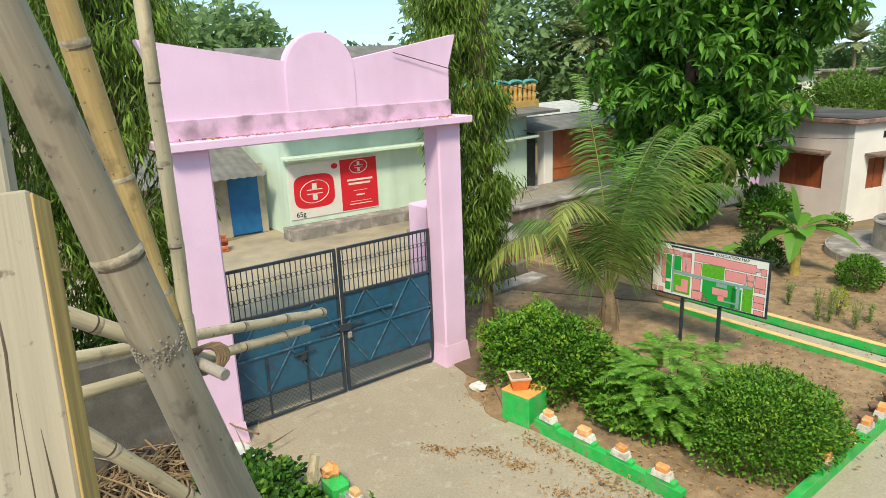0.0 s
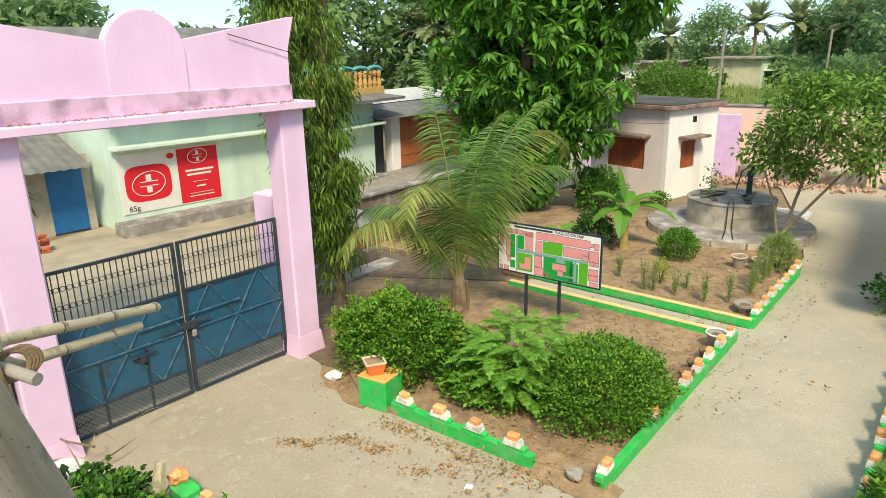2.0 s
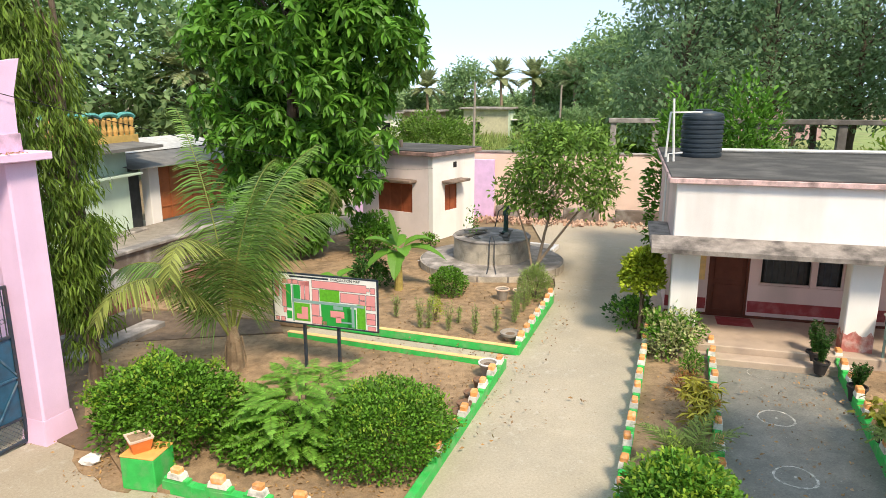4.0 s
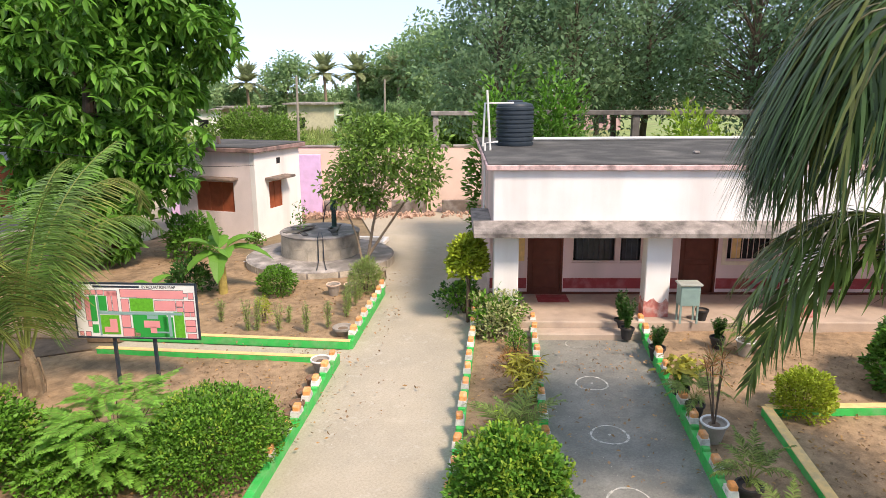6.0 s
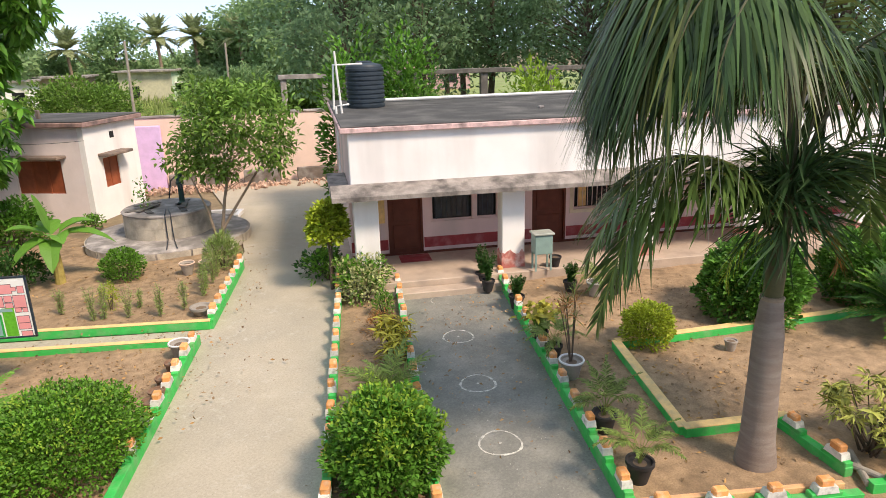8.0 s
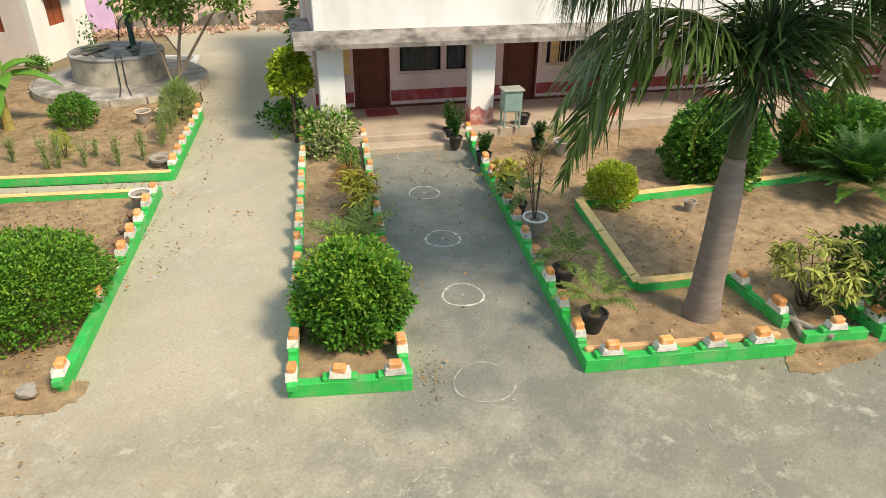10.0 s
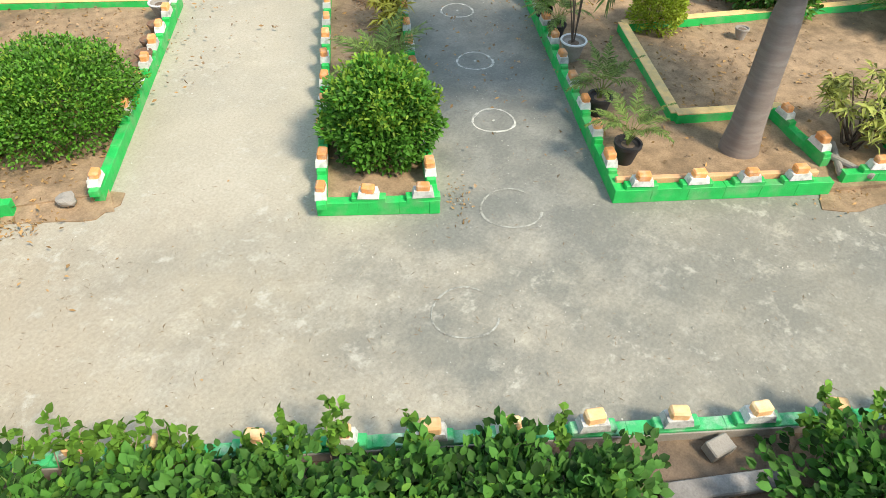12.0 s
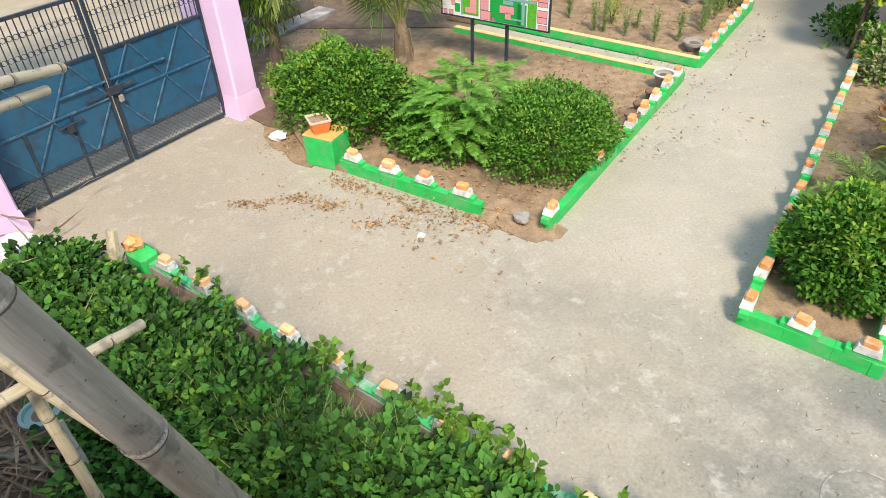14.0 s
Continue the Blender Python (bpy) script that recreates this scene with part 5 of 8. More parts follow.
for k in range(620):
    t = Matrix.Translation((16.2 + RNG.normal(0, 2.2) + 2.2, 23.8 + RNG.normal(0, 0.65), 0.02 + abs(RNG.normal(0, 0.04)))) @ Euler(RNG.uniform(0, 6, 3)).to_matrix().to_4x4()
    k1 = t.translation.x - 18.4
    t.translation.y -= k1 * 0.95
    s = RNG.uniform(0.03, 0.1)
    rubble.box((-s, -s * 0.6, -s * 0.4), (s, s * 0.6, s * 0.4), 0, t)
whole("brick_rubble", rubble, surface("rubble_brick", (0.50, 0.33, 0.25), 0.95, vary=0.3, bump=0.4, island=0.4), "broken brick rubble along the wall foot", "rubble", kind="stuff")

# ---- stone well ----
WX, WY = 12.35, 18.05
well = thing("stone_well", pose(WX, WY, 0), "round old cement-rendered stone well on a round platform", "well")
part("platform", Geo().lathe([(2.36, -0.05), (2.4, 0.26), (2.33, 0.3), (1.2, 0.33), (0, 0.33)], 48), MOULD, well, "round stained cement platform")
for k in range(16):
    a0, a1 = math.pi * k / 8 + 0.012, math.pi * (k + 1) / 8 - 0.012
    o = 2.405 + RNG.uniform(0.0, 0.015)
    part("stone", Geo().prism([(o * math.cos(a), o * math.sin(a)) for a in np.linspace(a0, a1, 4)] + [(2.3 * math.cos(a), 2.3 * math.sin(a)) for a in np.linspace(a1, a0, 4)], -0.05, 0.25 + RNG.uniform(-0.02, 0.02)), STONE, well)
for course, (z0, z1) in enumerate(((0.31, 0.66), (0.664, 1.02))):
    for k in range(15):
        a0, a1 = 2 * math.pi * (k + 0.5 * course) / 15 + 0.002, 2 * math.pi * (k + 1 + 0.5 * course) / 15 - 0.002
        o = 1.27 + RNG.uniform(-0.008, 0.008)
        pts = [(o * math.cos(a), o * math.sin(a)) for a in np.linspace(a0, a1, 5)] + [(1.0 * math.cos(a), 1.0 * math.sin(a)) for a in np.linspace(a1, a0, 5)]
        part("stone", Geo().prism(pts, z0, z1), STONE, well)
part("well_rim", Geo().lathe([(1.0, 1.01), (1.29, 1.01), (1.3, 1.05), (1.26, 1.08), (1.0, 1.08), (0, 1.05)], 44), MOULD, well, "worn grey cement rim and cover")
for x, y, r, k, ln in ((-0.62, 0.42, 8, 0, 0.5), (-0.5, 0.2, 22, 1, 0.55), (-0.3, 0.52, -14, 2, 0.4), (0.12, -0.55, 62, 0, 0.62), (0.32, -0.42, 48, 1, 0.5), (0.55, -0.05, 35, 0, 0.45), (-0.72, -0.1, 70, 0, 0.35)):
    part("cover_board", Geo().box((-ln, -0.09, 1.08 + 0.035 * k), (ln, 0.09, 1.108 + 0.035 * k), 0.006, Matrix.Translation((x, y, 0)) @ Matrix.Rotation(radians(r), 4, "Z")), BEAM_GREY, well, "old grey board laid over the well")
# Thin dark tubes added to stand for the streaks on the drum.
for a, wid in ((-128, 0.017), (-121, 0.014)):
    c, q = np.array([math.cos(radians(a)), math.sin(radians(a))]), RNG.uniform(0.02, 0.06)
    part("damp_pipe", Geo().tube([(*(c * 0.55), 1.115), (*(c * 1.26), 1.11), (*(c * 1.305), 1.0), (*(c * 1.3), 0.7), (*(c * (1.31 + q)), 0.36), (*(c * 1.75), 0.345), (*(c * 2.3), 0.335)], wid, 6), DARK_STEEL, well, "thin dark tube standing for a streak down the well side")
whole("white_edging", Geo().box((0, -0.08, 0), (1.25, 0.08, 0.16), 0.015).box((1.1, -0.85, 0), (1.25, -0.081, 0.16), 0.015), WHITE_WALL, "low white cement edging beside the well", "edging", m=frame_at(15.15, 19.8, -53))
pump = thing("hand_pump", pose(12.85, 17.95, 1.06), "dark green iron hand pump standing on the well", "pump")
part("pump_body", Geo().lathe([(0.14, 0), (0.14, 0.06), (0.085, 0.1), (0.08, 0.62), (0.12, 0.64), (0.12, 0.72), (0.1, 0.74), (0.1, 1.0), (0.06, 1.06), (0, 1.07)], 14), surface("dark_green_iron", (0.03, 0.07, 0.06), 0.5, vary=0.2), pump, smooth=True)
part("pump_spout", Geo().tube([(0, -0.05, 0.68), (-0.12, -0.22, 0.66), (-0.15, -0.27, 0.55)], 0.035, 8), DARK_STEEL, pump)
part("pump_handle", Geo().tube([(0, 0.05, 0.95), (-0.15, 0.22, 0.75), (-0.22, 0.32, 0.2)], 0.02, 6), DARK_STEEL, pump, "thin iron handle")
weed = thing("well_weed", pose(11.75, 18.3, 1.08), "spindly green weed growing on the well", "plant")
part("stem", Geo().tube([(0, 0, -0.05), (0.03, 0, 0.4), (0.0, 0.05, 0.85)], [0.012, 0.01, 0.005], 5), PALE_BARK, weed)
p = np.array([0.02, 0.03, 0.5]) + RNG.normal(size=(90, 3)) * (0.14, 0.14, 0.25)
part("foliage", leaf_mesh("foliage", LEAF_BROAD, p, RNG.normal(size=p.shape), 0.13, 0.06), LEAF_BROAD, weed)
hose_pts = [(10.3 + 0.35 * k + 0.12 * math.sin(1.7 * k), 19.6 + 0.2 * math.sin(1.1 * k) - 0.12 * k, 0.06) for k in range(7)]
whole("garden_hose", Geo().tube(hose_pts, 0.025, 6), WHITE_PIPE, "pale hose lying beside the well", "hose", smooth=True)

# ---- far houses, poles, frames ----
def far_house(x, y, deg, w, d, h, wall, label, door=True):
    f = thing("far_house", frame_at(x, y, deg), label, "house", "houses beyond the fields")
    part("wall", Geo().box((0, 0, -0.1), (w, d, h)), wall, f)
    part("roof_slab", Geo().box((-0.4, -0.6, h), (w + 0.4, d + 0.4, h + 0.2), 0.02), MOULD, f)
    if door:
        for k in range(max(1, int(w / 3))):
            # Black panels on the wall, the rooms' dark put into their colour.
            part("window", Geo().box((1.0 + k * 3, -0.02, 0.9), (2.1 + k * 3, 0.05, 2.3)), DARK_VOID, f, "black panel for an unlit window opening")
        part("door", Geo().box((-0.03, d * 0.3, 0), (0.05, d * 0.3 + 1.0, 2.1)), DARK_VOID, f)
    return f


yellow = far_house(44.6, 71.3, -50, 5.7, 7, 3.8, surface("pale_yellow_wall", (0.58, 0.54, 0.38), 0.9, vary=0.12, stain=(0.3, 0.28, 0.22), stain_scale=0.8), "pale yellow flat-roofed house with a mint green end wall")
part("end_wall", Geo().box((5.7, 0, -0.1), (5.75, 7, 3.8)), MINT_WALL, yellow, "mint green end wall")
part("sunshade", Geo().box((5.75, 0.8, 2.5), (6.5, 6.2, 2.6)), WHITE_WALL, yellow)
part("door", Geo().box((5.74, 2.0, 0), (5.78, 4.2, 2.3)), bpy.data.materials["mint_limewash"], yellow)
far_house(38.5, 77, -40, 5, 6, 3.4, surface("far_brown_wall", (0.42, 0.33, 0.26), 0.9, vary=0.15), "old brown flat-roofed house beyond the thicket")
far_house(33.5, 74, -30, 3.2, 6, 3.3, WHITE_WALL, "far white house among trees")
far_house(76, 56, -46, 10, 6, 4.5, surface("far_pink_wall", (0.55, 0.35, 0.36), 0.9), "far pink house under tall trees")
for x, y, h in ((27.1, 42, 6.5), (38.6, 46, 6.4)):
    whole("utility_pole", Geo().tube([(x, y, -0.1), (x + 0.1, y, h)], [0.11, 0.08], 8), POT_GREY, "slim pale concrete utility pole", "pole", "utility poles")
ruin = thing("open_frame_shed", frame_at(25.2, 22.0, -46), "unfinished open concrete frame shed behind the roof", "shed")
for x in (0, 3.5, 7, 10.5, 14, 17.5):
    part("post", Geo().box((x, 0, -0.1), (x + 0.35, 0.35, 4.3), 0.01), BEAM_GREY, ruin, "blackened concrete post")
part("beam", Geo().box((-0.3, -0.1, 4.3), (18.2, 0.45, 4.52), 0.02), BEAM_GREY, ruin)
frame2 = thing("concrete_frame", frame_at(25.1, 25.9, -44), "small bare concrete door frame", "frame")
part("post", Geo().box((0, 0, -0.1), (0.3, 0.3, 4.2), 0.01), MOULD, frame2)
part("post", Geo().box((2.1, 0, -0.1), (2.4, 0.3, 4.2), 0.01), MOULD, frame2)
part("beam", Geo().box((-0.1, -0.1, 4.2), (2.6, 0.4, 4.42), 0.01), MOULD, frame2)

# ---- unseen house under the eye, added; its slab also shades the near hedge ----
TERRACE = frame_at(-0.28, -0.22, 128)
home = thing("unseen_terrace_house", TERRACE, "unseen added house with a flat terrace, shading the near bed", "house")
part("house_wall", Geo().box((-9, 0.3, -0.05), (5.0, 5.0, 3.62)), ROSE_WALL, home)
part("terrace_slab", Geo().box((-9.3, 0.0, 3.62), (5.3, 5.3, 3.8), 0.02), MOULD, home, "mouldy terrace slab")

# ---- plants ----
def sphere_points(n):
    v = RNG.normal(size=(n, 3))
    return v / np.linalg.norm(v, axis=1)[:, None]


def lumpy(p, amount, size):
    """Uneven swelling of an outline, the same for near points."""
    return np.array([1 + amount * (noise.noise(Vector(q * size)) + 0.5 * noise.noise(Vector(q * size * 2.3))) for q in p])


def shrub(name, x, y, radii, leaves, length, width, material, label, z=0.05, turn=0.0, amount=0.22, stems=7, group="", square=2.0, category="shrub", tips=None, tip_count=0):
    """A clipped or wild shrub: short stems and a shell of many small leaves with an uneven outline."""
    t = thing(name, frame_at(x, y, turn, z), label, category, group)
    rx, ry, h = radii
    g = Geo()
    for k in range(stems):
        a = RNG.uniform(0, 2 * math.pi)
        q = np.array([math.cos(a) * rx, math.sin(a) * ry, h * 1.2]) * RNG.uniform(0.4, 0.75)
        g.tube([(q[0] * 0.1, q[1] * 0.1, -0.05), q * (0.5, 0.5, 0.45), q], [0.02, 0.014, 0.006], 5)
    part("stemwork", g, BARK, t, "brown woody stems")
    d = sphere_points(int(leaves * 1.25))
    d[:, 2] = np.abs(d[:, 2]) * np.where(RNG.random(len(d)) < 0.3, -0.55, 1)
    s = (np.abs(d) ** square).sum(1) ** (-1 / square)
    d2 = d * s[:, None]
    r = lumpy(d2 + np.array([x, y, 0]), amount, 2.2) * np.where(RNG.random(len(d)) < 0.55, RNG.uniform(0.9, 1.04, len(d)), RNG.uniform(0.45, 0.95, len(d)))
    p = d2 * r[:, None] * (rx, ry, h * 0.62) + (0, 0, h * 0.45)
    p = p[p[:, 2] > 0.02][:leaves]
    out = (p - (0, 0, h * 0.25)) / (rx, ry, h) + RNG.normal(size=p.shape) * 0.55 + (0, 0, 0.25)
    k = RNG.uniform(0.7, 1.25, len(p))
    part("foliage", leaf_mesh("foliage", material, p, out, length * k, width * k, oval=0.03 < width < 0.15), material, t)
    if tips:
        top = p[p[:, 2] > np.quantile(p[:, 2], 0.45)]
        c = top[RNG.integers(0, len(top), max(4, tip_count // 14))]
        q = np.repeat(c * 1.04 + (0, 0, 0.03), 14, 0) + RNG.normal(size=(len(c) * 14, 3)) * 0.05
        part("young_leaf_sprays", leaf_mesh("young_leaf_sprays", tips, q, RNG.normal(size=q.shape) + (0, 0, 0.9), length * 0.9, width * 0.75, oval=0.03 < width < 0.15), tips, t, "paler leaf tips, young growth and painted highlights")
    return t


def tube_between(g, a, b, r0, r1, sag=0.0, sides=6):
    a, b = np.array(a, float), np.array(b, float)
    pts = [a + (b - a) * k + np.array([0, 0, sag * math.sin(math.pi * k)]) for k in np.linspace(0, 1, 5)]
    g.tube(pts, np.linspace(r0, r1, 5), sides, caps=False)


def tree(name, x, y, height, crown, trunk_r, clumps, per, length, width, leaf_material, label, bark=BARK, crown_low=0.35, rosette=0, droop=0.0, clump_r=0.5, seed=1, group="", lean=(0, 0), z=0.0, trunk_top=0.75, bough=None, slant=(0, 0)):
    """A tapered trunk, limbs to every clump, and a crown of leaf clumps with gaps between them."""
    global RNG
    keep, RNG = RNG, np.random.default_rng(seed)
    t = thing(name, pose(x, y, z), label, "tree", group)
    top = np.array([lean[0], lean[1], height * trunk_top])
    g = Geo()
    bend = RNG.normal(size=(6, 2)) * trunk_r * 0.5
    pts = [np.array([top[0] * k + bend[i][0] * math.sin(math.pi * k), top[1] * k + bend[i][1] * math.sin(math.pi * k), top[2] * k - 0.1 * (k == 0)]) for i, k in enumerate(np.linspace(0, 1, 6))]
    g.tube(pts, np.linspace(trunk_r, trunk_r * 0.3, 6), 10)
    part("trunk", g, bark, t)
    mid = np.array([lean[0], lean[1], height * (crown_low + 1) / 2])
    half = np.array([crown, crown, height * (1 - crown_low) / 2])
    c = sphere_points(clumps) * RNG.uniform(0.45, 1.0, clumps)[:, None] ** 0.6
    c = mid + c * half * lumpy(c * 3 + (x, y, 0), 0.3, 0.8)[:, None]
    c[:, :2] += np.outer(c[:, 2] / height, slant)
    if bough:
        q = sphere_points(bough[4])
        q = np.array(bough[:3]) + q * (bough[3], bough[3], bough[3] * 1.3)
        c[-len(q):] = q
    limbs = Geo()
    for q in c[: min(clumps, 60)]:
        k = np.clip((q[2] / top[2]) * 0.72, 0.25, 0.98)
        a = np.array([top[0] * k, top[1] * k, top[2] * k])
        tube_between(limbs, a, q, trunk_r * 0.28 * (1.1 - k * 0.7), trunk_r * 0.05, 0.15 * height * 0.1, 5)
    part("branchwork", limbs, bark, t)
    base = np.repeat(c, per, 0)
    o = sphere_points(len(base))
    o[:, 2] *= 0.8
    p = base + o * (RNG.random(len(base)) ** 0.45)[:, None] * clump_r * RNG.uniform(0.7, 1.3, clumps).repeat(per)[:, None]
    if rosette:
        a = RNG.uniform(0, 2 * math.pi, (len(p), 1)) + np.arange(rosette) * 2 * math.pi / rosette
        axis = o + (0, 0, 0.35)
        axis /= np.linalg.norm(axis, axis=1)[:, None]
        e = np.cross(axis, RNG.normal(size=axis.shape))
        e /= np.linalg.norm(e, axis=1)[:, None]
        f = np.cross(axis, e)
        out = (np.cos(a)[:, :, None] * e[:, None] + np.sin(a)[:, :, None] * f[:, None] + axis[:, None] * 0.25).reshape(-1, 3)
        out[:, 2] -= 0.25
        p = np.repeat(p, rosette, 0)
    else:
        out = o + RNG.normal(size=o.shape) * 0.7
    out[:, 2] -= droop
    k = RNG.uniform(0.75, 1.25, len(p))
    part("crown", leaf_mesh("crown", leaf_material, p, out, length * k, width * k, 0.2, oval=rosette > 0), leaf_material, t)
    RNG = keep
    return t


def frond(parent, material, start, heading, rise, length, drop, leaflets, leaflet, width, rachis=0.018, hang=0.5, spread=1.0, bare=0.12, vee=0.35, twist=0.0, label="", power=1.25, bow=None, stray=0.12, lead=0.45):
    """One feather palm frond: a curved midrib with leaflets along both sides."""
    k = np.linspace(0, 1, 19)
    h = np.array([math.cos(radians(heading)), math.sin(radians(heading))])
    share = k**power
    if bow:
        share = np.clip((k - bow[0]) / (bow[1] - bow[0]), 0, 1)
        share = share * share * (3 - 2 * share)
    bend = np.radians(rise - 133 * drop / length * share)
    step = np.stack([h[0] * np.cos(bend), h[1] * np.cos(bend), np.sin(bend)], 1) * length / (len(k) - 1)
    line = np.concatenate([[(0, 0, 0)], np.cumsum((step[1:] + step[:-1]) / 2, 0)]) + np.array(start)
    side0 = np.array([-h[1], h[0], 0])
    line += side0 * (twist * length * (k**2))[:, None]
    g = Geo().tube(line, np.linspace(rachis, rachis * 0.25, len(k)), 5)
    fr = part("frond", g, CROWN_SHAFT if material in (LEAF_ROYAL, LEAF_ROYAL_OLD, LEAF_DEEP) else LEAF_COCO_YELLOW, parent, label)
    u = np.repeat(np.linspace(bare, 0.995, leaflets), 2)
    s = np.tile([1.0, -1.0], leaflets)
    base = np.stack([np.interp(u, k, line[:, i]) for i in range(3)], 1)
    d = np.stack([np.interp(u, k, np.gradient(line[:, i])) for i in range(3)], 1)
    d /= np.linalg.norm(d, axis=1)[:, None]
    side = np.cross(d, np.broadcast_to([0, 0, 1.0], d.shape))
    side /= np.linalg.norm(side, axis=1)[:, None] + 1e-9
    nor = np.cross(side, d)
    env = (np.sin(np.clip(u * 1.05 + 0.12, 0, 1) * math.pi) ** 0.5) * 0.75 + 0.25
    ln = leaflet * env * RNG.uniform(0.85, 1.15, len(u))
    out = d * (lead + 0.9 * u[:, None]) + side * s[:, None] * spread + nor * vee + RNG.normal(size=d.shape) * stray
    out /= np.linalg.norm(out, axis=1)[:, None]
    v, f = [], []
    w = width * RNG.uniform(0.8, 1.2, len(u))
    across = np.cross(out, nor)
    across /= np.linalg.norm(across, axis=1)[:, None] + 1e-9
    n = len(u)
    rows = []
    for q, wid in ((0.0, 0.5), (0.35, 1.0), (0.7, 0.75), (1.0, 0.06)):
        c = base + out * (ln * q)[:, None] - np.array([0, 0, 1.0]) * (hang * ln * q**1.5)[:, None]
        rows.append(c + across * (w * wid / 2)[:, None])
        rows.append(c - across * (w * wid / 2)[:, None])
    v = np.stack(rows, 1).reshape(-1, 3)
    f = np.array([[0, 1, 3], [0, 3, 2], [2, 3, 5], [2, 5, 4], [4, 5, 7], [4, 7, 6]])
    f = (f[None] + (np.arange(n) * 8)[:, None, None]).reshape(-1, 3)
    part("leafage", tri_mesh("leafage", material, v, f), material, fr)
    return fr


# front bed: clipped hedge, feathery shrub, clipped ball
# Lime tips on both clipped shrubs put lit highlights into the leaf colour.
shrub("clipped_shrub", 1.15, 11.1, (1.3, 0.95, 1.2), 11500, 0.078, 0.046, LEAF_HEDGE, "dense green clipped shrub behind the kerb", turn=-45, amount=0.34, tips=LEAF_LIME, tip_count=1300)
shrub("clipped_shrub", 4.0, 8.75, (1.12, 0.97, 1.02), 15000, 0.058, 0.034, LEAF_HEDGE, "dense rounded clipped shrub at the path corner", turn=40, amount=0.26, tips=LEAF_LIME, tip_count=1100)
# strip bed
shrub("leafy_shrub", 6.05, 4.75, (0.74, 0.7, 1.18), 9500, 0.082, 0.046, LEAF_BROAD, "bushy leafy shrub with yellow-green tips in the narrow bed", turn=40, amount=0.32, tips=LEAF_LIME, tip_count=1900)
# palm bed
shrub("clipped_shrub", 14.4, 1.7, (0.98, 0.95, 1.4), 9000, 0.115, 0.07, LEAF_GLOSS, "large green rounded shrub with glossy leaves", square=2.4)
shrub("clipped_shrub", 16.45, -0.4, (1.0, 1.0, 1.4), 8000, 0.115, 0.07, LEAF_GLOSS, "large green rounded shrub with glossy leaves", square=2.4)
shrub("golden_shrub", 11.95, 3.1, (0.46, 0.44, 0.72), 5000, 0.06, 0.034, LEAF_GOLD, "small yellow-green clipped shrub by the low kerb", square=2.6)
# big tree and other trees
tree("shade_tree", 7.45, 22.75, 14.5, 3.05, 0.33, 360, 14, 0.4, 0.13, LEAF_TREE, "large dense green shade tree with whorled leaves", rosette=8, clump_r=0.75, seed=3, crown_low=0.04, droop=0.25, trunk_top=0.5, bough=(1.9, -1.5, 7.6, 1.6, 60))
tree("drooping_tree", 0.2, 13.75, 8.8, 0.72, 0.13, 195, 100, 0.21, 0.032, LEAF_DROOP, "tall slim mast tree with hanging narrow leaves", droop=2.0, clump_r=0.36, seed=5, crown_low=0.06, trunk_top=0.95, group="mast trees by the gate", slant=(-0.75, 0.1))
tree("drooping_tree", -5.65, 10.35, 8.8, 1.2, 0.13, 235, 100, 0.21, 0.032, LEAF_DROOP, "tall slim mast tree with hanging narrow leaves", droop=2.0, clump_r=0.42, seed=6, crown_low=0.03, trunk_top=0.95, group="mast trees by the gate")
tree("drooping_tree", -7.2, 8.8, 8.4, 1.3, 0.13, 190, 90, 0.21, 0.032, LEAF_DROOP, "tall slim mast tree with hanging narrow leaves", droop=2.0, clump_r=0.42, seed=7, crown_low=0.03, trunk_top=0.95, group="mast trees by the gate")
fruit = tree("small_fruit_tree", 12.35, 15.75, 4.9, 2.1, 0.06, 95, 64, 0.2, 0.085, LEAF_GUAVA, "small light green fruit tree with forked pale stems beside the well", bark=PALE_BARK, crown_low=0.42, clump_r=0.42, seed=8, lean=(0.95, -0.15))
part("second_stem", Geo().tube([(0.03, 0.0, -0.1), (0.06, -0.02, 0.5), (0.5, -0.35, 1.3), (1.0, -0.75, 2.2), (1.5, -1.1, 2.9)], [0.05, 0.045, 0.038, 0.03, 0.018], 8), PALE_BARK, fruit, "second leaning stem")
part("third_stem", Geo().tube([(0.0, 0.0, -0.1), (-0.05, 0.04, 0.45), (-0.1, 0.2, 1.2), (-0.4, 0.5, 2.4)], [0.04, 0.036, 0.03, 0.018], 8), PALE_BARK, fruit)

# coconut palm
coco = thing("coconut_palm", pose(2.75, 13.5, 0.05), "young coconut palm with arching yellow-green fronds", "palm")
part("trunk", Geo().tube([(0, 0, -0.1), (0.02, 0.05, 0.4), (0, 0.1, 0.9)], [0.2, 0.17, 0.1], 10), COIR_BARK, coco)
# heading, steepness at the base and at the tip, length, how late it bends, sideways sweep, yellowed or not
for a, rise, tip, ln, late, sweep, yellow in ((100, 87, 66, 4.9, 1.8, 0.09, 0), (-86, 82, 46, 3.8, 1.7, 0.1, 0), (18, 69, -104, 5.2, 4.0, 0.0, 1), (15, 80, 25, 4.8, 1.7, 0.0, 0), (232, 76, -94, 4.1, 3.2, 0.0, 1), (204, 63, -71, 3.85, 2.2, 0.0, 1), (50, 76, 5, 4.8, 2.0, 0.0, 0), (5, 70, -60, 4.4, 2.6, 0.0, 0), (160, 70, -60, 3.4, 2.2, 0.0, 0)):
    frond(coco, LEAF_COCO_YELLOW if yellow else LEAF_COCO, (0, 0.08, 0.55), a, rise, ln, (rise - tip) * ln / 133, 104, 1.08, 0.029, hang=0.55, bare=0.2, rachis=0.026, power=late, vee=0.1, spread=1.6, twist=sweep, stray=0.1, lead=0.1)
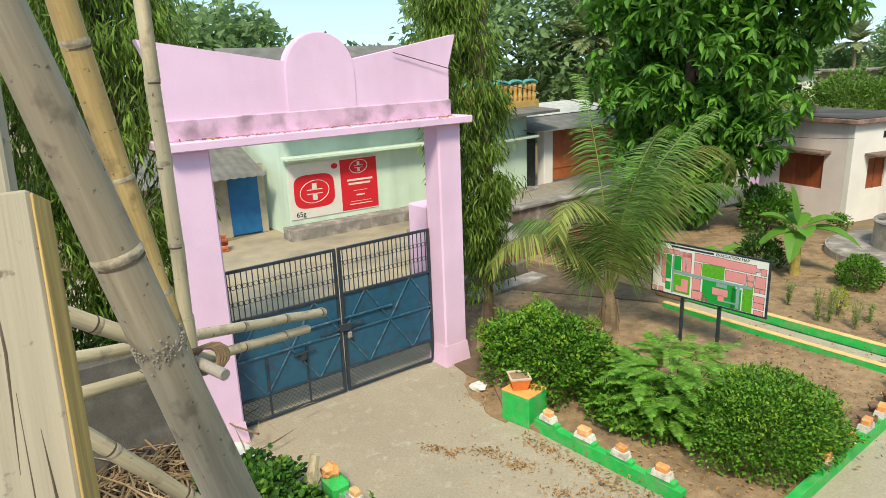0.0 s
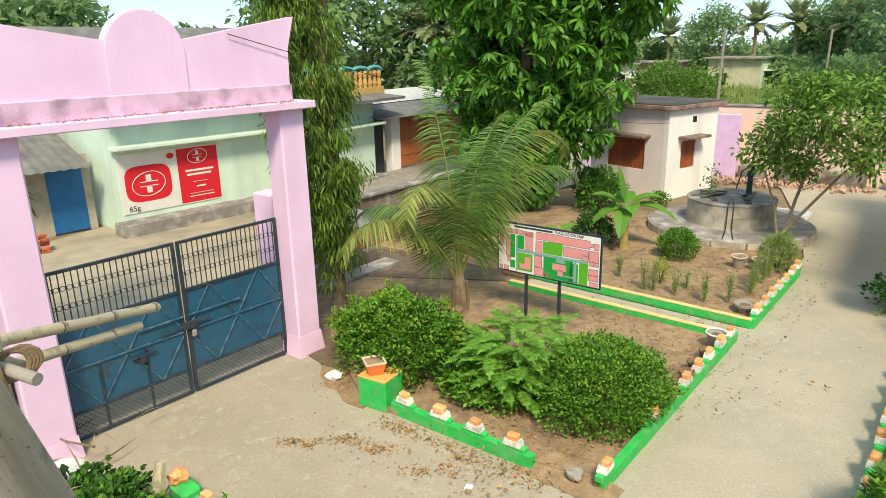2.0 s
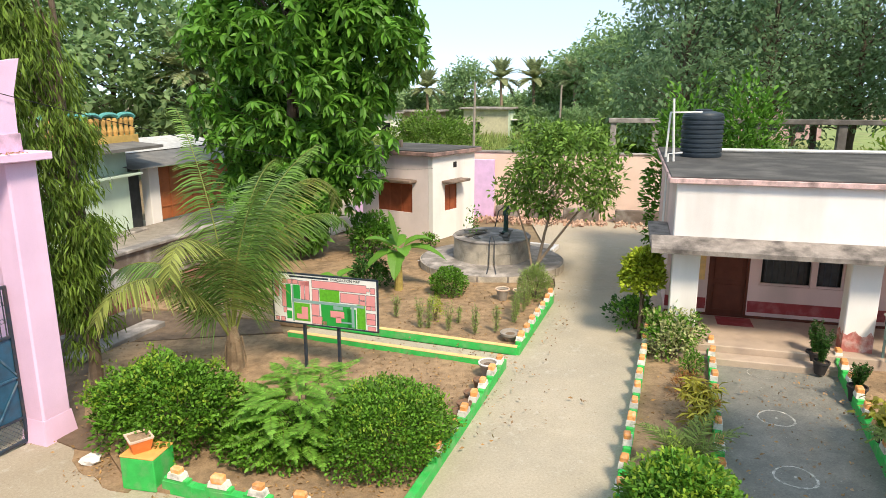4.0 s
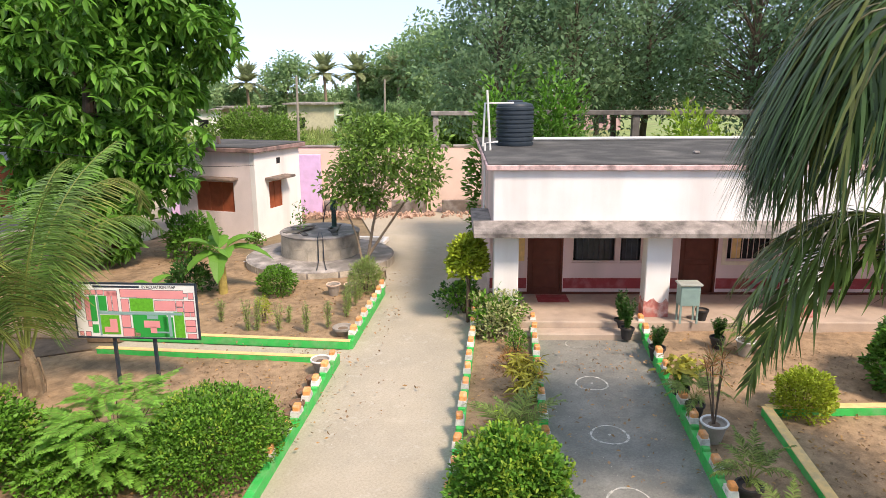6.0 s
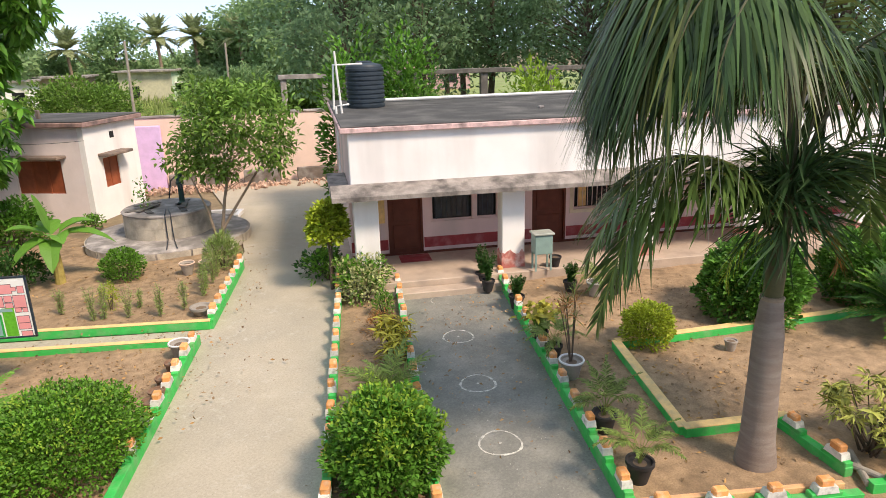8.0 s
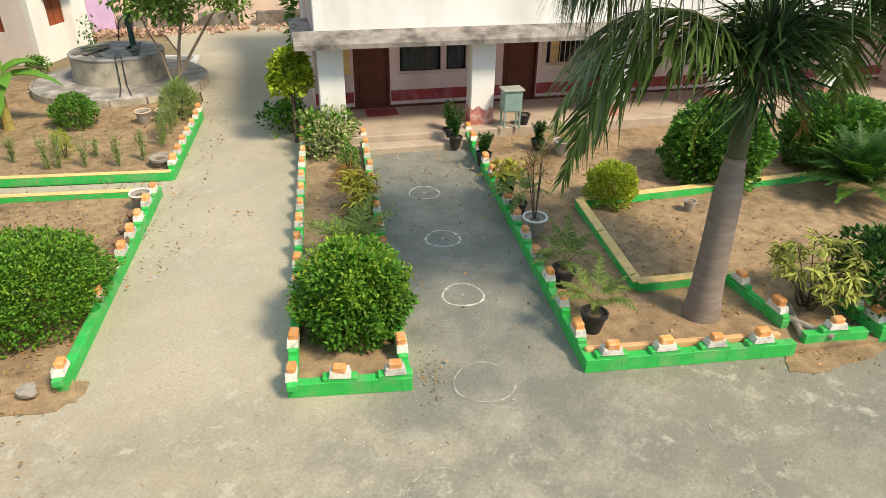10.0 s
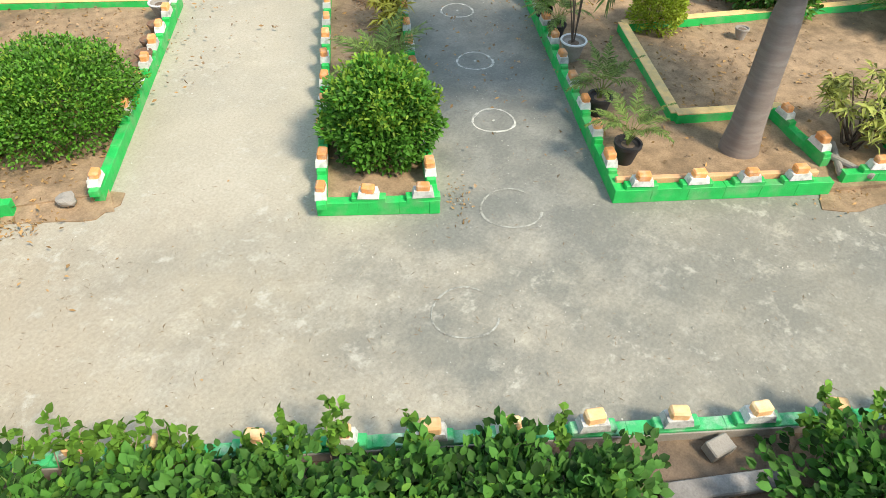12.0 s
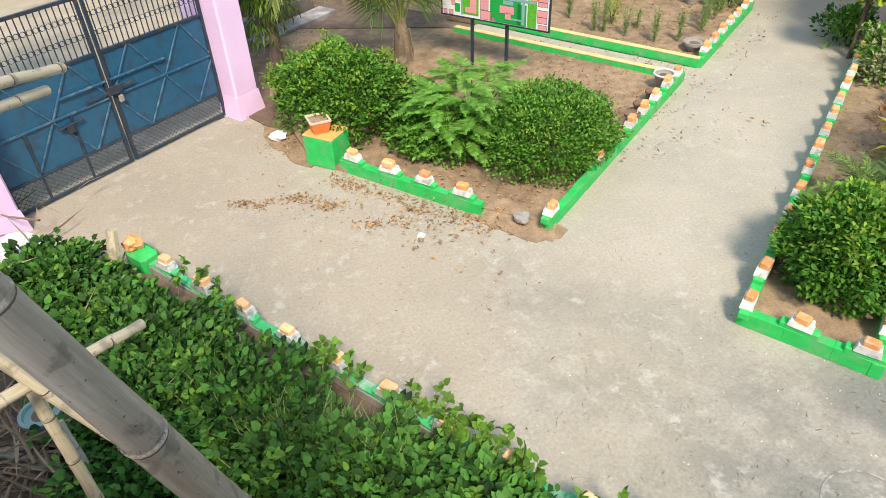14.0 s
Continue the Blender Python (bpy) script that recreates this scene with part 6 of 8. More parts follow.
for k in range(7):
    a = radians(k * 53 + 10)
    c, q = np.array([math.cos(a), math.sin(a)]), RNG.uniform(0.45, 0.95)
    part("dead_stalk", Geo().tube([(*(c * 0.1), 0.6), (*(c * 0.2 * q), 0.75 * q + 0.05), (*(c * 0.27 * q), 0.3 * q), (*(c * 0.25 * q), 0.02)], [0.02, 0.016, 0.012, 0.006], 5), COIR_BARK, coco, "dry brown leaf stalk bent to the ground")

# royal palm
royal = thing("royal_palm", pose(8.93, 0.73, 0.0), "royal palm with a smooth grey swollen trunk and arching fronds", "palm")
part("trunk", Geo().tube([(0, 0, -0.1), (0, 0, 0.1), (0.01, 0.01, 0.45), (0.02, 0.02, 1.2), (0.02, 0.03, 1.9), (0.02, 0.04, 2.42)], [0.29, 0.27, 0.225, 0.2, 0.19, 0.135], 18), PALM_BARK, royal, smooth=True)
part("trunk_ring", Geo().lathe([(0.13, 2.4), (0.15, 2.41), (0.15, 2.445), (0.12, 2.46)], 18, centre=(0.02, 0.04)), PALE_BARK, royal, "pale leaf scar ring", smooth=True)
part("crownshaft", Geo().tube([(0.02, 0.04, 2.45), (0.02, 0.04, 2.7), (0.02, 0.03, 3.2), (0.02, 0.0, 3.75)], [0.118, 0.125, 0.105, 0.07], 14), CROWN_SHAFT, royal, "smooth olive crownshaft", smooth=True)
# heading, steepness at the base and at the tip, length, where the bend begins and ends
UPPER = [(99, 84, -80, 6.6, 0.3, 0.82), (104, 84, -80, 6.3, 0.29, 0.84), (109, 84, -80, 6.3, 0.28, 0.86), (117, 83, -80, 6.0, 0.28, 0.9), (125, 83, -80, 5.7, 0.27, 0.92), (132, 83, -80, 5.6, 0.27, 0.92), (140, 84, -80, 5.3, 0.26, 0.95), (152, 85, -78, 5.0, 0.26, 1.0), (165, 86, -70, 4.7, 0.26, 1.0), (85, 82, -74, 5.6, 0.25, 0.95), (60, 80, -70, 4.8, 0.2, 1.0), (30, 80, -70, 4.4, 0.2, 1.0), (0, 78, -80, 4.6, 0.2, 0.98), (-35, 78, -84, 4.7, 0.15, 0.95), (-58, 76, -86, 4.9, 0.12, 0.9), (-80, 78, -84, 4.7, 0.15, 0.95), (-100, 82, -80, 4.6, 0.2, 0.95), (80, 88, 20, 4.2, 0.1, 1.0), (215, 89, 40, 4.4, 0.2, 1.0)]
LOWER = [(134, 34, -74, 3.6, 0.1, 0.8), (127, 42, -66, 3.3, 0.1, 0.9), (120, 26, -70, 2.7, 0.05, 0.9), (104, 42, -60, 3.1, 0.05, 0.95), (-50, 52, -80, 3.9, 0.05, 0.9), (-72, 44, -78, 3.6, 0.05, 0.9), (-22, 40, -70, 3.4, 0.05, 0.9), (10, 40, -60, 3.2, 0.05, 0.95)]
for i, (a, rise, tip, ln, k0, k1) in enumerate(UPPER):
    frond(royal, LEAF_ROYAL_OLD if i % 4 == 2 else LEAF_ROYAL, (0.02, 0.0, 3.55), a, rise, ln, (rise - tip) * ln / 133, 80 if 95 < a < 170 else 60, 1.6 if 95 < a < 145 else 1.3, 0.043, hang=1.1, rachis=0.028, vee=0.05, bare=0.38, bow=(k0, k1), stray=0.22)
for a, rise, tip, ln, k0, k1 in LOWER:
    frond(royal, LEAF_ROYAL_LOW, (0.02, 0.0, 3.55), a, rise, ln, (rise - tip) * ln / 133, 62, 0.86, 0.05, hang=0.5, rachis=0.024, vee=0.2, bare=0.1, spread=1.25, bow=(k0, k1), stray=0.18)
for a, ln in ((99, 6.5), (102, 6.3), (105, 6.2), (108, 6.0), (111, 5.9), (114, 5.8), (122, 5.5), (133, 5.2), (147, 4.8)):
    frond(royal, DRY_STRAND, (0.02, 0.0, 3.55), a, 84, ln, (84 + 80) * ln / 133, 11, 1.5, 0.014, hang=1.25, rachis=0.012, vee=0.0, bare=0.5, bow=(0.28, 0.88), label="pale dried strands hanging from a frond")
d = sphere_points(420)
d[:, 2] = np.abs(d[:, 2]) * np.where(RNG.random(420) < 0.45, -0.6, 1.0)
p = np.column_stack([d[:, 0] * 0.08, d[:, 1] * 0.08, RNG.uniform(3.3, 4.1, 420)])
part("crown_tuft", leaf_mesh("crown_tuft", LEAF_TUFT, p, d, RNG.uniform(0.6, 1.15, 420), 0.038, 0.3), LEAF_TUFT, royal, "stiff dark leaflets round the crown base")
frond(royal, LEAF_RUST, (0.02, 0.0, 3.4), -62, 10, 1.1, 1.0, 26, 0.35, 0.02, hang=0.7, rachis=0.014)
frond(royal, LEAF_GOLD, (0.02, 0.0, 3.3), 130, 5, 1.2, 1.1, 20, 0.25, 0.012, hang=0.8, rachis=0.014)

# low growth at the foot of the mast trees
for x, y, r, h in ((-5.55, 9.95, 0.6, 2.3), (-6.35, 9.6, 0.7, 2.0), (-5.05, 10.75, 0.5, 1.5), (-7.2, 8.5, 0.7, 1.8)):
    shrub("weed_clump", x, y, (r, r, h), 2600, 0.2, 0.028, LEAF_DEEP, "dark straggling growth at the foot of the mast trees", amount=0.6, group="growth under the mast trees", category="weeds")

# hedge inside the near kerb
near = [(-3.1, 7.6, 0.75, 0.6, 0.5), (-2.6, 6.7, 0.7, 0.7, 0.5), (-1.9, 6.0, 0.7, 0.7, 0.55), (-1.75, 5.0, 0.8, 0.7, 0.6), (-0.95, 4.7, 0.75, 0.7, 0.65), (-0.45, 3.9, 0.75, 0.75, 0.7), (0.2, 3.45, 0.7, 0.75, 0.75), (0.7, 2.7, 0.72, 0.74, 0.74), (1.24, 2.14, 0.7, 0.7, 0.72), (1.74, 1.44, 0.7, 0.7, 0.68), (2.28, 0.84, 0.68, 0.66, 0.64), (2.7, 0.3, 0.6, 0.6, 0.62), (4.0, -1.75, 0.75, 0.75, 0.7), (4.65, -2.5, 0.8, 0.75, 0.7), (0.0, 2.4, 0.8, 0.7, 0.6), (1.1, 1.1, 0.8, 0.7, 0.6), (-1.6, 3.9, 0.8, 0.7, 0.5), (-1.45, 5.55, 0.6, 0.55, 0.55), (-2.2, 6.45, 0.6, 0.55, 0.5)]
for i, (x, y, rx, ry, h) in enumerate(near):
    shrub("hedge_plant", x - 0.05, y - 0.04, (rx, ry, h * 0.93), 2900, 0.1, 0.07, (LEAF_NEAR, LEAF_NEAR, LEAF_MINT)[i % 3], "leafy green hedge plant spilling over the kerb", turn=-52, amount=0.7, group="near hedge", stems=9, tips=LEAF_FRESH, tip_count=200)
for x, y in ((-0.75, 4.35), (-0.3, 4.1), (0.1, 3.75), (-1.2, 5.0)):
    g = thing("grass_tuft", pose(x, y, 0.3), "long green grass growing through the hedge", "grass", "grass in the hedge")
    p = RNG.normal(size=(160, 3)) * (0.16, 0.16, 0.02)
    part("blade_tuft", leaf_mesh("blade_tuft", GRASS, p, RNG.normal(size=p.shape) * 0.4 + (0, 0, 1), 0.5, 0.014, 0.35), GRASS, g)
# shoots that lean over the kerb
for k in range(52):
    u = RNG.uniform(0.5, 13.2) if k < 30 else RNG.uniform(4.4, 7.2)
    if 9.0 < u < 10.6:
        continue
    x, y = -1.95 + 0.612 * u - 0.3 * RNG.uniform(0.3, 1.2), 7.85 - 0.791 * u - 0.25 * RNG.uniform(0.3, 1.2)
    t = thing("hedge_shoot", pose(x, y, 0.35), "young shoot with pale leaves leaning over the kerb", "shoot", "hedge shoots")
    tip = np.array([RNG.uniform(0.05, 0.3), RNG.uniform(0.0, 0.25), RNG.uniform(0.1, 0.32)])
    part("stem", Geo().tube([(0, 0, -0.3), tip * 0.5, tip], [0.006, 0.005, 0.003], 4, caps=False), PALE_BARK, t)
    p = tip * RNG.uniform(0.2, 1.0, (16, 1))
    part("foliage", leaf_mesh("foliage", LEAF_FRESH, p, RNG.normal(size=p.shape) + (0, 0, 0.4), 0.1, 0.072, oval=True), LEAF_FRESH, t)

# far trees
FAR = "far tree belt"
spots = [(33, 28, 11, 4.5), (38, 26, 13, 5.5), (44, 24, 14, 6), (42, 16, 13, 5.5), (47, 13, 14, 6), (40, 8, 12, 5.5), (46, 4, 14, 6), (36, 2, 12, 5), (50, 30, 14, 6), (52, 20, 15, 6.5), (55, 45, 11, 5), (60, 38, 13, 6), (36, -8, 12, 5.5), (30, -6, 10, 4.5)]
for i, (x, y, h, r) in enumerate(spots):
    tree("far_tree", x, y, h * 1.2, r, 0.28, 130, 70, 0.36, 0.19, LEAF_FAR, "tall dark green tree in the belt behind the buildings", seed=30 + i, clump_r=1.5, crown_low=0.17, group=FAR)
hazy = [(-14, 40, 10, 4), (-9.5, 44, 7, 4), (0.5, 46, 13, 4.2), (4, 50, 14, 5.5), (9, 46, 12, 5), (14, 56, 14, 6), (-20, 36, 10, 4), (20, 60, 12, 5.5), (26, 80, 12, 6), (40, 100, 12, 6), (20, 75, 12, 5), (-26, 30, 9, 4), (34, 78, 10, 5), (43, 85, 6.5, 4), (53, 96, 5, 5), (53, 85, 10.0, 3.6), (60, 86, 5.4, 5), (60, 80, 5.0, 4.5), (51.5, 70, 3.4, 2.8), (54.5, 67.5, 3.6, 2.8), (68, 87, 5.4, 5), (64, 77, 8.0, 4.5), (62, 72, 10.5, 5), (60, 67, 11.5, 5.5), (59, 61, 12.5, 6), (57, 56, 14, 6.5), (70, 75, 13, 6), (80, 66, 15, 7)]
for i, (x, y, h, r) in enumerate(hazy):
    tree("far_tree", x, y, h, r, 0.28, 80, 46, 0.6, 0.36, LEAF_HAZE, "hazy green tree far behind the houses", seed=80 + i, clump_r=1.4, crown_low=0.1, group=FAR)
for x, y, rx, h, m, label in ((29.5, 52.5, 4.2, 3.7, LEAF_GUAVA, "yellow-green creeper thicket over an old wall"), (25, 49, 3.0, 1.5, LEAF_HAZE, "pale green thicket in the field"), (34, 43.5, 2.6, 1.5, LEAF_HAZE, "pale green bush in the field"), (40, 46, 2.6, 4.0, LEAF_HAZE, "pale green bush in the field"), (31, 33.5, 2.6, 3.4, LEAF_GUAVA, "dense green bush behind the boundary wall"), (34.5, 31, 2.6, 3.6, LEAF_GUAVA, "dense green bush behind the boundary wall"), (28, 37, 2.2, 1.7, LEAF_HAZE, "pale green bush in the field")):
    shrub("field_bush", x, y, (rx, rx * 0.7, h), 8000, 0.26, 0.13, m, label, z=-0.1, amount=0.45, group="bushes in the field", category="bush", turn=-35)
for x, y, rx, h, m, label in ((19.9, 14.2, 1.25, 5.6, LEAF_BROAD, "leafy bush rising behind the flat roof"), (18.6, 15.6, 1.3, 5.3, LEAF_BROAD, "leafy bush rising behind the flat roof"), (23.6, 10.9, 1.7, 4.4, LEAF_LIME, "broad-leaved bright green bush behind the flat roof")):
    shrub("tall_bush", x, y, (rx, rx * 0.85, h), 3000, 0.24, 0.1, m, label, z=-0.05, amount=0.5, group="bushes behind the building", category="bush")

# ---- evacuation map board ----
BOARD = frame_at(3.56, 13.22, math.degrees(math.atan2(11.46 - 13.22, 5.11 - 3.56)))
board = thing("map_board", BOARD, "white map board with pink and green blocks on two dark posts", "sign")
BW, B0, B1 = 2.34, 1.05, 2.1
MAP_PINK = surface("map_pink", (0.82, 0.33, 0.33), 0.5, vary=0.04, bump=0)
MAP_GREEN = surface("map_green", (0.02, 0.36, 0.06), 0.5, vary=0.08, bump=0)
MAP_LIME = surface("map_lime", (0.12, 0.44, 0.03), 0.5, vary=0.2, scale=20, bump=0)
MAP_GREY = surface("map_grey", (0.26, 0.42, 0.40), 0.5, vary=0.05, bump=0)
MAP_WHITE = surface("map_white", (0.85, 0.84, 0.80), 0.45, vary=0.03, bump=0)
for x in (0.66, 1.44):
    part("post", Geo().box((x - 0.03, 0.04, -0.1), (x + 0.03, 0.1, 2.0), 0.006), DARK_STEEL, board, "dark steel post")
part("panel", Geo().box((0, 0, B0), (BW, 0.03, B1), 0.003), MAP_WHITE, board, "white printed panel")
for a, b, c, d in ((-0.02, -0.02, BW + 0.02, 0.012), (-0.02, 1.04, BW + 0.02, 1.07), (-0.02, -0.02, 0.012, 1.07), (BW - 0.012, -0.02, BW + 0.02, 1.07)):
    part("rim", Geo().box((a, -0.008, B0 + b), (c, 0.035, B0 + d), 0.003), DARK_STEEL, board, "black rim strip")


def block_on_map(x0, z0, x1, z1, material, layer=1, name="map_block"):
    """A printed block; places are shares of the panel from its lower left corner."""
    part(name, Geo().box((x0 * BW, -0.003 * layer - 0.002, B0 + z0 * 1.05), (x1 * BW, -0.001, B0 + z1 * 1.05)), material, board)


for q in ((0.02, 0.52, 0.06, 0.88), (0.02, 0.03, 0.05, 0.1), (0.07, 0.02, 0.11, 0.1), (0.1, 0.8, 0.14, 0.88), (0.15, 0.8, 0.19, 0.88), (0.2, 0.8, 0.25, 0.88), (0.1, 0.2, 0.13, 0.3), (0.09, 0.32, 0.13, 0.75), (0.28, 0.5, 0.31, 0.86), (0.32, 0.5, 0.36, 0.86), (0.26, 0.78, 0.36, 0.87), (0.39, 0.76, 0.52, 0.9), (0.52, 0.75, 0.65, 0.9), (0.65, 0.74, 0.77, 0.89), (0.77, 0.74, 0.9, 0.89), (0.9, 0.78, 0.93, 0.84), (0.94, 0.74, 0.98, 0.85), (0.39, 0.48, 0.45, 0.72), (0.66, 0.52, 0.83, 0.7), (0.84, 0.6, 0.89, 0.7), (0.84, 0.5, 0.89, 0.58), (0.9, 0.5, 0.98, 0.7), (0.9, 0.42, 0.94, 0.49), (0.95, 0.42, 0.98, 0.49), (0.9, 0.24, 0.98, 0.35), (0.9, 0.13, 0.98, 0.23), (0.91, 0.01, 0.98, 0.09), (0.38, 0.2, 0.45, 0.42), (0.38, 0.03, 0.52, 0.1), (0.38, 0.1, 0.48, 0.18)):
    block_on_map(*q, MAP_PINK)
    block_on_map(q[0] - 0.003, q[1] - 0.007, q[2] + 0.003, q[3] + 0.007, DARK_STEEL, 0.3, "map_line")
for q in ((0.13, 0.3, 0.18, 0.78), (0.2, 0.5, 0.27, 0.78), (0.47, 0.02, 0.75, 0.46), (0.13, 0.08, 0.18, 0.24), (0.72, 0.02, 0.8, 0.4)):
    block_on_map(*q, MAP_GREEN)
for q in ((0.46, 0.5, 0.65, 0.74), (0.2, 0.06, 0.36, 0.42), (0.81, 0.02, 0.89, 0.5)):
    block_on_map(*q, MAP_LIME)
for q in ((0.19, 0.04, 0.205, 0.76), (0.19, 0.44, 0.88, 0.49), (0.76, 0.04, 0.785, 0.48), (0.66, 0.1, 0.77, 0.13), (0.59, 0.36, 0.68, 0.43)):
    block_on_map(*q, MAP_GREY, 2)
for q in ((0.23, 0.1, 0.34, 0.2), (0.28, 0.2, 0.34, 0.35), (0.56, 0.2, 0.69, 0.33), (0.61, 0.1, 0.66, 0.22)):
    block_on_map(*q, MAP_PINK, 3)
block_on_map(0.17, 0.93, 0.55, 0.965, DARK_STEEL, 0.5, "title_bar")
lettering("EVACUATION MAP", 0.075, Matrix.Translation((0.57 * BW, -0.004, B0 + 0.925 * 1.05)) @ Matrix.Rotation(radians(90), 4, "X"), DARK_VOID, board, "printed title")

# ---- chalk rings on the lane ----
for x, y, r, w in ((12.12, 7.8, 0.28, 0.03), (10.56, 6.44, 0.3, 0.04), (9.07, 5.13, 0.3, 0.044), (7.67, 3.95, 0.31, 0.042), (6.05, 2.75, 0.38, 0.034), (4.25, 2.3, 0.36, 0.026)):
    ring = thing("chalk_ring", pose(x, y, 0), "worn white chalk ring painted on the ground", "ground marking", "chalk rings")
    g = Geo()
    n = 48
    skip = 0 if w > 0.035 else 9
    for k in range(n - skip):
        a0, a1 = 2 * math.pi * k / n, 2 * math.pi * (k + 1.02) / n
        ww = w * RNG.uniform(0.35, 1.1)
        j = 0.012 * math.sin(3 * a0)
        g.add([((r + j + s * ww) * math.cos(a), (r + j + s * ww) * math.sin(a), 0.006) for a in (a0, a1) for s in (-0.5, 0.5)], [(0, 1, 3, 2)])
    part("circle_line", g, CHALK if w > 0.035 else CHALK_FAINT, ring)
    if w > 0.035:
        g = Geo()
        g.add([(0.028 * math.cos(a), 0.022 * math.sin(a), 0.006) for a in np.linspace(0, 2 * math.pi, 12, endpoint=False)], [tuple(range(12))])
        part("centre_dot", g, CHALK, ring)

# ---- pots and potted plants ----
PALE_CLAY = surface("worn_clay_rim", (0.72, 0.52, 0.40), 0.85, vary=0.2, scale=14, bump=0.4)
POT = [(0.0, 0.0), (0.1, 0.0), (0.15, 0.24), (0.165, 0.24), (0.165, 0.28), (0.14, 0.28), (0.13, 0.25), (0.0, 0.24)]
BOWL = [(0.0, 0.0), (0.12, 0.0), (0.2, 0.13), (0.23, 0.14), (0.23, 0.19), (0.19, 0.19), (0.17, 0.15), (0.0, 0.14)]


def pot(x, y, label, material=POT_GREY, profile=POT, size=1.0, z=0.06, rim=None):
    t = thing("flower_pot", pose(x, y, z, RNG.uniform(-2, 2), RNG.uniform(-2, 2), 0), label, "flower pot", "flower pots")
    part("pot_body", Geo().lathe([(r * size, h * size) for r, h in profile], 20), material, t, smooth=True)
    h = profile[-1][1] * size
    part("pot_soil", Geo().lathe([(0, h), (profile[-2][0] * size * 0.97, h + 0.004), (0, h + 0.012)], 16), DARK_SOIL, t)
    if rim:
        r, top = profile[3][0] * size, profile[4][1] * size
        part("rim", Geo().tube([(r * math.cos(a), r * math.sin(a), top) for a in np.linspace(0, 2 * math.pi, 25)], 0.018, 6), rim, t, "pale rim", smooth=True)
    return t


def tuft(parent, name, material, n, height, spread, length, width, z=0.2, droop=0.0, stem=True):
    """Stems with leaves along them, for seedlings and potted plants."""
    g = Geo()
    pts, out = [], []
    for k in range(n):
        a = RNG.uniform(0, 2 * math.pi)
        tip = np.array([math.cos(a) * spread * RNG.uniform(0.2, 1), math.sin(a) * spread * RNG.uniform(0.2, 1), z + height * RNG.uniform(0.6, 1)])
        base = np.array([0, 0, z - 0.05])
        if stem:
            part("stem", Geo().tube([base, base * 0.4 + tip * (0.3, 0.3, 0.6), tip], [0.008, 0.006, 0.003], 4, caps=False), PALE_BARK, parent)
        m = max(6, int(height / length * 9))
        for u in RNG.uniform(0.15, 1, m):
            p = base + (tip - base) * u
            pts.append(p)
            out.append(RNG.normal(size=3) * (1, 1, 0.6) + (0, 0, 0.5 - droop))
    k = RNG.uniform(0.7, 1.3, len(pts))
    part("foliage", leaf_mesh("foliage", material, pts, np.array(out), length * k, width * k), material, parent)


def potted(kind, x, y, label, material=POT_DARK, size=1.0, rim=None, z=0.06):
    t = pot(x, y, label, material, POT, size, z, rim)
    t.name = "potted_plant"
    t["category"], t["group"] = "potted plant", "potted plants by the lane"
    h = 0.24 * size
    if kind == "palm":
        for k in range(15):
            frond(t, LEAF_ARECA, (RNG.normal(0, 0.015), RNG.normal(0, 0.015), h), k * 137.5, RNG.uniform(68, 88), RNG.uniform(0.65, 0.95), RNG.uniform(0.4, 0.75), 32, 0.16, 0.014, rachis=0.006, hang=0.35, bare=0.45, vee=0.25, stray=0.2)
    elif kind == "bush":
        tuft(t, "bush", LEAF_DEEP, 26, 0.5, 0.2, 0.05, 0.022, h)
    elif kind == "gold":
        tuft(t, "gold", LEAF_HEDGE, 8, 0.3, 0.2, 0.13, 0.05, h)
        q = RNG.normal(size=(130, 3)) * (0.16, 0.16, 0.05) + (0, 0, h + 0.45)
        part("bright_leaf_cap", leaf_mesh("bright_leaf_cap", LEAF_STRIPE, q, RNG.normal(size=q.shape) * (1, 1, 0.4), 0.15, 0.08, 0.3, oval=True), LEAF_STRIPE, t, "bright yellow top leaves")
    elif kind == "tall":
        tuft(t, "tall", LEAF_DEEP, 14, 0.75, 0.2, 0.06, 0.025, h)
    elif kind == "red":
        for k in range(7):
            tip = np.array([RNG.uniform(-0.2, 0.2), RNG.uniform(-0.2, 0.2), h + RNG.uniform(0.75, 1.25)])
            part("stem", Geo().tube([(tip[0] * 0.1, tip[1] * 0.1, h - 0.03), tip * (0.45, 0.45, 0.55), tip], [0.011, 0.009, 0.006], 5, caps=False), BARK, t)
            q = tip + RNG.normal(size=(26, 3)) * (0.015, 0.015, 0.07)
            part("leaf_tuft", leaf_mesh("leaf_tuft", LEAF_RUST if k % 3 else LEAF_ARECA, q, RNG.normal(size=q.shape) + (0, 0, 0.9), RNG.uniform(0.14, 0.3, 26), 0.014, 0.3), LEAF_RUST, t)
    return t


for x, y in ((10.32, 14.54), (10.67, 14.19)):
    pot(x, y, "empty grey cement pot with a pale rim standing in the bed", POT_GREY, POT, 1.15, rim=PALE_CLAY)
pot(8.68, 11.9, "wide pale cement bowl behind the kerb", POT_GREY, BOWL, 1.05)
pot(7.05, 10.42, "wide grey cement bowl behind the kerb", POT_GREY, POT, 1.15, rim=WHITE_PIPE)
for x, y in ((6.55, 9.98), (6.1, 9.6), (5.78, 9.3), (5.5, 9.08)):
    pot(x, y, "small dark clay pot behind the kerb", POT_BROWN, POT, 0.85)
square = thing("flower_pot", pose(0.55, 9.98, 0.545, 0, 0, 8), "square orange clay pot with a pale worn rim and dry soil", "flower pot", "flower pots")
part("pot_body", Geo().lathe([(0.0, 0.0), (0.165, 0.0), (0.23, 0.195), (0.19, 0.195), (0.0, 0.19)], 4, m=Matrix.Rotation(radians(45), 4, "Z")), POT_CLAY, square)
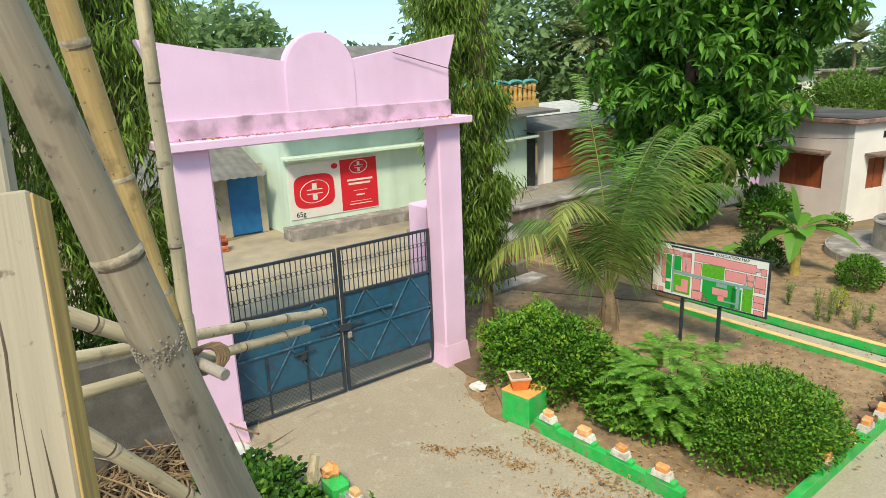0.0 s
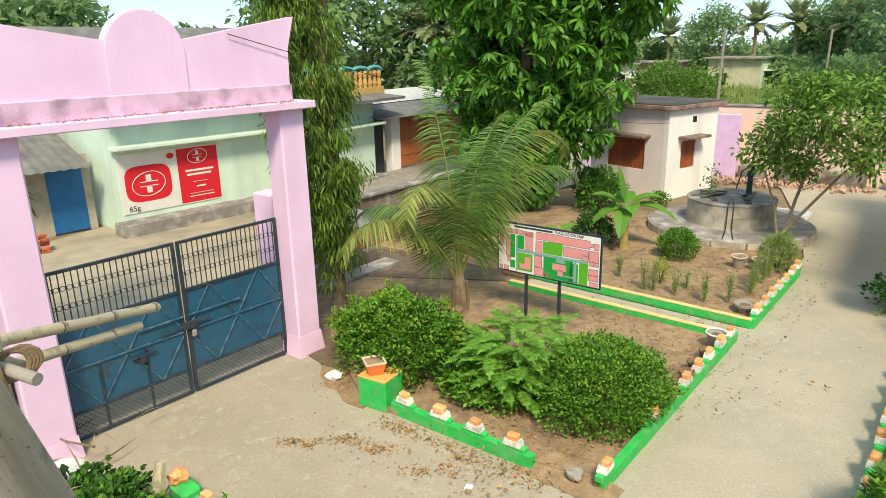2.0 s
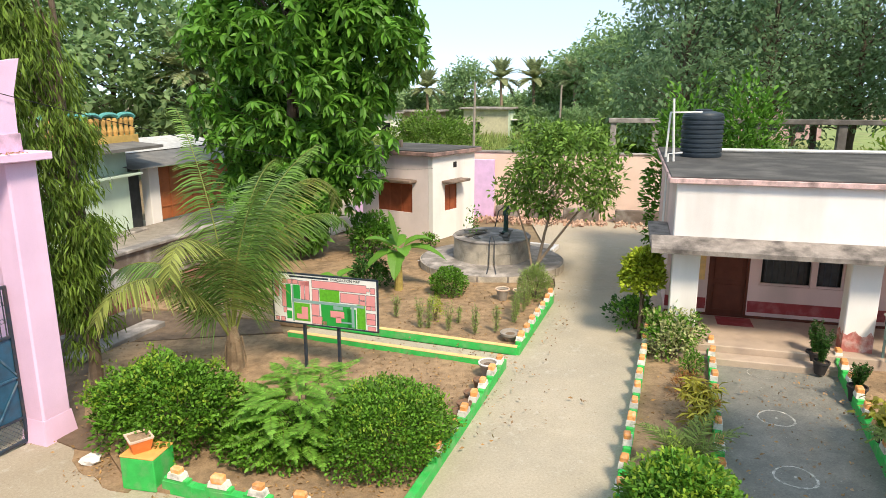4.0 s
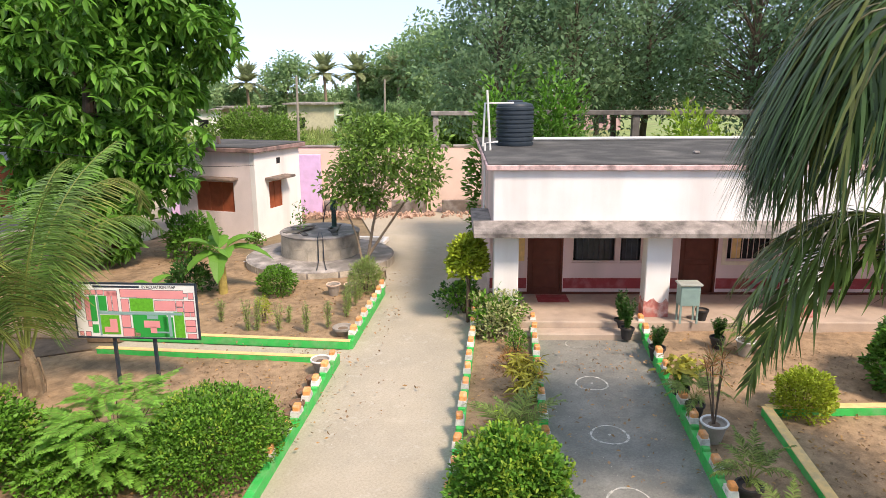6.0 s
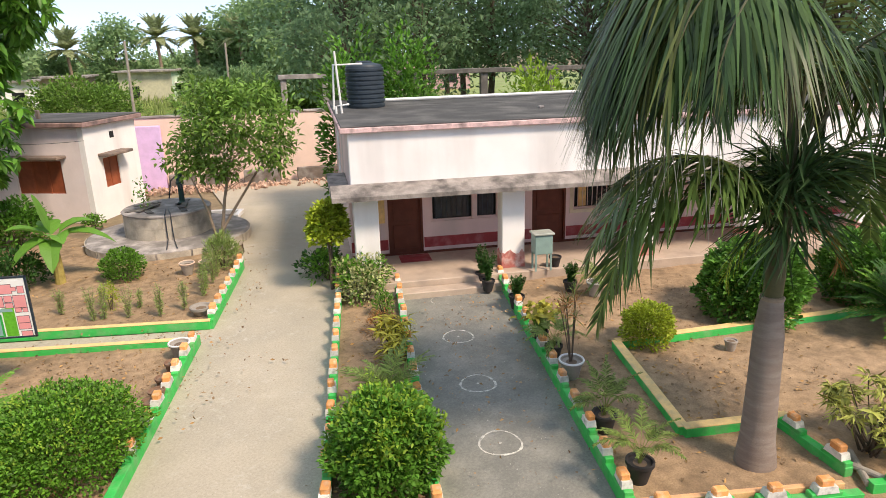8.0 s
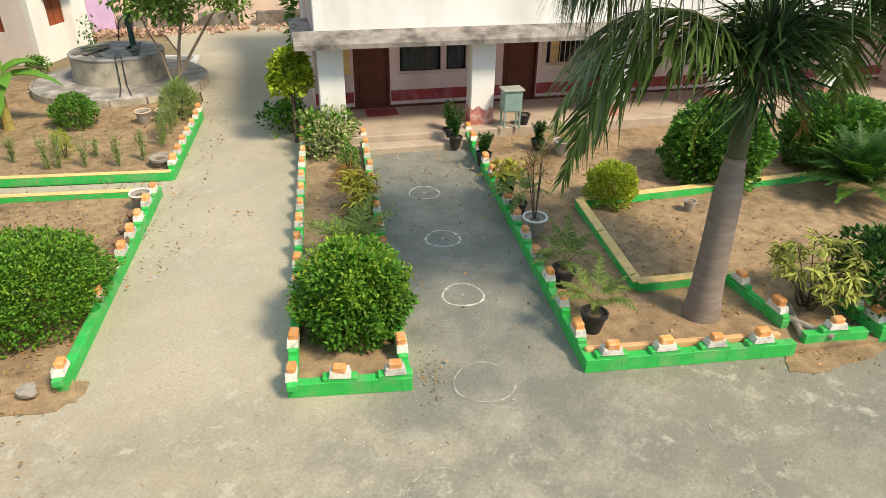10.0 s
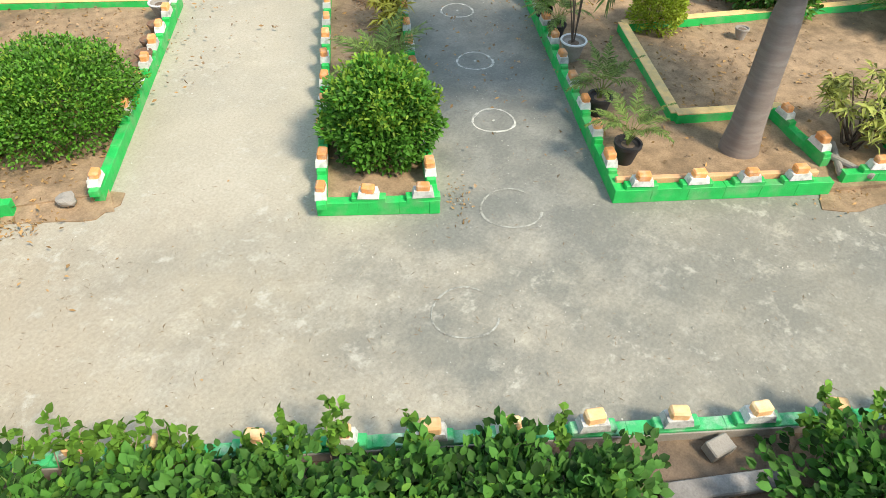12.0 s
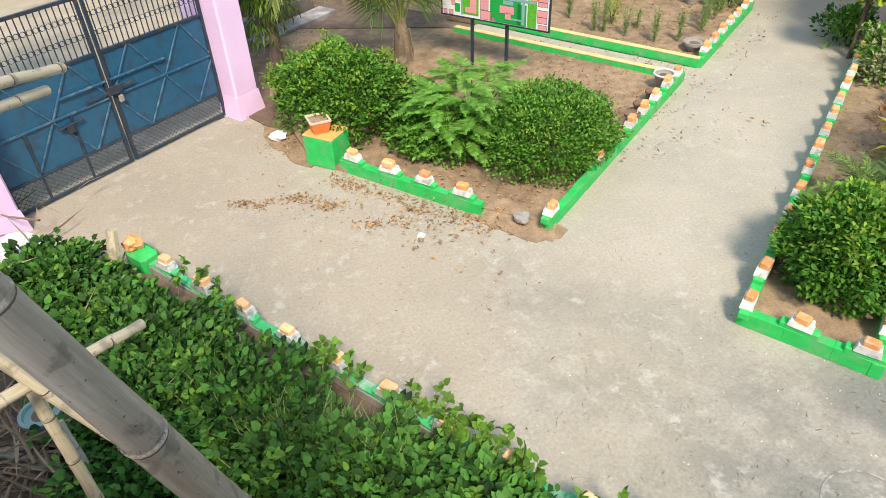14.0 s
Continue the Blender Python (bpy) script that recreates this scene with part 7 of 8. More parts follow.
part("rim", Geo().lathe([(0.195, 0.19), (0.24, 0.195), (0.245, 0.225), (0.205, 0.225), (0.195, 0.19)], 4, m=Matrix.Rotation(radians(45), 4, "Z")), PALE_CLAY, square, "pale worn rim")
part("pot_soil", Geo().lathe([(0.0, 0.2), (0.208, 0.205), (0.0, 0.225)], 4, m=Matrix.Rotation(radians(45), 4, "Z")), SOIL, square)
pot(12.4, 1.68, "small grey plastic pot on bare soil", POT_GREY, POT, 0.75)
potted("tall", 13.0, 7.12, "dark pot with an upright green bush by the steps")
potted("tall", 13.4, 7.5, "dark pot with an upright green bush by the steps")
potted("bush", 12.35, 6.05, "black pot with a clipped dark green plant", size=1.1)
potted("gold", 10.93, 4.83, "black pot with bright yellow leaves", size=1.0)
potted("palm", 10.5, 4.36, "black pot with a small palm beside the kerb")
potted("red", 9.95, 3.8, "pale rimmed pot with tall thin reddish shoots", POT_GREY, 1.25, WHITE_PIPE)
potted("palm", 8.63, 2.74, "black pot with an areca palm beside the kerb", size=1.15)
potted("palm", 7.72, 1.95, "black pot with an areca palm beside the kerb", size=1.15)
potted("bush", 13.85, 5.42, "dark pot with a clipped green plant by the verandah")
potted("palm", 13.9, 4.85, "pale rimmed pot with a small palm by the verandah", POT_GREY, 1.2, WHITE_PIPE)
potted("bush", 14.2, 4.5, "dark pot with a small green plant by the verandah")
pot(14.75, 6.2, "small black pot standing on the verandah edge", POT_DARK, POT, 0.95, 0.3)

# ---- seedlings, weeds and strip-bed plants ----
def seedling(x, y, h, label, material=GRASS, spread=0.12, n=5, length=0.07, width=0.008, name="seedling", group="seedlings in the second bed"):
    t = thing(name, pose(x, y, 0.05), label, "plant", group)
    tuft(t, name, material, n, h, spread, length, width, 0.0)
    return t


for x, y, h in ((7.1, 14.7, 0.75), (7.25, 13.65, 0.85), (7.4, 13.5, 0.9), (7.75, 13.15, 0.75), (8.15, 12.6, 0.8), (8.65, 12.45, 0.8), (8.25, 13.5, 0.5), (9.7, 13.05, 0.95), (9.9, 13.3, 0.9), (10.2, 13.4, 0.9), (6.6, 15.2, 0.7), (9.45, 12.8, 0.85), (10.6, 13.75, 0.8)):
    seedling(x, y, h, "feathery green marigold seedling in bare soil", n=6, spread=0.13, length=0.085, width=0.011)
shrub("round_shrub", 9.3, 15.75, (0.5, 0.5, 0.72), 2600, 0.07, 0.04, LEAF_HEDGE, "small round green shrub in the second bed")
shrub("round_shrub", 11.2, 14.2, (0.4, 0.4, 0.85), 2600, 0.12, 0.02, GRASS, "loose grassy green shrub at the kerb", amount=0.5)
shrub("golden_shrub", 7.85, 14.0, (0.18, 0.18, 0.6), 700, 0.06, 0.02, LEAF_GOLD, "small yellow-green cone shrub")
gold = shrub("golden_shrub", 11.42, 10.55, (0.45, 0.43, 0.9), 2200, 0.13, 0.075, LEAF_GOLD, "yellow-leaved croton on bare stems beside the end wall", z=1.15, amount=0.4)
part("stem", Geo().tube([(0, 0, -1.15), (0.03, 0.02, -0.5), (0, 0, 0.3)], [0.04, 0.035, 0.02], 6).tube([(0.05, 0, -1.15), (0.2, 0.1, 0.3)], [0.03, 0.015], 6), BARK, gold, "thin bare stem")
shrub("leafy_shrub", 12.2, 11.6, (0.5, 0.45, 0.5), 500, 0.12, 0.06, LEAF_DEEP, "low dark weeds beside the end wall", amount=0.6)
shrub("leafy_shrub", 11.35, 9.55, (0.7, 0.5, 0.8), 1500, 0.11, 0.05, LEAF_HEDGE, "straggling green bush with pale flowers at the bed's end", amount=0.9, turn=40, tips=LEAF_CREAM, tip_count=420)
shrub("flowering_shrub", 11.0, 9.15, (0.45, 0.4, 0.8), 700, 0.08, 0.05, LEAF_CREAM, "cream variegated bush in the narrow bed", amount=0.6)
shrub("round_shrub", 10.55, 8.3, (0.2, 0.2, 0.55), 900, 0.07, 0.02, LEAF_HEDGE, "small upright green plant by the kerb")
shrub("dry_shrub", 9.75, 7.75, (0.3, 0.28, 0.45), 500, 0.1, 0.018, LEAF_RUST, "withered brown plant in the narrow bed", amount=0.6)
shrub("leafy_shrub", 11.9, 11.1, (0.5, 0.4, 0.7), 500, 0.12, 0.06, LEAF_HEDGE, "thin green weed at the path's edge", amount=0.7)
areca = thing("areca_palm", pose(7.35, 5.75, 0.08), "small green areca palm in the narrow bed", "palm")
for k in range(15):
    frond(areca, LEAF_ARECA, (0, 0, 0.1), k * 33 + RNG.uniform(-10, 10), RNG.uniform(60, 84), RNG.uniform(0.9, 1.25), RNG.uniform(0.4, 0.8), 32, 0.28, 0.02, rachis=0.008, hang=0.35, bare=0.25, stray=0.2)
def rosette_bush(name, x, y, r, h, tips, per, length, width, material, label, category, z=0.06):
    """An open bush: branching stems that end in rosettes of narrow drooping leaves."""
    t = thing(name, pose(x, y, z), label, category)
    base, out = [], []
    for k in range(tips):
        d = sphere_points(1)[0]
        tip = np.array([d[0] * r, d[1] * r, h * (0.55 + 0.45 * abs(d[2])) * RNG.uniform(0.6, 1.0)])
        if k < 26:
            part("stem", Geo().tube([(RNG.normal(0, 0.06), RNG.normal(0, 0.06), -0.06), tip * (0.45, 0.45, 0.5), tip], [0.016, 0.012, 0.006], 5, caps=False), BARK, t)
        for a in RNG.uniform(0, 2 * math.pi, per):
            base.append(tip + RNG.normal(size=3) * 0.02)
            out.append((math.cos(a), math.sin(a), RNG.uniform(-0.55, 0.6)))
    q = RNG.uniform(0.7, 1.25, len(base))
    part("foliage", leaf_mesh("foliage", material, base, out, length * q, width * q, 0.35), material, t)
    return t


rosette_bush("golden_croton", 9.2, 6.98, 0.26, 0.85, 22, 13, 0.24, 0.045, LEAF_STRIPE, "golden striped croton leaning over the kerb", "croton")
rosette_bush("golden_croton", 8.85, 6.72, 0.2, 0.6, 14, 12, 0.22, 0.04, LEAF_STRIPE, "golden striped croton leaning over the kerb", "croton")
rosette_bush("croton_bush", 9.95, -0.55, 0.58, 1.25, 52, 15, 0.2, 0.04, LEAF_CROTON, "variegated yellow and green croton bush with bare stems by the kerb", "croton")
shrub("leafy_shrub", 10.5, -1.5, (0.8, 0.7, 1.2), 2500, 0.12, 0.06, LEAF_DEEP, "dark green bush beside the croton", amount=0.4)
cyc = thing("cycad", pose(14.75, -1.0, 0.1), "low dark green cycad with stiff fronds", "cycad")
for k in range(60):
    frond(cyc, LEAF_DEEP if k % 3 else LEAF_HEDGE, (0, 0, 0.3), k * 137.5, 18 + (k % 6) * 12, 1.25, 0.42, 46, 0.24, 0.022, rachis=0.01, hang=0.1, bare=0.08, vee=0.35, spread=1.2)

# feathery shrub in the front bed
fern = thing("feathery_shrub", pose(3.0, 9.75, 0.05), "bright green feathery leaved shrub between clipped shrubs", "shrub")
g = Geo()
for k in range(230):
    d = sphere_points(1)[0]
    d[2] = abs(d[2])
    tip = d * (0.92, 0.88, 0.95) * RNG.uniform(0.6, 1.0) + (0, 0, 0.42)
    if k % 3 == 0:
        tip[2] = RNG.uniform(0.15, 0.55)
    if k % 5 == 0:
        g.tube([(0, 0, -0.05), tip * (0.4, 0.4, 0.5), tip], [0.018, 0.012, 0.005], 5, caps=False)
    head = math.degrees(math.atan2(d[1], d[0])) + RNG.uniform(-50, 50)
    frond(fern, LEAF_FERN, tip, head, RNG.uniform(-8, 24), RNG.uniform(0.4, 0.55), RNG.uniform(0.05, 0.14), 14, 0.125, 0.03, rachis=0.004, hang=0.06, bare=0.1, vee=0.0, spread=1.5, stray=0.03, lead=0.2)
part("stem", g, BARK, fern)
shrub("leafy_shrub", 2.5, 9.75, (0.95, 0.8, 0.62), 3500, 0.085, 0.045, LEAF_HEDGE, "dense green shrub under the feathery leaves", turn=-45)

# banana plant
def banana_leaf(parent, start, heading, rise, length, drop, width, label=""):
    h = np.array([math.cos(radians(heading)), math.sin(radians(heading)), 0])
    side = np.array([-h[1], h[0], 0])
    g = Geo()
    rows, n = [], 14
    for k in np.linspace(0, 1, n):
        c = np.array(start) + h * length * math.cos(radians(rise)) * k + np.array([0, 0, length * math.sin(radians(rise)) * k - drop * k**2])
        w = width * (math.sin(math.pi * min(1, 0.12 + k * 0.9)) ** 0.6 if k > 0.16 else 0.08) / 2
        t = RNG.uniform(0.85, 1.1)
        rows += [c + side * w * t + np.array([0, 0, w * 0.35]), c, c - side * w * RNG.uniform(0.85, 1.1) + np.array([0, 0, w * 0.35])]
    g.add(rows, [(i * 3 + j, i * 3 + j + 1, i * 3 + j + 4, i * 3 + j + 3) for i in range(n - 1) for j in (0, 1)])
    part("leaf", g, LEAF_BANANA, parent, label)


def banana(x, y, size, leaves, label):
    t = thing("banana_plant", pose(x, y, 0.05), label, "banana plant", "banana plants")
    part("stalk", Geo().tube([(0, 0, -0.05), (0.02, 0, 0.5 * size), (0.03, 0.02, 1.05 * size)], [0.11 * size, 0.085 * size, 0.05 * size], 10), surface("banana_stalk", (0.38, 0.30, 0.09), 0.6, vary=0.3, scale=6), t)
    for a, r, ln, dr in leaves:
        banana_leaf(t, (0.03, 0.02, 0.95 * size), a, r, ln * size, dr * size * 1.35, 0.46 * size)
    return t


banana(8.3, 16.95, 1.2, ((140, 78, 1.15, 0.1), (164, 42, 1.1, 0.3), (178, 10, 0.9, 0.4), (-20, 44, 1.2, 0.45), (-38, 24, 1.3, 0.55), (-100, 42, 0.8, 0.4), (70, 48, 0.9, 0.3), (235, 20, 0.8, 0.6)), "young banana plant with torn drooping green leaves and yellow stalk")
banana(6.2, 16.6, 0.7, ((20, 30, 1.2, 0.3), (60, 15, 1.1, 0.4), (-60, 25, 0.9, 0.3), (140, 35, 0.9, 0.3)), "small banana shoot with one broad leaf")
shrub("leafy_shrub", 7.6, 17.4, (0.6, 0.5, 0.9), 1400, 0.12, 0.05, LEAF_DEEP, "dark leafy weed beside the banana plant", amount=0.5)
shrub("leafy_shrub", 9.6, 21.6, (0.8, 0.7, 1.3), 2200, 0.16, 0.07, LEAF_TREE, "leafy suckers at the foot of the shade tree", amount=0.5)
shrub("leafy_shrub", 12.0, 22.9 - 1.2, (0.3, 0.3, 0.4), 400, 0.1, 0.05, LEAF_HEDGE, "small weed at the hut wall", amount=0.5)

# ---- metal bin, paper, stones, stump ----
bn = thing("metal_bin", BLOCK @ pose(0.85, -0.32, 0.3), "grey-green metal box on legs beside the column", "bin")
part("box", Geo().box((-0.22, -0.16, 0.42), (0.22, 0.16, 0.9), 0.012), BIN_GREEN, bn)
part("lid", Geo().box((-0.26, -0.2, 0.9), (0.26, 0.2, 0.95), 0.012), surface("grey_lid", (0.4, 0.42, 0.38), 0.6, vary=0.15), bn, "pale flat lid")
for sx in (-0.19, 0.19):
    for sy in (-0.13, 0.13):
        part("leg", Geo().box((sx - 0.02, sy - 0.02, 0), (sx + 0.02, sy + 0.02, 0.42)), BIN_GREEN, bn)


def crumple(name, x, y, z, size, material, label, category, flat=0.5, seed=1):
    r = np.random.default_rng(seed)
    bm = bmesh.new()
    bmesh.ops.create_icosphere(bm, subdivisions=2, radius=size)
    for v in bm.verts:
        v.co *= r.uniform(0.7, 1.25)
        v.co.z = v.co.z * flat + size * flat * 0.8
    me = bpy.data.meshes.new(name)
    bm.to_mesh(me)
    bm.free()
    me.materials.append(material)
    ob = new(name, me)
    ob.matrix_world = pose(x, y, z, 0, 0, seed * 40)
    return tagged(ob, label, category)


crumple("paper_scrap", -0.1, 10.95, 0.015, 0.15, PAPER, "crumpled white paper scrap on the concrete", "litter", 0.5, 2)
crumple("paper_scrap", 1.52, 7.42, 0.0, 0.06, PAPER, "small crumpled white scrap by the kerb", "litter", 0.5, 3)
crumple("plastic_sack", -3.75, 8.65, 0.02, 0.28, PAPER, "white plastic sack at the pillar's foot", "sack", 0.7, 4)
for k, (x, y, s) in enumerate(((4.45, 11.0, 0.16), (4.7, 10.85, 0.12), (4.3, 11.2, 0.1), (4.9, 11.0, 0.14), (2.95, 7.25, 0.12))):
    crumple("rough_stone", x, y, 0.06, s, POT_GREY, "rough pale grey stone on the soil", "stone", 0.6, 10 + k)
whole("cement_block", Geo().box((-0.12, -0.08, 0), (0.12, 0.08, 0.13), 0.012), POT_GREY, "broken grey cement block behind the kerb", "block", m=pose(4.1, -0.42, 0.05, 8, 0, -30))
whole("drain_slab", Geo().box((-0.6, -0.09, 0), (0.6, 0.09, 0.07), 0.012), MOULD, "narrow grey cement slab in the gap of the hedge", "slab", m=pose(3.8, -0.6, 0.05, 0, 0, -48))
whole("broken_post", Geo().tube([(-2.5, 7.75, 0), (-2.42, 7.85, 0.35), (-2.36, 7.92, 0.68)], [0.09, 0.085, 0.07], 7), BAMBOO, "split grey wooden post at the kerb's end", "post")
whole("kerb_end_lump", Geo().box((-0.2, -0.14, 0), (0.2, 0.14, 0.42), 0.05), GREEN_PAINT, "green painted rough end of the near kerb", "kerb block", m=pose(-2.12, 7.98, -0.12, 4, 3, -50))
crumple("orange_brick_lump", -2.2, 8.0, 0.28, 0.13, ORANGE_PAINT, "broken orange painted brick on the kerb's end", "brick", 0.9, 21)
for k, (x, y, z, r) in enumerate(((9.35, -0.45, 0.1, 20), (9.25, -0.6, 0.12, 75))):
    whole("loose_pipe", Geo().tube([(-0.35, 0, 0.04), (0.35, 0, 0.06)], 0.045, 10), POT_GREY, "short grey pipe lying by the kerb", "pipe", m=pose(x, y, z, 0, 0, r))

# ---- bamboo scaffold and plank beside the balcony ----
def bamboo(name, a, b, r0, r1, material, label, gap=0.42, parent=None, group="bamboo scaffold poles"):
    """A bamboo pole with swollen nodes."""
    a, b = np.array(a, float), np.array(b, float)
    run = np.linalg.norm(b - a)
    d = Vector((b - a) / run)
    t = thing(name, Matrix.Translation(a) @ d.to_track_quat("Z", "X").to_matrix().to_4x4(), label, "bamboo pole", group)
    up = np.array([0, 0, 1.0])
    pts, rad = [], []
    first = RNG.uniform(0.1, gap)
    edges = [0] + list(np.arange(first, run, gap)) + [run]
    for e0, e1 in zip(edges, edges[1:]):
        for k in ((0.02, 0.5, 0.98) if e1 - e0 > 0.1 else (0.5,)):
            q = e0 + (e1 - e0) * k
            pts.append(up * q + RNG.normal(size=3) * 0.002)
            rad.append((r0 + (r1 - r0) * q / run) * (1.0 if k == 0.5 else 1.03))
    part("culm", Geo().tube(pts, rad, 18), material, t, smooth=True)
    for e in edges[1:-1]:
        r = r0 + (r1 - r0) * e / run
        part("node", Geo().tube([up * (e - 0.014), up * (e - 0.004), up * (e + 0.004), up * (e + 0.014)], [r * 1.02, r * 1.085, r * 1.085, r * 1.02], 18), BAMBOO_NODE, t, smooth=True)
        part("node_scar", Geo().tube([up * (e - 0.022), up * (e - 0.0145)], [r * 1.034, r * 1.034], 18), BARK, t, "dark scar below the node")
    return t


PROP = bamboo("bamboo_pole", (-0.33, 2.78, 0.0), (-1.37, 1.54, 6.3), 0.135, 0.052, BAMBOO_GREY, "thick grey bamboo prop leaning past the balcony", 0.98)
knot = Geo()
PA, PB = np.array((-0.33, 2.78, 0.0)), np.array((-1.37, 1.54, 6.3))
for u, n in ((0.78, 260), (0.53, 200)):
    for k in range(n):
        d = sphere_points(1)[0]
        ax = (PB - PA) / np.linalg.norm(PB - PA)
        d -= ax * d.dot(ax)
        d /= np.linalg.norm(d)
        r = 0.135 + (0.052 - 0.135) * u
        c = (PB - PA) * u + d * r * 1.045 + ax * RNG.normal(0, 0.02)
        c = np.array(PROP.matrix_world.to_3x3().transposed() @ Vector(c))
        s2 = RNG.uniform(0.0014, 0.0038)
        knot.box(c - s2, c + s2, s2 * 0.5)
tagged(part("knot_crust", knot, POT_GREY, PROP, "pale warty crust round the knots"), kind="stuff")
bamboo("bamboo_pole", (-1.46, 2.8, 3.9), (-1.57, 2.22, 6.4), 0.05, 0.045, BAMBOO_GOLD, "golden bamboo pole tied behind the prop", 0.5)
bamboo("bamboo_pole", (-1.55, 2.85, 0.0), (-1.55, 2.93, 6.6), 0.036, 0.03, BAMBOO, "slim upright pale bamboo pole", 0.36)
bamboo("bamboo_pole", (-2.3, 2.2, 4.6), (-1.25, 4.45, 4.02), 0.033, 0.03, BAMBOO, "pale bamboo pole lying level", 0.38)
bamboo("bamboo_pole", (-2.3, 2.1, 4.43), (-1.35, 4.3, 3.95), 0.033, 0.029, BAMBOO, "pale bamboo pole lying level", 0.38)
bamboo("bamboo_pole", (-1.95, 2.1, 5.05), (-1.45, 2.9, 4.35), 0.036, 0.034, BAMBOO, "grey bamboo cross pole", 0.4)
bamboo("bamboo_pole", (-1.66, 2.53, 3.22), (-1.04, 3.22, 2.98), 0.034, 0.03, BAMBOO, "short pale bamboo pole of the lower tier", 0.3)
bamboo("bamboo_pole", (-1.53, 2.69, 3.47), (-1.2, 2.76, 2.52), 0.034, 0.032, BAMBOO, "pale bamboo brace of the lower tier", 0.4)
bamboo("bamboo_pole", (-2.43, 4.65, 0.9), (-2.24, 4.3, 0.08), 0.045, 0.05, BAMBOO_GREY, "grey stub of bamboo leaning in the brushwood", 0.4)
bamboo("bamboo_pole", (-3.4, 5.2, 0.16), (-1.85, 4.35, 0.16), 0.035, 0.03, BAMBOO_GREY, "thin grey bamboo lying in the brushwood", 0.5)
bamboo("bamboo_pole", (-1.7, 1.85, 4.8), (-1.25, 2.45, 3.8), 0.03, 0.028, BAMBOO, "thin grey bamboo brace", 0.4)
whole("steel_pipe", Geo().tube([(-1.7, 2.9, 4.46), (-1.3, 2.65, 4.41)], 0.026, 14), POT_GREY, "short grey steel pipe end tied to the poles", "pipe")
for k in range(4):
    whole("rope_turn", Geo().tube([(-1.45 + 0.01 * k + 0.06 * math.cos(w), 2.78 + 0.05 * math.cos(w) + 0.012 * k, 4.42 + 0.065 * math.sin(w)) for w in np.linspace(0, 2 * math.pi, 14)], 0.011, 6), STRAW, "brown coir rope tied round the poles", "rope", "rope turns")
UPW = (Vector((-0.79, 0.85, 5.54)) - Vector((-0.73, 0.74, 5.17))).normalized()
SIDE = (Vector((0.95, 0.3, 0)) - UPW * UPW.dot(Vector((0.95, 0.3, 0)))).normalized()
DEEP = UPW.cross(SIDE)
PL = Matrix((SIDE, DEEP, UPW)).transposed().to_4x4()
PL.translation = (-0.79, 0.85, 5.54)
plank = thing("timber_plank", PL, "weathered pale timber plank standing by the balcony", "plank")
part("face_board", Geo().box((-0.32, 0.0, -5.75), (0.0, 0.075, 0.0), 0.004), PLANK, plank)
part("cut_edge", Geo().box((0.0005, 0.002, -5.75), (0.004, 0.073, -0.005), 0.001), PLANK_EDGE, plank, "raw yellow cut edge")
part("rear_board", Geo().box((-0.4, 0.08, -5.75), (-0.045, 0.12, 0.3), 0.004), PLANK, plank, "second grey board behind")
for x, z0, z1 in ((-0.05, -1.1, -0.25), (-0.1, -0.6, -0.02), (-0.16, -1.2, -0.4), (-0.03, -0.5, -0.3), (-0.2, -0.7, -0.1), (-0.24, -1.4, -0.5), (-0.13, -1.6, -0.9), (-0.07, -1.5, -1.1), (-0.28, -1.0, -0.2), (-0.18, -0.35, -0.01), (-0.115, -0.9, -0.3), (-0.225, -0.45, -0.02), (-0.06, -0.35, -0.05), (-0.145, -1.0, -0.55), (-0.26, -0.8, -0.35), (-0.04, -0.95, -0.6)):
    part("crack", Geo().tube([(x, 0.0, z0), (x + 0.006, -0.0006, (z0 + z1) / 2), (x, 0.0, z1)], [0.0004, 0.0019, 0.0004], 4), BARK, plank, "dark drying crack")
LIE = Geo()
for k in range(420):
    x, y = (RNG.normal(-5.4, 0.6), RNG.normal(8.6, 0.6)) if k % 9 else (RNG.normal(-2.85, 0.35), RNG.normal(5.0, 0.6))
    a, ln = RNG.normal(1.9, 0.8), RNG.uniform(0.4, 1.5)
    z = abs(RNG.normal(0.1, 0.14))
    d = np.array([math.cos(a), math.sin(a), RNG.uniform(-0.15, 0.15)]) * ln / 2
    c = np.array([x, y, z + 0.06])
    LIE.tube([c - d, c + RNG.normal(size=3) * 0.05, c + d], [0.018, 0.014, 0.008], 5, caps=False)
whole("brushwood_pile", LIE, STRAW, "pile of dry brown branches below the balcony", "brushwood", kind="stuff")
p = np.column_stack([RNG.normal(-5.3, 0.75, 900), RNG.normal(8.5, 0.7, 900), np.abs(RNG.normal(0.12, 0.14, 900)) + 0.06])
p[600:, :2] += (2.5, -3.4)
tagged(new("dry_frond_strips", leaf_mesh("dry_frond_strips", DRY_STRIP, p, RNG.normal(size=p.shape) * (1, 1, 0.25), RNG.uniform(0.3, 0.9, 900), 0.03, 0.1)), "dry brown palm leaf strips on the brushwood", "brushwood", kind="stuff")
pot(-2.85, 5.3, "grey bucket-like pot among the brushwood", BIN_GREEN, POT, 1.2, 0.1)

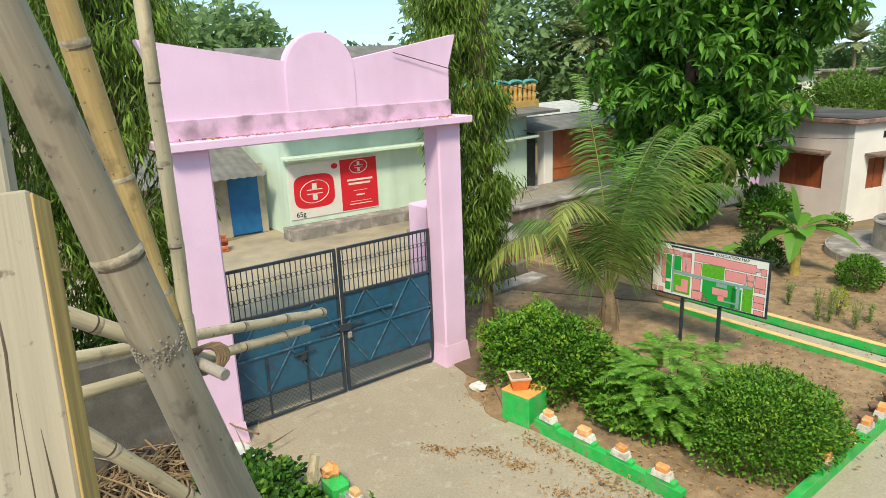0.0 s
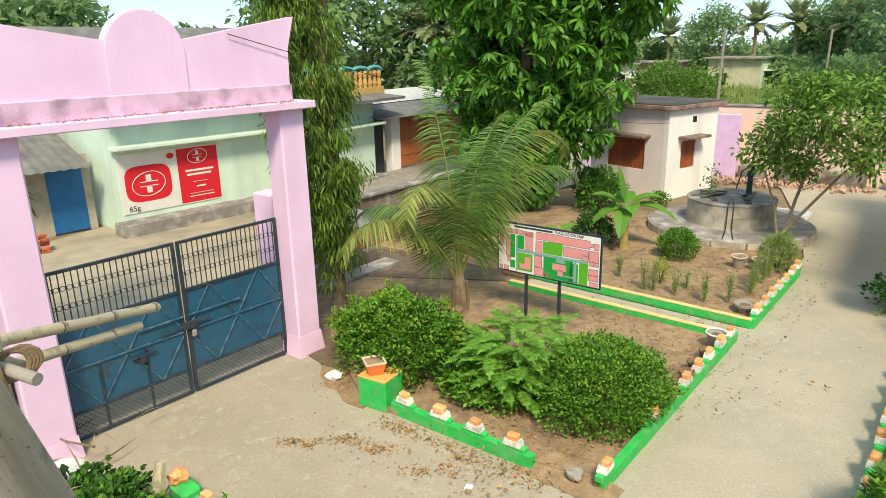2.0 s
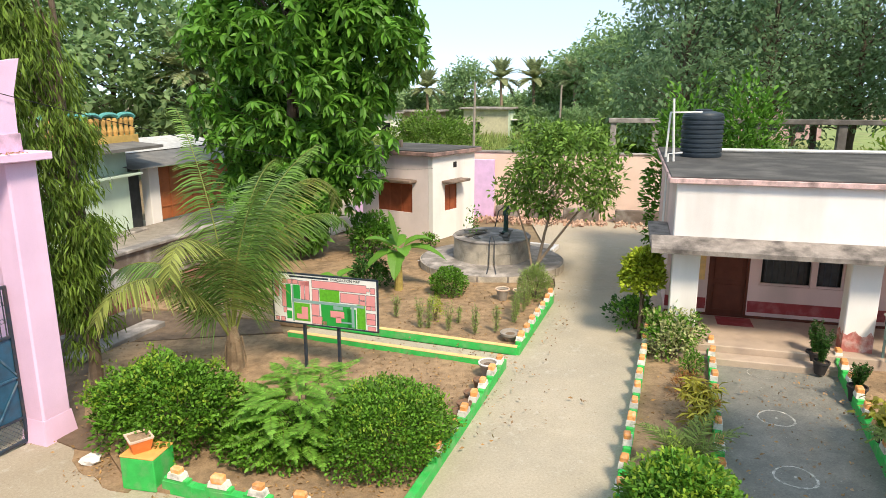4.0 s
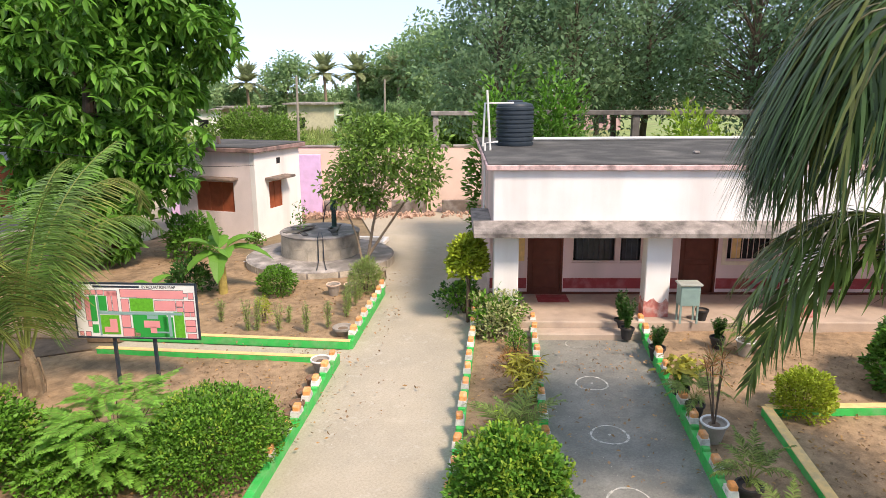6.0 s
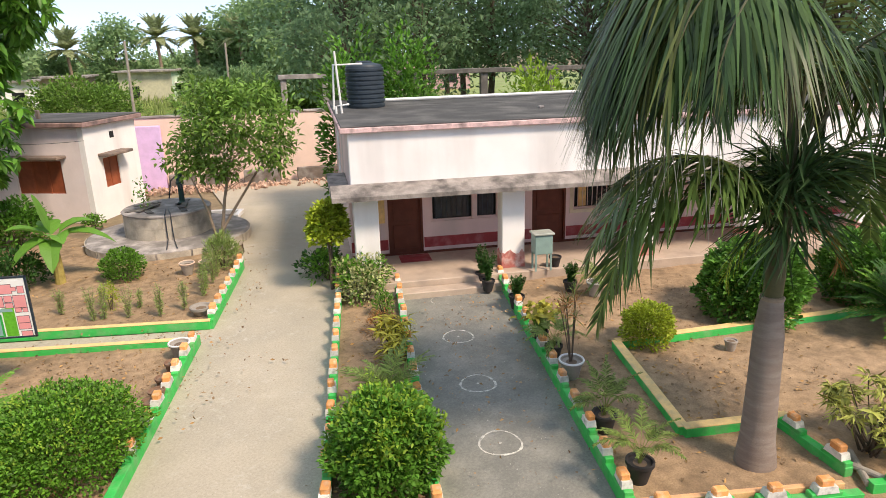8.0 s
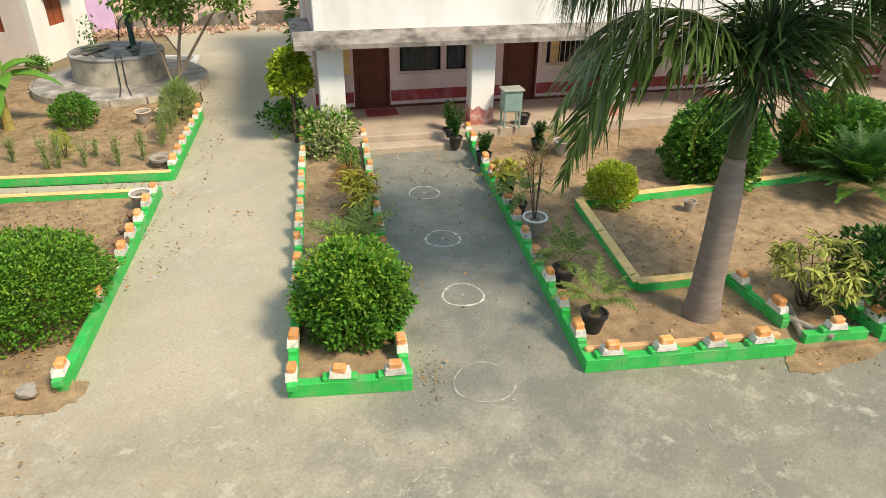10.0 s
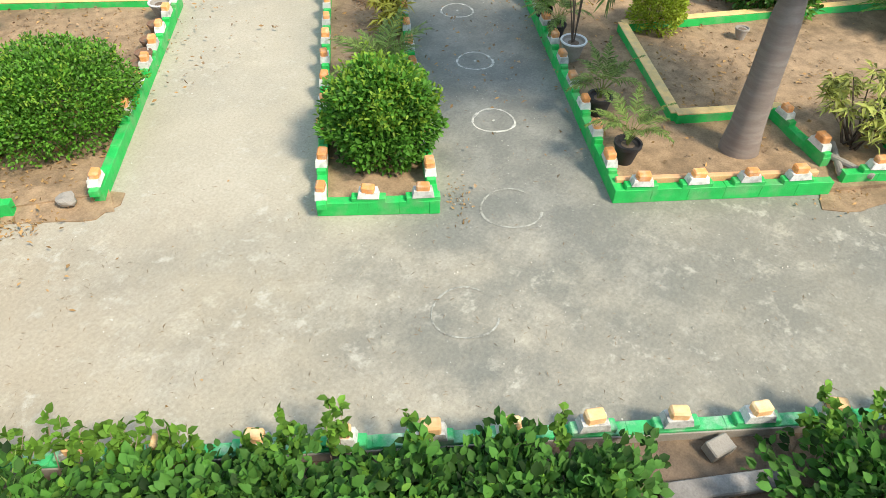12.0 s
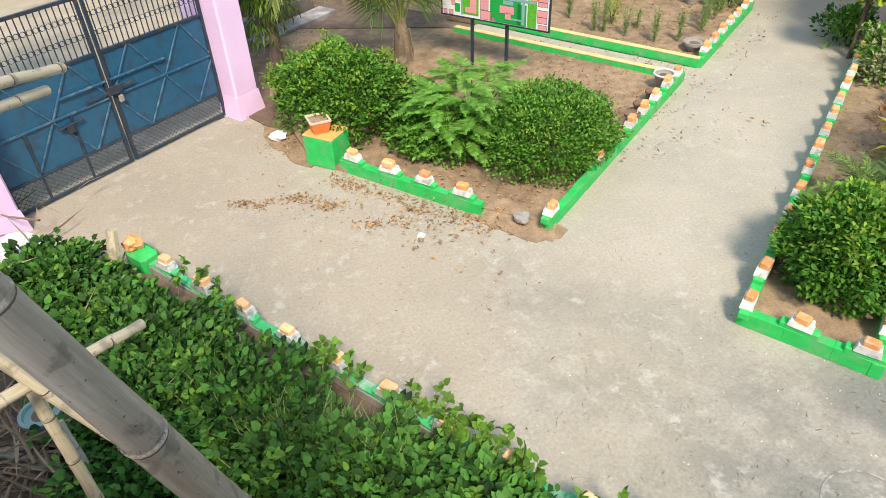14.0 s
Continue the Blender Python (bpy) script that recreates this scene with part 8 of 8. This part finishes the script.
# ---- litter ----
def scatter(name, spots, length, width, material, label, category, z=0.012, tilt=0.15):
    """Small dry leaves and straw: (x, y, spread along, spread across, angle, count)."""
    pts = []
    for x, y, sa, sb, deg, n in spots:
        p = np.clip(RNG.normal(size=(n, 2)), -1.9, 1.9) * (sa, sb)
        c, s = math.cos(radians(deg)), math.sin(radians(deg))
        pts.append(np.stack([x + p[:, 0] * c - p[:, 1] * s, y + p[:, 0] * s + p[:, 1] * c, np.full(n, z)], 1))
    pts = np.concatenate(pts)
    k = RNG.uniform(0.6, 1.4, len(pts))
    ob = new(name, leaf_mesh(name, material, pts, RNG.normal(size=pts.shape) * (1, 1, tilt), length * k, width * k))
    return tagged(ob, label, category, kind="stuff")


scatter("fallen_leaf_litter", [(-0.82, 9.07, 0.11, 0.07, 0, 90), (-0.53, 8.93, 0.08, 0.05, 30, 50), (-0.05, 8.97, 0.16, 0.09, -20, 120), (0.42, 8.63, 0.17, 0.09, -40, 150), (0.8, 9.12, 0.2, 0.1, -48, 150), (1.25, 8.62, 0.42, 0.09, -48, 170), (0.94, 7.95, 0.12, 0.07, 0, 50), (1.4, 7.85, 0.2, 0.1, -30, 90), (1.95, 7.8, 0.4, 0.11, -45, 190), (0.1, 8.7, 0.7, 0.35, -40, 90), (2.4, 7.5, 0.25, 0.14, -40, 90), (0.1, 10.7, 0.3, 0.25, 0, 130), (5.75, 3.35, 0.3, 0.08, 39, 60), (8.9, -0.9, 0.5, 0.2, -50, 110), (2.0, 6.0, 1.5, 1.0, -50, 18)], 0.055, 0.022, DRY_LEAF, "dry yellow-brown fallen leaves heaped in small drifts", "leaf litter", 0.014, 0.5)
scatter("bed_leaf_litter", [(3.0, 8.6, 1.2, 0.7, 40, 500), (5.5, 10.5, 1.2, 1.2, 0, 260), (1.0, 13.5, 1.0, 1.5, 0, 300), (9.0, 14.5, 2.0, 1.5, 40, 300), (12, 3.5, 2.5, 2.0, -45, 420), (8.4, 6.9, 1.75, 0.3, 39.5, 260), (10.5, 1.5, 1.2, 1.0, -45, 200), (6.5, 20, 3, 3, 0, 400)], 0.08, 0.035, DRY_LEAF, "dry leaves scattered over the garden soil", "leaf litter", 0.095)
scatter("debris_leaf_litter", [(-3.0, 5.2, 0.6, 0.7, 0, 260), (-5.0, 8.4, 0.7, 0.6, 0, 260)], 0.11, 0.04, DRY_LEAF, "dry leaves and scraps on the dark soil", "leaf litter", 0.075)
scatter("straw_bits", [(4.0, 2.2, 2.2, 1.3, -52, 560), (1.5, 5.8, 2.0, 1.2, -52, 300), (7, 7.5, 3.5, 0.7, 39, 80), (9, 5.2, 2.5, 0.5, 39, 160), (14, 16, 2.5, 1.2, 45, 60), (6.5, -1.2, 1.4, 1.0, -50, 160)], 0.06, 0.006, STRAW, "dark twigs and straw strewn over the concrete", "litter")
scatter("pale_grit", [(3.0, 4.5, 3.0, 1.6, -52, 170), (4.3, 4.2, 0.9, 0.6, -52, 60), (8, 5, 2.8, 0.7, 39, 80), (7, 7.5, 3.2, 0.8, 39, 50), (6.5, -0.5, 1.6, 1.2, -50, 60)], 0.022, 0.013, PALE_GRIT, "pale grit and flakes on the concrete", "litter")
scatter("soil_clods", [(5.5, 11, 1.3, 1.3, 0, 500), (9.2, 14, 1.8, 1.2, 40, 500), (11.5, 2.8, 2.2, 1.8, -45, 700), (13, 5.2, 1.6, 0.6, -47, 400), (8.4, 6.9, 1.75, 0.28, 39.5, 300)], 0.05, 0.045, SOIL, "small clods on the garden soil", "soil", 0.085, 0.6)

# ---- field weeds and far palms ----
p = RNG.uniform((16, 30), (60, 75), (15000, 2))
p = p[(p[:, 0] * 0.7 + p[:, 1] * 0.71) > 36]
base = np.column_stack([p, np.full(len(p), -0.05)])
ob = new("field_weeds", leaf_mesh("field_weeds", FIELD_GRASS, base, RNG.normal(size=base.shape) * 0.35 + (0, 0, 1), 1.25 * RNG.uniform(0.6, 1.4, len(p)), 0.12))
tagged(ob, "tall green weeds in the field", "weeds", kind="stuff")
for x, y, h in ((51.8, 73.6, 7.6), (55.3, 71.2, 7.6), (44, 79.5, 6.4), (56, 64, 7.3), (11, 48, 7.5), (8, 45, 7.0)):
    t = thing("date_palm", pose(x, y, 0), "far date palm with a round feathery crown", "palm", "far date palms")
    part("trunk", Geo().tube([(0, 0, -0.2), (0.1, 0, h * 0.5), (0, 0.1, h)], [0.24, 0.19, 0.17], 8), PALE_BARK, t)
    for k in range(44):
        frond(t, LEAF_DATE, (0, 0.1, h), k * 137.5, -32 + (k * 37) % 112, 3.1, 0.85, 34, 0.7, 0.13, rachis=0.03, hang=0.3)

# ---- overhead cables ----
def cable(a, b, sag, label):
    a, b = np.array(a, float), np.array(b, float)
    pts = [a + (b - a) * k - np.array([0, 0, sag * 4 * k * (1 - k)]) for k in np.linspace(0, 1, 16)]
    whole("cable", Geo().tube(pts, 0.007, 5), DARK_VOID, label, "cable", "overhead cables")


cable((-1.35, 11.4, 5.9), (12.55, 22.4, 2.85), 0.4, "thin black cable from the gate to the hut")
